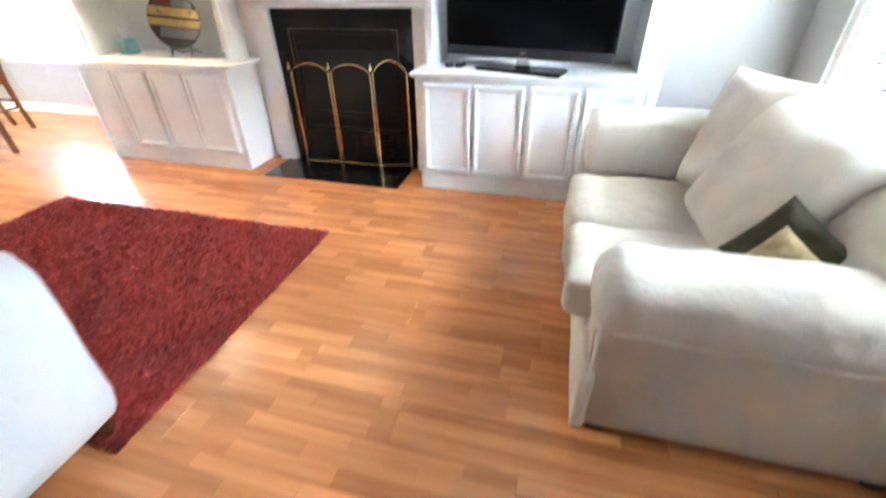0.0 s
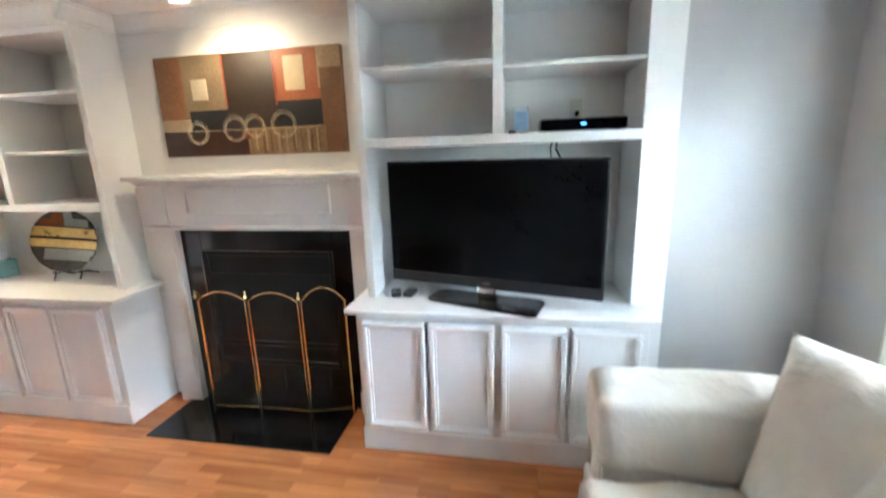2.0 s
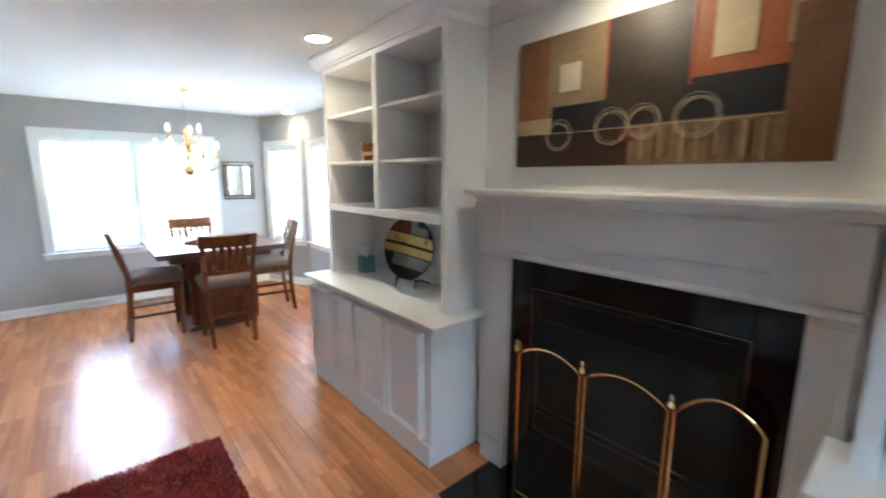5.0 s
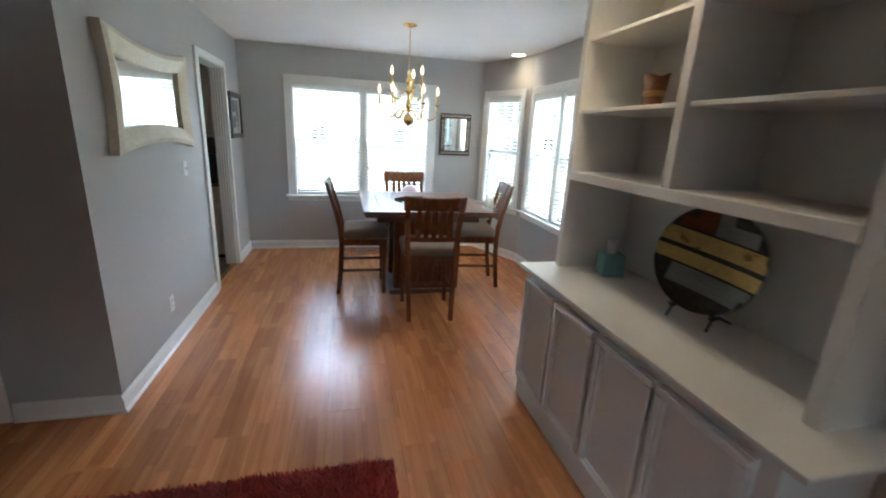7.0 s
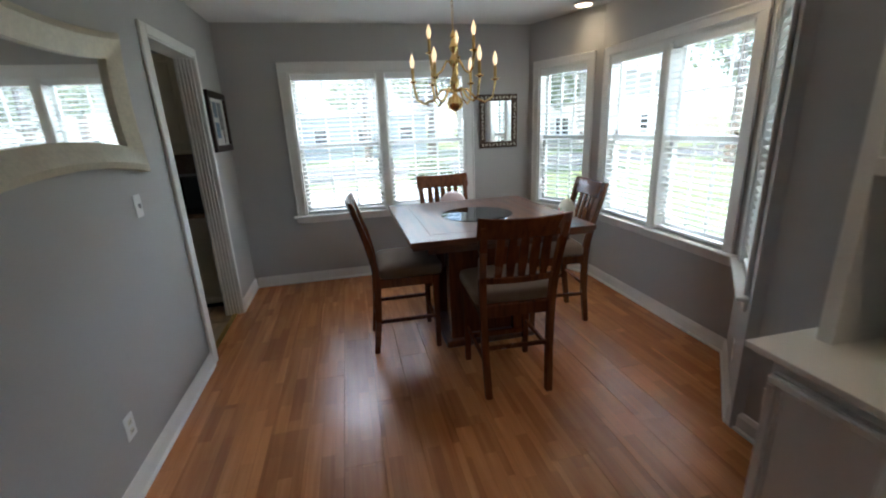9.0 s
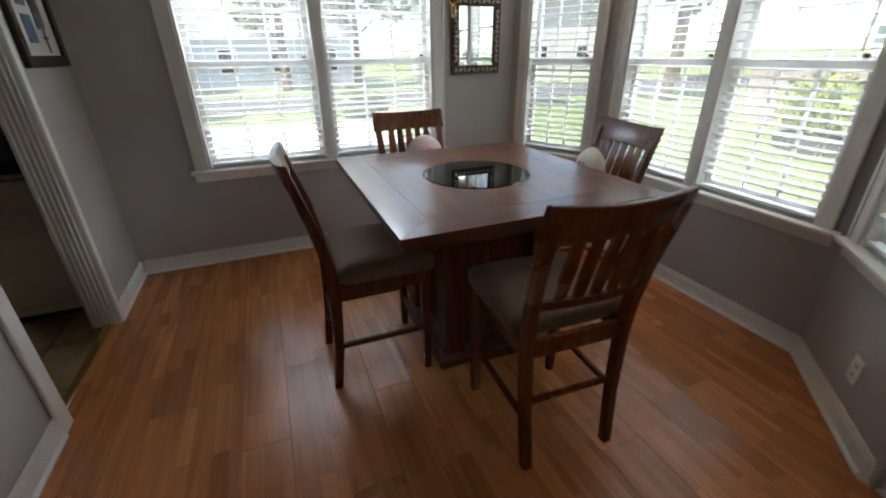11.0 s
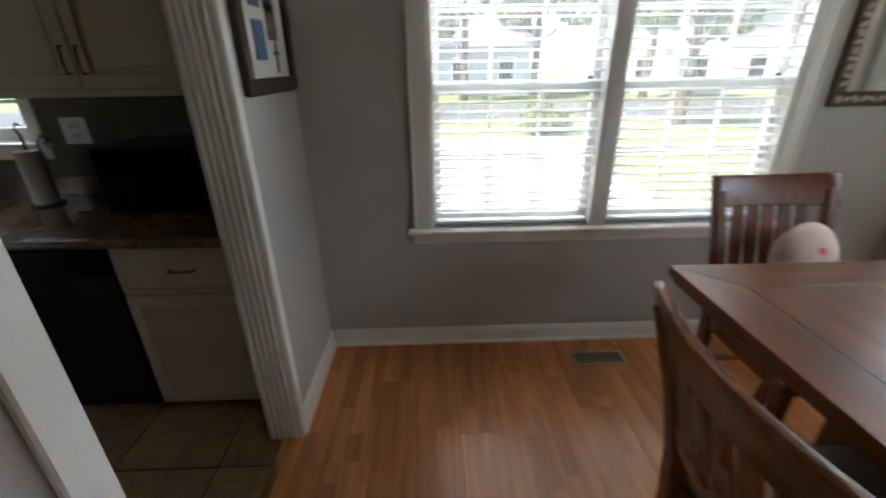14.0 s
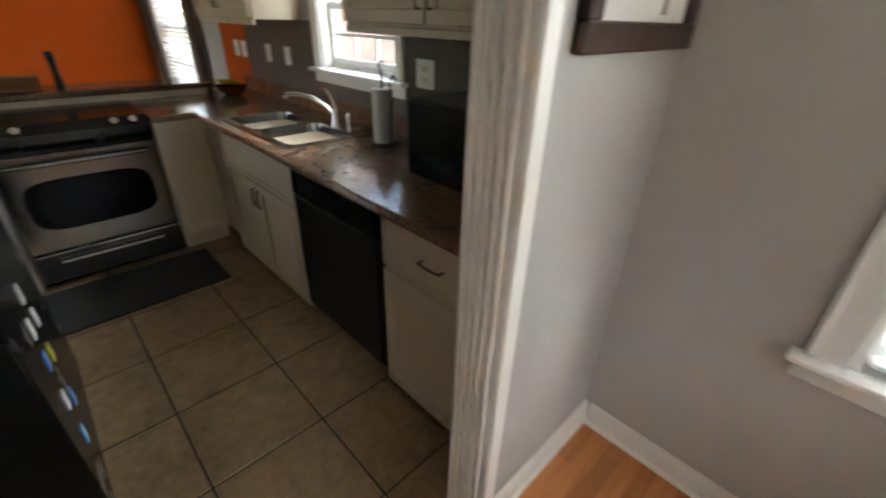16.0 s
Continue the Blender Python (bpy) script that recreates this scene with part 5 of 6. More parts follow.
for tier, (count, reach, hub, tip) in enumerate(((6, 0.275, -0.755, -0.70), (3, 0.165, -0.58, -0.535))):
    for k in range(count):
        a = 2 * math.pi * k / count + 0.35 + tier * 0.3
        c, s = math.cos(a), math.sin(a)
        curve = [(0.02, hub), (reach * 0.3, hub + 0.012), (reach * 0.52, hub - 0.05), (reach * 0.75, hub - 0.075), (reach * 0.93, hub - 0.045), (reach, tip)]
        fine = []
        for i in range(len(curve) - 1):
            for f in (0, 0.5):
                fine.append(tuple(curve[i][q] * (1 - f) + curve[i + 1][q] * f for q in (0, 1)))
        fine.append(curve[-1])
        arm = part("arm", tube(bmesh.new(), [(c * r, s * r, z) for r, z in fine], 0.008, 8), BRASS, ch, smooth=True)
        x, y = c * reach, s * reach
        part("drip_pan", lathe(bmesh.new(), [(0.004, 0), (0.018, 0.004), (0.03, 0.014), (0.028, 0.016), (0.012, 0.01), (0.01, 0.024)], 16, (x, y, tip)), BRASS, arm, smooth=True)
        part("candle", lathe(bmesh.new(), [(0.0105, 0.018), (0.0105, 0.095), (0.006, 0.098)], 12, (x, y, tip)), CANDLE, arm, smooth=True)
        part("bulb", lathe(bmesh.new(), [(0.006, 0.097), (0.014, 0.118), (0.016, 0.135), (0.011, 0.155), (0.004, 0.178), (0.001, 0.188)], 12, (x, y, tip)), BULB, arm, "lit flame-tip bulb", smooth=True)

# ---- ceiling lamps ----
def downlight(x, y, lit, energy):
    t = thing("downlight", (x, y, CZ), "round white recessed ceiling light" + (", lit" if lit else ""), "ceiling light", "recessed ceiling lights")
    part("trim", lathe(bmesh.new(), [(0.095, -0.002), (0.095, -0.008), (0.075, -0.014), (0.068, -0.01), (0.068, -0.0015)], 32), VINYL, t, smooth=True)
    part("bulb", lathe(bmesh.new(), [(0.066, -0.003), (0.06, -0.012), (0.03, -0.016), (0.002, -0.017)], 28), DOWNLIGHT if lit else CEIL, t, "glowing reflector bulb" if lit else "reflector bulb", smooth=True)
    if energy:
        l = new("downlight_lamp", bpy.data.lights.new("downlight_lamp", "SPOT"))
        l.data.energy, l.data.color, l.data.spot_size, l.data.spot_blend, l.data.shadow_soft_size = energy, (1.0, 0.72, 0.42), radians(130), 0.8, 0.06
        l.matrix_basis = pose(x, y, CZ - 0.03)


downlight(-2.42, 2.72, True, 1.1)
downlight(-5.69, 3.74, True, 0.6)
downlight(-4.10, 3.73, True, 0.6)
e = thing("spotlight", (-0.56, 2.80, CZ), "small white eyeball spotlight aimed at the painting", "ceiling light")
part("base", lathe(bmesh.new(), [(0.085, -0.001), (0.085, -0.01), (0.06, -0.018), (0.02, -0.02)], 28), VINYL, e, smooth=True)
bm = lathe(bmesh.new(), [(0.02, 0.0), (0.055, -0.012), (0.06, -0.05), (0.05, -0.085), (0.044, -0.086), (0.042, -0.06), (0.004, -0.058)], 24)
part("shade", bm, VINYL, e, at=Matrix.Translation((0, 0, -0.012)) @ Matrix.Rotation(radians(12), 4, "X"), smooth=True)
part("bulb", lathe(bmesh.new(), [(0.004, -0.059), (0.038, -0.062), (0.034, -0.072), (0.004, -0.078)], 20), DOWNLIGHT, e, "glowing bulb", at=Matrix.Translation((0, 0, -0.012)) @ Matrix.Rotation(radians(12), 4, "X"), smooth=True)
l = new("spotlight_lamp", bpy.data.lights.new("spotlight_lamp", "SPOT"))
l.data.energy, l.data.color, l.data.spot_size, l.data.spot_blend, l.data.shadow_soft_size = 0.42, (1.0, 0.72, 0.42), radians(160), 0.9, 0.04
l.matrix_basis = look((-0.56, 2.86, CZ - 0.1), (-0.45, 3.25, 1.7))
l = new("chandelier_lamp", bpy.data.lights.new("chandelier_lamp", "POINT"))
l.data.energy, l.data.color, l.data.shadow_soft_size = 0.08, (1.0, 0.75, 0.45), 0.35
l.matrix_basis = pose(-4.865, 2.328, 2.19)

# ---- on the dining walls ----
mr = thing("wall_mirror", (WX, 3.215, 1.58), "small mirror in an ornate silver and bronze frame", "mirror")
part("glass", boxes((0.004, -0.155, -0.215, 0.012, 0.155, 0.215)), MIRROR, mr, "mirror glass")
FRAME_DARK = material("dark bronze carved frame", (0.075, 0.045, 0.028), 0.4, 0.4, vary=0.4, scale=40, bump=0.6, bump_scale=120)
bm = bmesh.new()
for r in ((-0.215, -0.277, 0.215, -0.21), (-0.215, 0.21, 0.215, 0.277), (-0.215, -0.21, -0.15, 0.21), (0.15, -0.21, 0.215, 0.21)):
    box(bm, 0.002, r[0], r[1], 0.022, r[2], r[3])
part("frame", bevel(bm, 0.004), FRAME_DARK, mr)
PEWTER = material("pewter leaf ornament", (0.55, 0.50, 0.42), 0.3, 0.85, vary=0.3, bump=0.3)
spots = [(-0.182 + 0.364 * k / 9, z) for k in range(10) for z in (-0.243, 0.243)] + [(y, -0.21 + 0.42 * k / 12) for k in range(1, 12) for y in (-0.182, 0.182)]
for k, (y, z) in enumerate(spots):
    bm = lathe(bmesh.new(), [(0.002, 0.0), (0.013, 0.003), (0.011, 0.008), (0.003, 0.011)], 8)
    ob = part("ornament", bm, PEWTER, mr, at=Matrix.Translation((0.021, y, z)) @ Matrix.Rotation(radians(90), 4, "Y") @ Matrix.Rotation(k * 0.9, 4, "Z") @ Matrix.Diagonal((1.5, 0.8, 1, 1)))
pf = thing("picture_frame", (-6.15, SY, 1.672), "dark wood frame with four small seaside photographs and a cross", "picture")
FRAMEW = wood("dark stained frame wood", (0.018, 0.007, 0.005), (0.045, 0.018, 0.011), 0.35, "Z")
bm = bmesh.new()
for r in ((-0.26, -0.25, 0.26, -0.195), (-0.26, 0.195, 0.26, 0.25), (-0.26, -0.195, -0.212, 0.195), (0.212, -0.195, 0.26, 0.195)):
    box(bm, r[0], 0.001, r[1], r[2], 0.03, r[3])
part("frame", bevel(bm, 0.004), FRAMEW, pf)
part("mat_board", boxes((-0.213, 0.003, -0.196, 0.213, 0.012, 0.196)), material("white mat board", (0.74, 0.73, 0.70), 0.8, vary=0.03), pf)
for k, (x, z) in enumerate(((0.07, 0.10), (-0.07, 0.10), (0.07, -0.07), (-0.075, -0.0))):
    part("photograph", boxes((x - 0.052, 0.012, z - 0.065, x + 0.052, 0.0145, z + 0.065)), material("blue grey seaside print", ((0.10, 0.16, 0.24), (0.16, 0.19, 0.22), (0.07, 0.17, 0.30), (0.22, 0.21, 0.2))[k], 0.35, vary=0.6, scale=14, fine=40, bump=0), pf, "small blue-grey seaside photograph")
part("cross", boxes((-0.092, 0.0125, -0.18, -0.08, 0.016, -0.07), (-0.115, 0.0126, -0.115, -0.057, 0.0158, -0.103)), BRONZE, pf, "small dark cross")
bmirror = thing("large_mirror", (-3.92, SY, 1.722), "wide mirror in a cream frame with inward curving sides", "mirror")
CREAMF = material("distressed cream frame", (0.62, 0.57, 0.44), 0.45, 0.1, vary=0.15, scale=8, bump=0.2)


def curved_outline(hw, hh, pinch, n=14):
    pts = []
    for (x0, z0), (x1, z1) in (((-hw, -hh), (hw, -hh)), ((hw, -hh), (hw, hh)), ((hw, hh), (-hw, hh)), ((-hw, hh), (-hw, -hh))):
        for k in range(n):
            f = k / n
            x, z = x0 + (x1 - x0) * f, z0 + (z1 - z0) * f
            d = 4 * f * (1 - f) * pinch
            pts.append((x - (d if x0 == x1 == hw else -d if x0 == x1 else 0) * 0.7, z - (d if z0 == z1 == hh else -d if z0 == z1 else 0)))
    return pts


o1, o2, o3 = curved_outline(0.60, 0.335, 0.055), curved_outline(0.565, 0.30, 0.05), curved_outline(0.46, 0.20, 0.03)
bm = bmesh.new()
rings = [[bm.verts.new((x, y, z)) for x, z in o] for o, y in ((o1, 0.002), (o1, 0.05), (o2, 0.062), (o3, 0.03), (o3, 0.008))]
for r0, r1 in zip(rings, rings[1:]):
    for k in range(len(r0)):
        bm.faces.new((r0[k], r0[(k + 1) % len(r0)], r1[(k + 1) % len(r0)], r1[k]))
part("frame", bm, CREAMF, bmirror, smooth=True)
bm = bmesh.new()
prism(bm, curved_outline(0.458, 0.198, 0.03), "y", 0.004, 0.012)
part("glass", bm, MIRROR, bmirror, "mirror glass")


def wall_plate(at, name, label, kind):
    t = thing(name, at, label, kind)
    part("plate", boxes((-0.037, 0.0005, -0.058, 0.037, 0.006, 0.058), edge=0.002), VINYL, t)
    if kind == "outlet":
        for z in (-0.022, 0.022):
            part("socket", boxes((-0.016, 0.006, z - 0.014, 0.016, 0.008, z + 0.014), edge=0.001), IVORY, t)
            for x in (-0.006, 0.006):
                part("slot", boxes((x - 0.0012, 0.0075, z - 0.006, x + 0.0012, 0.0085, z + 0.006)), BLACK, t)
    else:
        part("toggle", boxes((-0.005, 0.006, -0.012, 0.005, 0.018, 0.012), edge=0.002), VINYL, t)
    return t


wall_plate(pose(-4.395, SY, 1.225), "light_switch", "white toggle light switch on the grey wall", "switch")
wall_plate(pose(-3.83, SY, 0.32), "outlet", "white double outlet on the grey wall", "outlet")
wall_plate(m_b1 @ Matrix.Translation((0.30, 0, 0.27)), "outlet", "white double outlet below the bay window", "outlet")
wall_plate(pose(WX, 2.62, 0.33, 0, 0, -90), "outlet", "white double outlet on the window wall", "outlet")
vt = thing("floor_vent", (-6.255, 2.02, 0.0), "tan metal floor register set in the laminate", "vent")
TAN = material("tan enamel register", (0.33, 0.24, 0.16), 0.45, 0.3, vary=0.1)
part("frame", boxes((-0.06, -0.145, 0.0005, 0.06, 0.145, 0.004)), TAN, vt)
part("grille", boxes((-0.043, -0.128, 0.004, 0.043, 0.128, 0.0045)), BLACK, vt)
for k in range(22):
    y = -0.122 + k * 0.0116
    part("slat", boxes((-0.043, y - 0.0022, 0.0045, 0.043, y + 0.0022, 0.007)), TAN, vt)

# ---- kitchen ----
CAB = material("almond painted cabinet wood", (0.58, 0.49, 0.36), 0.42, vary=0.05, scale=4, fine=80, bump=0.06)
LAMINATE = material("brown marbled laminate worktop", (0.17, 0.105, 0.065), 0.14, vary=0.65, scale=16, fine=60, bump=0.02)
SPLASH = material("brown slate backsplash tile", (0.105, 0.078, 0.058), 0.55, vary=0.4, scale=9, fine=50, bump=0.3)
MAT_RUBBER = material("charcoal kitchen mat", (0.03, 0.03, 0.032), 0.8, vary=0.15, fine=200, bump=0.5, bump_scale=200)
CX = -5.945
KTOP = 0.915


def shaker(parent, x0, y0, z0, x1, y1, z1, face, name="door", handle=None):
    """A framed cabinet front; face 'x' looks along +x, 'y' along +y. x0..x1 or y0..y1 is its width."""
    bm, rim = bmesh.new(), bmesh.new()
    w = 0.05 if name == "door" else 0.02
    if face == "x":
        box(bm, x0, y0, z0, x0 + 0.012, y1, z1)
        for r in ((y0, z0, y1, z0 + w), (y0, z1 - w, y1, z1), (y0, z0 + w, y0 + w, z1 - w), (y1 - w, z0 + w, y1, z1 - w)):
            box(rim, x0 + 0.0125, r[0], r[1], x0 + 0.026, r[2], r[3])
    else:
        box(bm, x0, y0, z0, x1, y0 + 0.012, z1)
        for r in ((x0, z0, x1, z0 + w), (x0, z1 - w, x1, z1), (x0, z0 + w, x0 + w, z1 - w), (x1 - w, z0 + w, x1, z1 - w)):
            box(rim, r[0], y0 + 0.0125, r[1], r[2], y0 + 0.026, r[3])
    d = part(name, bm, CAB, parent, here=True)
    part("front_frame", bevel(rim, 0.004), CAB, d, here=True)
    if name == "door":
        e = w + 0.022
        field = boxes((x0 + 0.0125, y0 + e, z0 + e, x0 + 0.019, y1 - e, z1 - e)) if face == "x" else boxes((x0 + e, y0 + 0.0125, z0 + e, x1 - e, y0 + 0.019, z1 - e))
        part("raised_panel", bevel(field, 0.006), CAB, d, here=True)
    if handle:
        pts = handle
        part("handle", tube(bmesh.new(), pts, 0.005, 8), BRONZE, d, "bronze bar handle", here=True, smooth=True)
    return d


def pull(x, y, z, along, half=0.05):
    """A bowed bar handle that stands off +x, along y or z."""
    if along == "y":
        return [(x, y - half, z), (x + 0.022, y - half, z), (x + 0.027, y, z), (x + 0.022, y + half, z), (x, y + half, z)]
    return [(x, y, z - half), (x + 0.022, y, z - half), (x + 0.027, y, z), (x + 0.022, y, z + half), (x, y, z + half)]


def kitchen_base(y0, y1, doors, drawer, label):
    t = thing("kitchen_cabinet", (CX - 0.3, (y0 + y1) / 2, 0), label, "cabinet", "kitchen base cabinets")
    part("body", boxes((KX + 0.01, y0 + 0.001, 0.06, CX - 0.022, y1 - 0.001, 0.874)), CAB, t, here=True)
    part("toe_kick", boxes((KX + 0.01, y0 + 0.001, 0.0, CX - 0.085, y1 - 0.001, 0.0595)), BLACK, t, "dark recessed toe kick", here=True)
    f = CX - 0.0215
    w = (y1 - y0 - 0.02) / doors
    for k in range(doors):
        a = y0 + 0.01 + k * w
        hy = a + w - 0.03 if k == 0 and doors == 2 else a + 0.03
        shaker(t, f, a + 0.003, 0.07, f, a + w - 0.003, 0.645, "x", handle=pull(f + 0.02, hy, 0.56, "z") if doors == 2 else None)
    shaker(t, f, y0 + 0.013, 0.66, f, y1 - 0.013, 0.862, "x", "drawer", pull(f + 0.02, (y0 + y1) / 2, 0.765, "y") if drawer else None)
    return t


kitchen_base(-0.19, 0.375, 1, True, "almond painted kitchen cabinet with drawer and door, beside the opening")
kitchen_base(-1.83, -0.86, 2, False, "almond painted sink cabinet with two doors")
dw = thing("dishwasher", (CX - 0.3, -0.525, 0), "black built-in dishwasher under the worktop", "dishwasher")
part("body", boxes((KX + 0.05, -0.852, 0.1, CX - 0.012, -0.198, 0.872), edge=0.004), PLASTIC, dw, here=True)
part("door", boxes((CX - 0.0115, -0.849, 0.12, CX + 0.012, -0.201, 0.74), edge=0.006), BLACK, dw, here=True)
part("control_panel", boxes((CX - 0.0115, -0.849, 0.745, CX + 0.016, -0.201, 0.87), edge=0.006), SCREEN, dw, here=True)
part("toe_kick", boxes((KX + 0.1, -0.852, 0.0, CX - 0.07, -0.198, 0.0995)), BLACK, dw, here=True)
cc = thing("kitchen_cabinet", (-5.78, -2.5, 0), "almond painted corner cabinet with one door, beside the stove", "cabinet", "kitchen base cabinets")
part("body", boxes((KX + 0.01, -2.75, 0.1, -5.68, -2.142, 0.874), (KX + 0.01, -2.141, 0.1, CX - 0.03, -1.833, 0.874)), CAB, cc, here=True)
part("toe_kick", boxes((CX - 0.02, -2.7, 0.0, -5.685, -2.16, 0.099)), CAB, cc, here=True)
shaker(cc, CX + 0.02, -2.1405, 0.115, -5.719, -2.1405, 0.838, "y")
part("stile", boxes((-5.712, -2.1415, 0.1, -5.68, -2.1145, 0.8735), edge=0.002), CAB, cc, here=True)
part("top_rail", boxes((CX + 0.0, -2.1415, 0.846, -5.7125, -2.1145, 0.8735), edge=0.002), CAB, cc, here=True)
wt = thing("kitchen_worktop", (-6.25, -1.0, 0.875), "brown marbled laminate worktop with a double sink cut-out", "worktop")
SK = (-6.43, -1.80, -5.99, -0.96)
for r in ((KX + 0.005, SK[3], CX + 0.025, 0.378), (KX + 0.005, SK[1], SK[0], SK[3]), (SK[2], SK[1], CX + 0.025, SK[3]), (KX + 0.005, -2.9, CX + 0.025, SK[1])):
    part("top", boxes((r[0], r[1], 0.8755, r[2], r[3], KTOP)), LAMINATE, wt, here=True)
part("front_edge", tube(bmesh.new(), [(CX + 0.025, 0.378, 0.8955), (CX + 0.025, -2.095, 0.8955)], 0.0195, 12), LAMINATE, wt, here=True, smooth=True)
part("return_top", boxes((CX + 0.0255, -2.77, 0.8755, -5.678, -2.098, KTOP), edge=0.004), LAMINATE, wt, here=True)
part("upstand", boxes((KX + 0.0045, -2.9, KTOP + 0.0005, KX + 0.024, 0.377, KTOP + 0.10), edge=0.003), LAMINATE, wt, here=True)
bar = thing("bar_counter", (-4.9, -3.1, 0), "brown laminate bar counter behind the stove", "counter")
part("top", boxes((KX + 0.3, -3.20, 0.955, -3.9, -2.80, 0.995), edge=0.008), LAMINATE, bar, here=True)
part("front", boxes((KX + 0.35, -3.06, 0.0, -4.0, -2.801, 0.9545)), CAB, bar, here=True)
bx = thing("wooden_box", (-5.0, -2.98, 0.9955), "low brown wooden box on the bar counter", "box")
part("case", boxes((-0.28, -0.08, 0, 0.28, 0.08, 0.085), edge=0.006), wood("warm brown box wood", (0.16, 0.055, 0.015), (0.28, 0.10, 0.03), 0.4), bx)
kb = thing("pepper_mill", (-5.38, -2.98, 0.9955), "tall black mill on the bar counter", "mill")
part("body", lathe(bmesh.new(), [(0.03, 0.0), (0.028, 0.02), (0.02, 0.09), (0.024, 0.16), (0.028, 0.2), (0.022, 0.225), (0.004, 0.23)], 18), PLASTIC, kb, smooth=True)
# sink
sk = thing("kitchen_sink", (-6.2, -1.38, KTOP), "double-bowl stainless steel drop-in sink", "sink")
bm = bmesh.new()
x0, y0, x1, y1 = SK
for r in ((x0 - 0.015, y0 - 0.015, x1 + 0.015, y0 + 0.025), (x0 - 0.015, y1 - 0.025, x1 + 0.015, y1 + 0.015), (x0 - 0.015, y0 + 0.025, x0 + 0.06, y1 - 0.025), (x1 - 0.02, y0 + 0.025, x1 + 0.015, y1 - 0.025), (x0 + 0.06, -1.395, x1 - 0.02, -1.365)):
    box(bm, r[0], r[1], KTOP + 0.0006, r[2], r[3], KTOP + 0.007)
part("rim", bm, STEEL, sk, here=True)
for a, b2 in ((y0 + 0.025, -1.395), (-1.365, y1 - 0.025)):
    bm = bmesh.new()
    prev = None
    for z, ins in ((KTOP + 0.006, 0.0), (KTOP - 0.02, 0.006), (KTOP - 0.13, 0.016), (KTOP - 0.16, 0.045)):
        ring = []
        hx, hy = (x1 - 0.02 - x0 - 0.06) / 2 - ins, (b2 - a) / 2 - ins
        for k in range(32):
            th = 2 * math.pi * k / 32
            c, s = math.cos(th), math.sin(th)
            ring.append(bm.verts.new(((x0 + 0.06 + x1 - 0.02) / 2 + hx * math.copysign(abs(c) ** 0.35, c), (a + b2) / 2 + hy * math.copysign(abs(s) ** 0.35, s), z)))
        if prev:
            for k in range(32):
                bm.faces.new((prev[k], prev[(k + 1) % 32], ring[(k + 1) % 32], ring[k]))
        prev = ring
    bm.faces.new(prev)
    bowl = part("bowl", bm, STEEL, sk, here=True, smooth=True)
    part("drain", lathe(bmesh.new(), [(0.04, 0.0), (0.04, 0.004), (0.03, 0.003), (0.002, 0.002)], 20, ((x0 + x1) / 2 + 0.02, (a + b2) / 2, KTOP - 0.159)), CHROME, bowl, here=True)
fa = thing("faucet", (-6.41, -1.22, KTOP + 0.007), "chrome single-lever kitchen faucet with side sprayer", "faucet")
part("base", lathe(bmesh.new(), [(0.03, 0), (0.03, 0.008), (0.022, 0.02), (0.02, 0.075), (0.014, 0.09), (0.003, 0.094)], 20), CHROME, fa, smooth=True)
part("spout", tube(bmesh.new(), [(0.0, 0.0, 0.06), (0.03, -0.03, 0.10), (0.09, -0.08, 0.15), (0.15, -0.13, 0.17), (0.19, -0.17, 0.165), (0.2, -0.18, 0.145)], 0.011, 10), CHROME, fa, smooth=True)
part("lever", tube(bmesh.new(), [(0, 0, 0.09), (-0.01, -0.06, 0.15), (-0.015, -0.12, 0.18), (-0.015, -0.17, 0.175)], 0.007, 8), CHROME, fa, smooth=True)
part("sprayer", lathe(bmesh.new(), [(0.018, 0), (0.014, 0.02), (0.016, 0.07), (0.012, 0.085), (0.002, 0.088)], 14, (0, 0.13, 0)), CHROME, fa, smooth=True)
ph = thing("paper_towel_holder", (-6.40, -0.76, KTOP), "curled black wire paper towel stand", "towel holder")
part("base", lathe(bmesh.new(), [(0.07, 0), (0.07, 0.008), (0.01, 0.01)], 24), BLACK, ph)
part("rod", tube(bmesh.new(), [(0, 0, 0.005), (0, 0, 0.33), (0.015, 0, 0.36), (0.0, 0, 0.385), (-0.02, 0, 0.37)], 0.005, 8), BLACK, ph, smooth=True)
part("scroll", tube(bmesh.new(), [(0, 0.06, 0.005), (0, 0.055, 0.12), (0, 0.075, 0.22), (0, 0.06, 0.29), (0, 0.09, 0.33), (0, 0.11, 0.31), (0, 0.095, 0.29)], 0.004, 7), BLACK, ph, smooth=True)
part("paper_roll", lathe(bmesh.new(), [(0.02, 0.012), (0.05, 0.012), (0.05, 0.26), (0.02, 0.262)], 28), material("embossed paper towel", (0.62, 0.60, 0.56), 0.9, vary=0.05, bump=0.4), ph, smooth=True)
mw = thing("microwave", (-6.34, -0.05, KTOP), "dark countertop microwave under the wall cabinets", "microwave")
part("case", boxes((KX + 0.03, -0.31, KTOP + 0.012, -6.19, 0.24, KTOP + 0.30), edge=0.006), BLACK, mw, here=True)
part("door", boxes((-6.1895, -0.30, KTOP + 0.02, -6.172, 0.105, KTOP + 0.292), edge=0.004), SCREEN, mw, here=True)
part("control_panel", boxes((-6.1895, 0.11, KTOP + 0.02, -6.176, 0.232, KTOP + 0.292), edge=0.003), GUNMETAL, mw, here=True)
for x in (-6.5, -6.25):
    part("foot", boxes((x, -0.27, KTOP, x + 0.04, 0.21, KTOP + 0.012)), BLACK, mw, here=True)


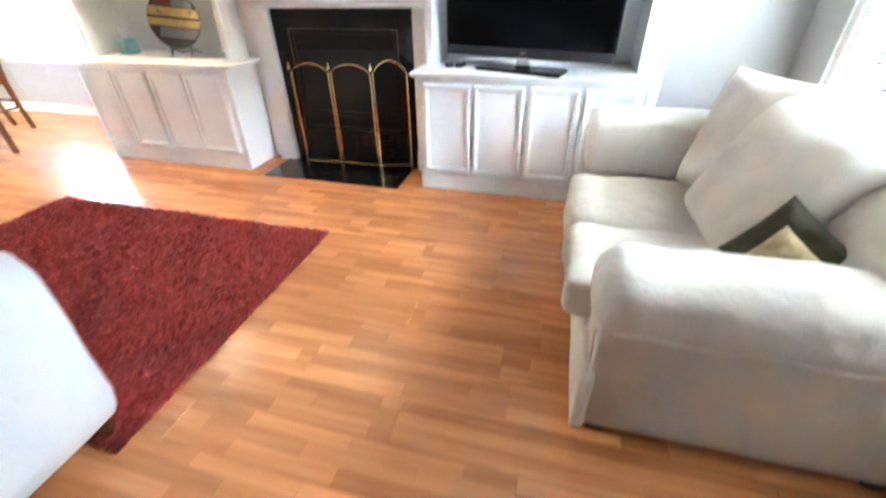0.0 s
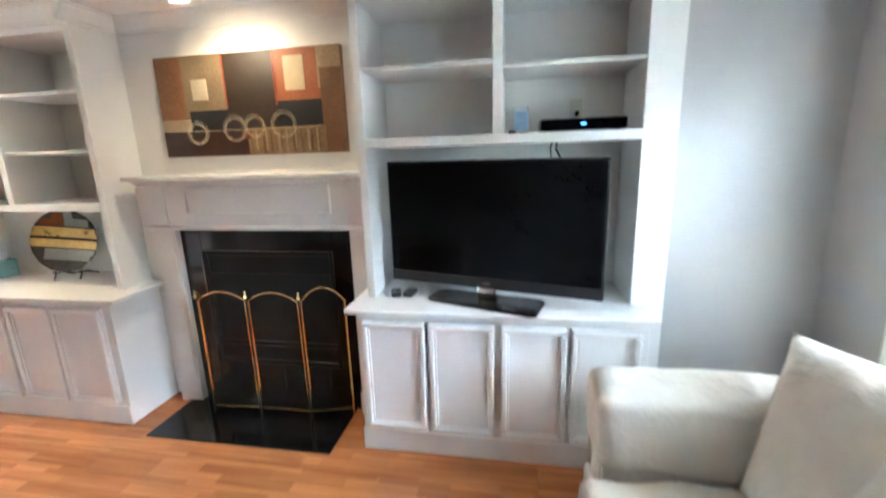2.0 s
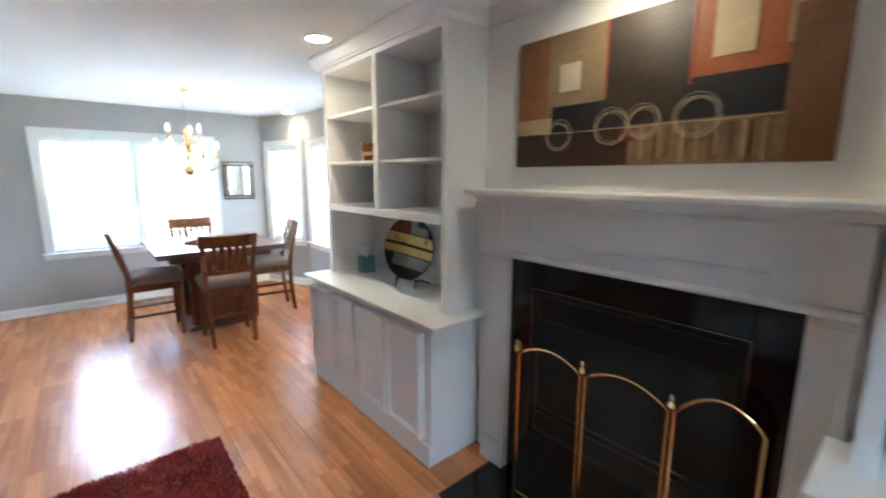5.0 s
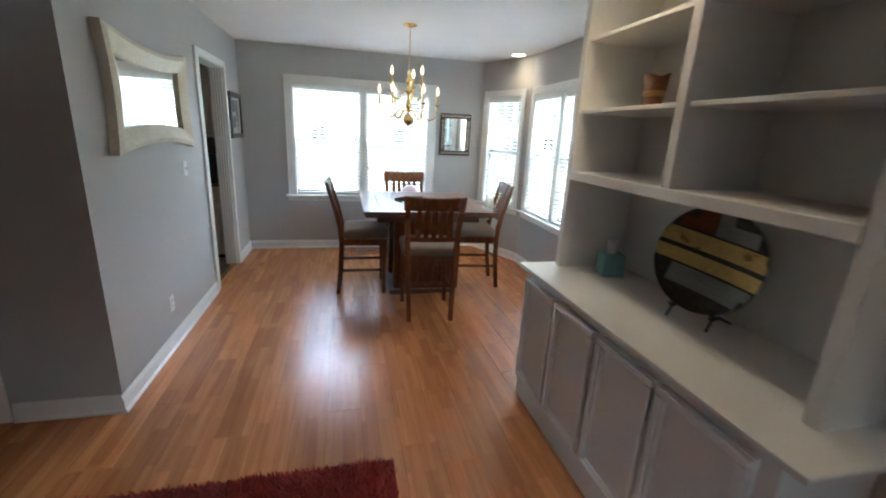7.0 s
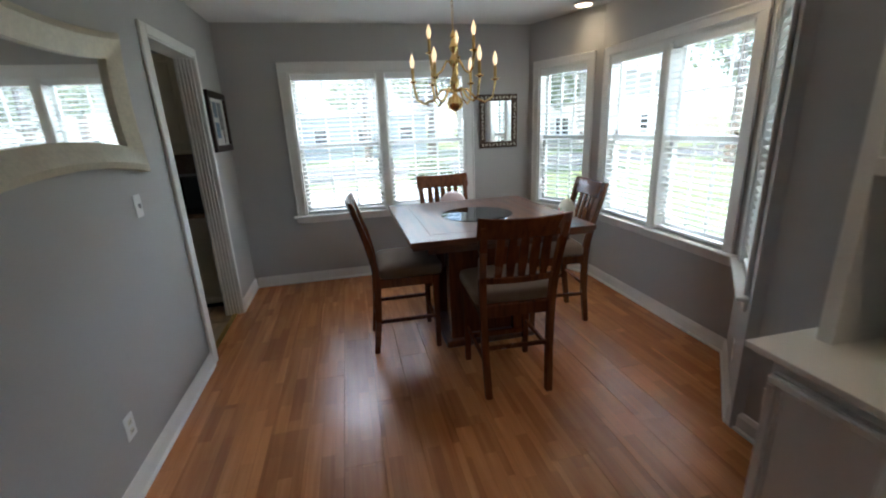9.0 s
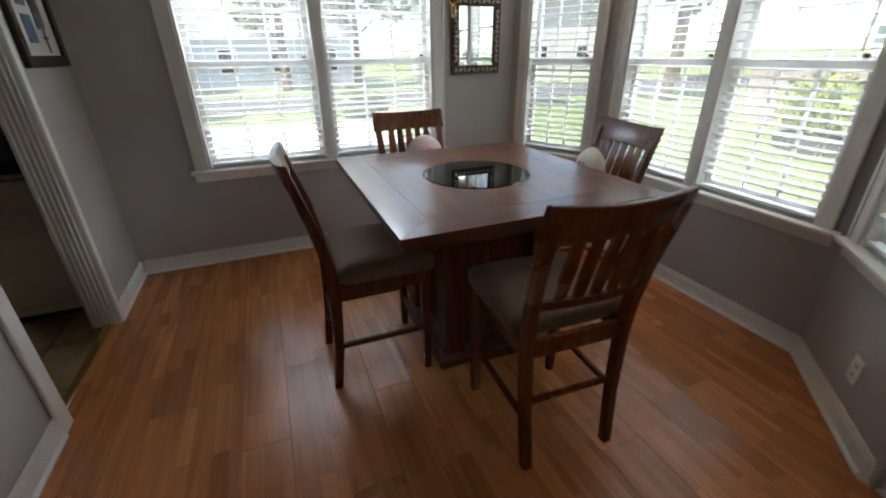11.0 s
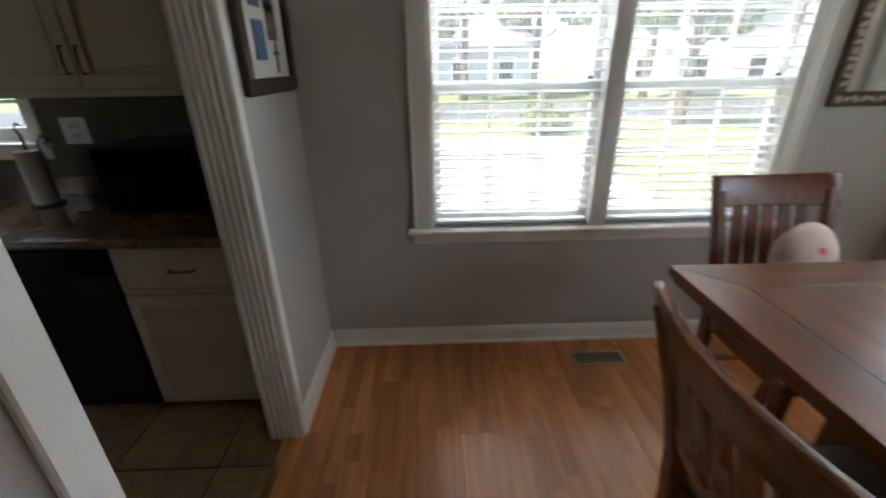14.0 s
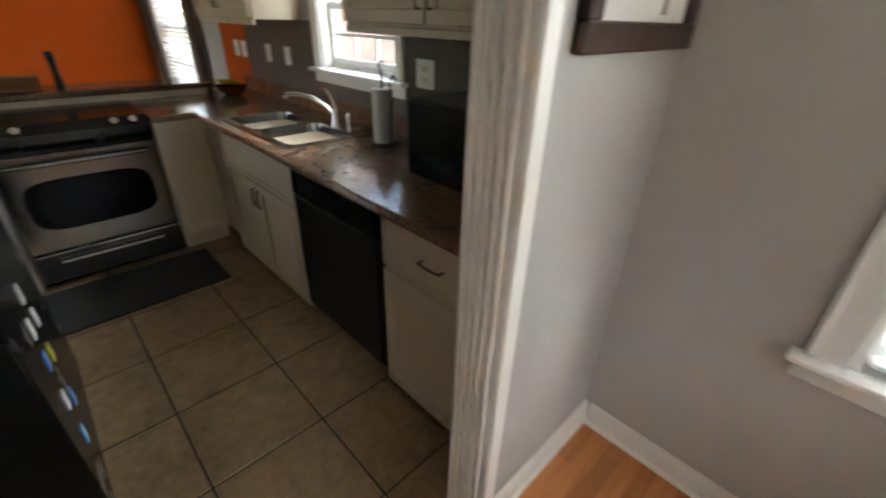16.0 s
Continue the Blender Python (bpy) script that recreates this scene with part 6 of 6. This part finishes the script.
def wall_cabinet(y0, y1, label):
    t = thing("wall_cabinet", (-6.4, (y0 + y1) / 2, 1.44), label, "cabinet", "kitchen wall cabinets")
    part("body", boxes((KX + 0.005, y0, 1.44, -6.272, y1, 2.25)), CAB, t, here=True)
    w = (y1 - y0 - 0.02) / 2
    for k in range(2):
        a = y0 + 0.01 + k * w
        shaker(t, -6.2715, a + 0.003, 1.45, 0, a + w - 0.003, 2.24, "x", handle=pull(-6.252, a + w - 0.03 if k == 0 else a + 0.03, 1.55, "z"))
    part("light_rail", boxes((-6.285, y0, 1.41, -6.262, y1, 1.4395), edge=0.003), CAB, t, here=True)


wall_cabinet(-0.815, 0.24, "almond painted wall cabinet with two doors, above the microwave")
wall_cabinet(-2.75, -1.80, "almond painted wall cabinet with two doors, beyond the sink window")
for k, (a, b2, z) in enumerate(((-2.74, -1.682, 1.44), (-0.798, 0.376, 1.44), (-1.6815, -0.7985, 1.10))):
    structure("backsplash_%d" % (k + 1), boxes((KX + 0.0005, a, KTOP + 0.1, KX + 0.010, b2, z)), SPLASH, "brown slate tile backsplash", "backsplash")
structure("orange_panel", boxes((KX + 0.0005, -3.3, 0.9, KX + 0.006, -2.76, CZ)), ORANGE, "burnt orange painted end of the kitchen wall", "wall")
for y in (-2.95, -2.8, -2.35, -2.05):
    wall_plate(pose(KX + 0.0105, y, 1.22, 0, 0, -90), "light_switch", "white switch plate on the kitchen wall", "switch")
wall_plate(pose(KX + 0.0105, -0.64, 1.24, 0, 0, -90), "outlet", "white wide outlet plate on the backsplash", "outlet").scale = (1.7, 1, 1.1)
# stove
sv = thing("stove", (-5.24, -2.6, 0), "stainless steel slide-in stove with black glass top", "stove")
AX0, AX1, AY = -5.67, -4.91, -2.12
part("body", boxes((AX0, -2.75, 0.02, AX1, AY - 0.012, 0.90)), BLACK, sv, here=True)
part("cooktop", boxes((AX0 - 0.004, -2.75, 0.901, AX1 + 0.004, AY - 0.03, 0.925), edge=0.004), SCREEN, sv, "black ceramic glass cooktop", here=True)
bm = bmesh.new()
prism(bm, [(AY - 0.03, 0.93), (AY + 0.03, 0.885), (AY + 0.035, 0.84), (AY - 0.012, 0.80), (AY - 0.03, 0.80)], "x", AX0, AX1)
cp = part("control_panel", bm, PLASTIC, sv, here=True)
for x in (AX0 + 0.08, AX0 + 0.17, AX1 - 0.17, AX1 - 0.08):
    bm = lathe(bmesh.new(), [(0.021, 0), (0.019, 0.018), (0.003, 0.02)], 16)
    bm.transform(Matrix.Translation((x, AY + 0.005, 0.907)) @ Matrix.Rotation(radians(-53), 4, "X"))
    part("knob", bm, CHROME, cp, here=True)
od = part("oven_door", boxes((AX0 + 0.006, AY - 0.011, 0.235, AX1 - 0.006, AY + 0.022, 0.785), edge=0.008), STEEL, sv, here=True)
bm = bmesh.new()
pts = []
for k in range(40):
    th = 2 * math.pi * k / 40
    c, s = math.cos(th), math.sin(th)
    pts.append(((AX0 + AX1) / 2 + 0.30 * math.copysign(abs(c) ** 0.4, c), 0.50 + 0.145 * math.copysign(abs(s) ** 0.55, s)))
prism(bm, pts, "y", AY + 0.0225, AY + 0.026)
part("oven_window", bm, SCREEN, od, "dark oven window", here=True)
part("handle", tube(bmesh.new(), [(AX0 + 0.06, AY + 0.022, 0.735), (AX0 + 0.06, AY + 0.06, 0.735), ((AX0 + AX1) / 2, AY + 0.07, 0.74), (AX1 - 0.06, AY + 0.06, 0.735), (AX1 - 0.06, AY + 0.022, 0.735)], 0.012, 10), STEEL, od, here=True, smooth=True)
dr = part("drawer", boxes((AX0 + 0.006, AY - 0.011, 0.05, AX1 - 0.006, AY + 0.02, 0.222), edge=0.006), STEEL, sv, here=True)
part("handle", tube(bmesh.new(), [(AX0 + 0.12, AY + 0.02, 0.17), (AX0 + 0.12, AY + 0.045, 0.17), (AX1 - 0.12, AY + 0.045, 0.17), (AX1 - 0.12, AY + 0.02, 0.17)], 0.009, 8), STEEL, dr, here=True, smooth=True)
for x in (AX0 + 0.05, AX1 - 0.05):
    part("foot", boxes((x - 0.02, -2.7, 0, x + 0.02, AY - 0.05, 0.02)), BLACK, sv, here=True)
lc = thing("kitchen_cabinet", (-4.6, -2.55, 0), "white painted end cabinet beside the stove", "cabinet", "kitchen base cabinets")
part("body", boxes((AX1 + 0.012, -2.75, 0.0, -4.3, AY - 0.01, 0.874)), WHITE, lc, here=True)
part("top", boxes((AX1 + 0.012, -2.75, 0.8755, -4.3, AY + 0.02, KTOP), edge=0.004), LAMINATE, lc, here=True)
km = thing("kitchen_mat", (-5.2, -1.9, 0.003), "charcoal rubber mat in front of the stove", "mat")
part("pad", boxes((-5.76, -2.06, 0.001, -4.7, -1.56, 0.012), edge=0.004), MAT_RUBBER, km, here=True)
fr = thing("refrigerator", (-4.6, -0.75, 0), "black refrigerator with small magnets on its side", "refrigerator")
part("body", boxes((-4.955, -1.3, 0.03, -4.25, -0.3, 1.75), edge=0.008), PLASTIC, fr, here=True)
part("base_grille", boxes((-4.94, -1.29, 0, -4.26, -0.31, 0.0295)), BLACK, fr, here=True)
mag = [(-0.62, 0.62, (0.75, 0.75, 0.72)), (-0.58, 0.52, (0.06, 0.2, 0.55)), (-0.72, 0.46, (0.6, 0.5, 0.05)), (-0.52, 0.40, (0.7, 0.7, 0.7)), (-0.66, 0.30, (0.08, 0.25, 0.6)), (-0.8, 0.56, (0.6, 0.6, 0.6)), (-0.5, 0.26, (0.1, 0.3, 0.5)), (-0.75, 0.68, (0.5, 0.5, 0.48))]
for y, z, c in mag:
    part("magnet", boxes((-4.9605, y - 0.022, z - 0.03, -4.9555, y + 0.022, z + 0.03), edge=0.001), material("printed magnet", c, 0.4, vary=0.3, scale=40), fr, "small printed magnet", here=True)
# far room
CURT = material("dark patterned curtain", (0.06, 0.03, 0.018), 0.9, vary=0.4, scale=20, bump=0.2)
for y in (-3.85, -5.42):
    t = thing("curtain", (KX + 0.06, y, 0.1), "dark brown curtain beside the far window", "curtain", "far room curtains")
    bm = bmesh.new()
    cols = []
    for k in range(33):
        yy = y - 0.11 + 0.22 * k / 32
        xx = KX + 0.06 + 0.025 * math.sin(k * 1.15)
        cols.append((bm.verts.new((xx, yy, 0.05)), bm.verts.new((xx, yy, 2.3)), bm.verts.new((xx + 0.004, yy, 2.3)), bm.verts.new((xx + 0.004, yy, 0.05))))
    for a, b2 in zip(cols, cols[1:]):
        for i in range(4):
            bm.faces.new((a[i], b2[i], b2[(i + 1) % 4], a[(i + 1) % 4]))
    part("cloth", bm, CURT, t, here=True, smooth="all")
for x in (-5.9, -5.1):
    t = thing("picture_frame", (x, KY + 0.001, 1.75), "small dark framed picture on the orange wall", "picture", "far room pictures")
    part("frame", boxes((-0.14, 0.0, -0.18, 0.14, 0.025, 0.18), edge=0.004), BLACK, t)
    part("print", boxes((-0.1, 0.025, -0.14, 0.1, 0.027, 0.14)), material("sepia print", (0.2, 0.12, 0.06), 0.5, vary=0.4), t)
fb = thing("fruit_bowl", (-6.35, -2.62, KTOP), "bowl of yellow and green fruit on the worktop", "fruit bowl")
part("bowl", lathe(bmesh.new(), [(0.05, 0), (0.09, 0.03), (0.12, 0.07), (0.115, 0.07), (0.08, 0.03), (0.002, 0.01)], 24), CHERRY, fb, smooth=True)
YEL = material("ripe banana skin", (0.45, 0.32, 0.04), 0.5, vary=0.2)
for k in range(3):
    part("banana", tube(bmesh.new(), [(-0.07, -0.03 + 0.03 * k, 0.075), (0.0, -0.04 + 0.035 * k, 0.095), (0.07, -0.02 + 0.03 * k, 0.10), (0.11, 0.01 + 0.02 * k, 0.12)], 0.016, 8, [0.006, 0.017, 0.017, 0.006]), YEL, fb, smooth=True)

# kitchen floor tiles
GROUT = material("dark brown grout", (0.05, 0.037, 0.026), 0.9, vary=0.2)
TILE = material("tan ceramic floor tile", (0.28, 0.185, 0.105), 0.36, vary=0.42, scale=5, fine=22, bump=0.12, bump_scale=30)
kf = structure("kitchen_floor", boxes((KX, KY, -0.119, -3.171, SY - 0.057, -0.006)), GROUT, "tan ceramic tile floor with dark grout joints", "floor")
tile_mesh = mesh_of("tile", boxes((0.0045, 0.0045, -0.006, 0.4275, 0.4275, 0.0), edge=0.0025), TILE)
for i in range(-3, 8):
    for j in range(-11, 2):
        x, y = -5.637 + 0.432 * i, -0.235 + 0.432 * j
        if x < KX - 0.3 or y < KY or x + 0.432 > -3.16:
            continue
        if y + 0.432 > SY - 0.057:
            ob = new("tile", mesh_of("tile", boxes((0.0045, 0.0045, -0.006, 0.4275, SY - 0.058 - y, 0.0)), TILE))
        else:
            ob = new("tile", tile_mesh)
        ob.parent = kf
        ob.matrix_basis = pose(x, y, random.uniform(-0.0006, 0.0004))

# ---- outside ----
GRASS = material("mown grass", (0.12, 0.16, 0.05), 0.95, vary=0.35, scale=0.7, fine=30, bump=0.4)
CONCRETE = material("sunlit pale concrete", (0.42, 0.41, 0.39), 0.85, vary=0.15, scale=1.2, fine=60, bump=0.2)
ASPHALT = material("grey asphalt", (0.06, 0.06, 0.06), 0.9, vary=0.2, scale=2, fine=120, bump=0.3)
structure("ground", boxes((-600, -600, -0.75, 600, 600, -0.45)), GRASS, "mown lawn round the house", "ground")
structure("driveway", boxes((-16.5, -12, -0.4499, -7.9, 4.6, -0.435)), CONCRETE, "pale concrete driveway beside the house", "driveway")
structure("road", boxes((-27, -300, -0.4498, -20, 300, -0.44)), ASPHALT, "grey asphalt road beyond the lawn", "road")
# Added slab out of view; its overhang blocks direct sun at the windows.
structure("roof", boxes((-7.3, BACK_Y - 0.5, CZ + 0.125, EX + 0.8, 4.75, CZ + 0.2), (-7.3, KY - 0.6, CZ + 0.125, -2.6, BACK_Y - 0.501, CZ + 0.2)), WHITE, "unseen roof slab added to keep sun off the windows", "roof")
LEAF = bpy.data.materials.new("sunlit foliage")
LEAF.use_nodes = True
nt = LEAF.node_tree
b = nt.nodes["Principled BSDF"]
geo, cr = nt.nodes.new("ShaderNodeNewGeometry"), nt.nodes.new("ShaderNodeValToRGB")
cr.color_ramp.elements[0].color, cr.color_ramp.elements[1].color = (0.07, 0.10, 0.035, 1), (0.16, 0.20, 0.07, 1)
nt.links.new(geo.outputs["Random Per Island"], cr.inputs[0])
nt.links.new(cr.outputs[0], b.inputs["Base Color"])
b.inputs["Roughness"].default_value = 0.6
BARK = material("brown bark", (0.10, 0.075, 0.055), 0.95, vary=0.3, scale=6, fine=40, bump=0.8)
YELLOW_LEAF = LEAF.copy()
YELLOW_LEAF.node_tree.nodes["Color Ramp"].color_ramp.elements[0].color = (0.09, 0.14, 0.03, 1)
YELLOW_LEAF.node_tree.nodes["Color Ramp"].color_ramp.elements[1].color = (0.24, 0.28, 0.06, 1)


def leaves(centres, radii, count, size, seed):
    """Small leaf clumps scattered through several puffs."""
    r = np.random.default_rng(seed)
    k = r.integers(0, len(centres), count)
    d = r.normal(size=(count, 3))
    d /= np.linalg.norm(d, axis=1)[:, None]
    p = np.array(centres)[k] + d * (r.uniform(0.45, 1, count) ** 0.5)[:, None] * np.array(radii)[k][:, None] * np.array([1, 1, 0.8])
    u = r.normal(size=(count, 3))
    u /= np.linalg.norm(u, axis=1)[:, None]
    v = np.cross(u, r.normal(size=(count, 3)))
    v /= np.linalg.norm(v, axis=1)[:, None]
    s = size * r.uniform(0.5, 1.3, count)[:, None]
    q = np.stack([p - u * s, p + v * s * 0.55, p + u * s, p - v * s * 0.55], 1).reshape(-1, 3)
    i = np.arange(count) * 4
    me = bpy.data.meshes.new("crown")
    me.from_pydata(q.tolist(), [], np.stack([i, i + 1, i + 2, i + 3], 1).tolist())
    return me


def tree(x, y, h, seed, mat=LEAF, count=2600):
    r = random.Random(seed)
    t = thing("tree", (x, y, -0.45), "leafy garden tree on the lawn", "tree", "garden trees")
    bm = tube(bmesh.new(), [(0, 0, 0), (0.05, 0.03, h * 0.25), (-0.04, 0.06, h * 0.5), (0.03, 0, h * 0.8)], 0.1, 9, [h * 0.03, h * 0.022, h * 0.016, h * 0.006])
    cs, rs = [], []
    for k in range(9):
        a, z = k * 2.4 + r.uniform(-0.4, 0.4), h * r.uniform(0.34, 0.92)
        reach = h * r.uniform(0.12, 0.28) * (1.25 - z / h)
        end = (math.cos(a) * reach, math.sin(a) * reach, z + h * 0.06)
        tube(bm, [(0, 0, z - h * 0.1), (end[0] * 0.5, end[1] * 0.5, z - h * 0.02), end], 0.03, 6, [h * 0.01, h * 0.006, h * 0.003])
        cs.append(end)
        rs.append(h * r.uniform(0.10, 0.17))
    cs.append((0, 0, h * 0.9))
    rs.append(h * 0.14)
    part("trunk", bm, BARK, t, smooth=True)
    me = leaves(cs, rs, count, h * 0.022, seed)
    me.materials.append(mat)
    c = new("crown", me)
    c.parent = t
    return t


for k, (x, y, h) in enumerate(((-1.5, 17, 8), (-6.5, 21, 10), (-11.5, 24, 11), (3.5, 20, 9), (-16.5, 17, 8), (-18, 9, 7), (-30, 3, 10), (-31, -6, 9), (-18.5, -3.5, 6), (-29, 13, 10), (9.4, 3.6, 6), (9.2, 0.4, 6), (-34, 8, 12), (-24, 26, 12), (-2.5, 27, 12))):
    tree(x, y, h, 20 + k)


def shrub(x, y, r, seed, mat, label):
    t = thing("shrub", (x, y, -0.45), label, "shrub", "garden shrubs")
    rr = random.Random(seed)
    cs = [(rr.uniform(-0.45, 0.45) * r, rr.uniform(-0.45, 0.45) * r, r * rr.uniform(0.35, 0.75)) for _ in range(9)]
    bm = bmesh.new()
    for c in cs[:5]:
        tube(bm, [(0, 0, 0), (c[0] * 0.6, c[1] * 0.6, c[2])], 0.015, 5)
    part("stem", bm, BARK, t)
    me = leaves(cs, [r * 0.55] * 9, 2600 if r < 2 else 7000, 0.07 if r < 2 else 0.12, seed)
    me.materials.append(mat)
    ob = new("foliage", me)
    ob.parent = t


shrub(-8.1, 12.3, 1.3, 3, YELLOW_LEAF, "round bright green shrub on the lawn")
DARK_LEAF = material("dark evergreen leaf", (0.022, 0.04, 0.026), 0.7, vary=0.5, scale=3, fine=20, bump=0.0)
for k, (x, y, r) in enumerate(((6.5, -1.4, 2.5), (6.9, 1.3, 2.7), (6.5, 3.9, 2.5), (7.2, 6.6, 2.8))):
    shrub(x, y, r, 40 + k, DARK_LEAF, "tall dark evergreen shrub beside the house")
shrub(-17, 4.5, 0.9, 8, LEAF, "dark green shrub by the road")
SIDING = material("pale blue-grey siding", (0.42, 0.46, 0.50), 0.7, vary=0.08, scale=1, fine=30, bump=0.2)
TANSIDE = material("pale tan siding", (0.46, 0.43, 0.38), 0.7, vary=0.08, scale=1, fine=30, bump=0.2)
SHINGLE = material("dark grey roof shingles", (0.14, 0.14, 0.15), 0.9, vary=0.3, scale=3, fine=30, bump=0.4)
BRICK = material("red-brown brick", (0.28, 0.12, 0.08), 0.85, vary=0.3, scale=8, fine=50, bump=0.4)


def house(at, w, d, h, mat, label):
    t = thing("house", at, label, "house", "neighbouring houses")
    part("wall", boxes((-w / 2, -d / 2, 0, w / 2, d / 2, h)), mat, t)
    bm = bmesh.new()
    prism(bm, [(-d / 2 - 0.5, h - 0.1), (d / 2 + 0.5, h - 0.1), (0, h + d * 0.32)], "x", -w / 2 - 0.4, w / 2 + 0.4)
    part("roof", bm, SHINGLE, t)
    n = max(2, int(w / 3))
    for k in range(n):
        x = -w / 2 + w * (k + 0.5) / n
        for side in (-1, 1):
            wdw = part("window", boxes((x - 0.55, side * d / 2 - 0.05, 0.9, x + 0.55, side * d / 2 + 0.05, 2.3)), VINYL, t)
            part("pane", boxes((x - 0.47, side * d / 2 - 0.06, 0.98, x + 0.47, side * d / 2 + 0.06, 2.22)), SCREEN, wdw)
    part("garage_door", boxes((-w / 2 + 0.6, -d / 2 - 0.04, 0, -w / 2 + 3.4, -d / 2 + 0.02, 2.2)), VINYL, t)


house(pose(-38, 0, -0.45, 0, 0, 90), 15, 9, 3.0, SIDING, "blue-grey single-storey house across the road")
house(pose(-36, 20, -0.45, 0, 0, 80), 13, 9, 5.4, TANSIDE, "tan two-storey house across the road")
house(pose(-9, 36, -0.45, 0, 0, 4), 16, 9, 3.0, SIDING, "blue-grey house beyond the back lawn")
house(pose(7, 33, -0.45, 0, 0, -6), 13, 9, 3.0, TANSIDE, "tan house beyond the back lawn")
house(pose(12.5, 1, -0.45, 0, 0, 92), 13, 8, 3.0, SIDING, "blue-grey house beside the garden")
WEATHERED = material("weathered grey fence wood", (0.22, 0.20, 0.18), 0.9, vary=0.25, scale=3, fine=30, bump=0.3)
fence = thing("fence", (-3, 14.2, -0.45), "weathered grey board fence at the end of the lawn", "fence")
bd = mesh_of("board", boxes((-0.07, -0.01, 0.05, 0.07, 0.01, 1.75)), WEATHERED)
for k in range(110):
    ob = new("board", bd)
    ob.parent = fence
    ob.matrix_basis = pose(-8.3 + 0.15 * k, random.uniform(-0.004, 0.004), random.uniform(-0.015, 0.015))
for z in (0.35, 1.4):
    part("rail", boxes((-8.4, 0.012, z, 8.2, 0.05, z + 0.09)), WEATHERED, fence)
tub = thing("planter", (-8.1, 12.3, -0.45), "dark stone edging round the shrub", "planter")
part("ring", lathe(bmesh.new(), [(1.0, 0.0), (1.0, 0.25), (0.9, 0.25), (0.9, 0.02)], 28), ASPHALT, tub)
# brick wing of the house beside the sink window
wing = thing("house_wing", (-8.3, -3.75, -0.45), "red-brown brick wing of the house beyond the sink window", "house")
part("wall", boxes((-0.5, -0.35, 0, 0.9, 0.35, 2.9)), BRICK, wing)
bn = thing("garden_bench", pose(-10.4, -2.2, -0.435, 0, 0, 80), "dark slatted garden bench on the paving", "bench")
for k in range(5):
    part("seat_slat", boxes((-0.6, -0.2 + 0.09 * k, 0.42, 0.6, -0.13 + 0.09 * k, 0.445), edge=0.004), BLACK, bn)
    part("back_slat", boxes((-0.6, 0.25, 0.5 + 0.09 * k, 0.6, 0.27, 0.57 + 0.09 * k), edge=0.004), BLACK, bn)
for x in (-0.55, 0.55):
    part("leg", boxes((x - 0.03, -0.2, 0, x + 0.03, -0.15, 0.42), (x - 0.03, 0.22, 0, x + 0.03, 0.27, 0.95)), BLACK, bn)

# ---- laminate planks ----
rng2 = random.Random(11)
PL, PWD = 1.285, 0.193


def plank_mesh(length):
    key = round(length, 3)
    if key not in plank_cache:
        plank_cache[key] = mesh_of("plank", boxes((0.0004, 0.0004, -0.0115, length - 0.0004, PWD - 0.0004, 0.0), edge=0.0009), FLOOR)
    return plank_cache[key]


plank_cache = {}
floor = bpy.data.objects["floor"]


def covered(x, y):
    if y < SY - 0.06:
        return x > -3.05
    if y < 3.24:
        return x > WX
    return -6.4 < x < -3.3


row = 0
y = SY - 0.055
while y < 4.0:
    x = -6.46 - (row * 0.47) % PL
    end = EX if y < 3.24 - PWD else (-2.9 if y < 3.42 else -3.38)
    while x < end:
        a, b = max(x, -6.46), min(x + PL, end + 0.05)
        if b - a > 0.03:
            ob = new("plank", plank_mesh(b - a))
            ob.parent = floor
            ob.matrix_basis = pose(a, y, rng2.uniform(-0.0002, 0.0001))
        x += PL
    y += PWD
    row += 1
y = SY - 0.055 - PWD
while y > BACK_Y - 0.15:
    x = -3.06 - (row * 0.47) % PL
    while x < EX:
        a, b = max(x, -3.06), min(x + PL, EX + 0.05)
        if b - a > 0.03:
            ob = new("plank", plank_mesh(b - a))
            ob.parent = floor
            ob.matrix_basis = pose(a, y, rng2.uniform(-0.0002, 0.0001))
        x += PL
    y -= PWD
    row += 1
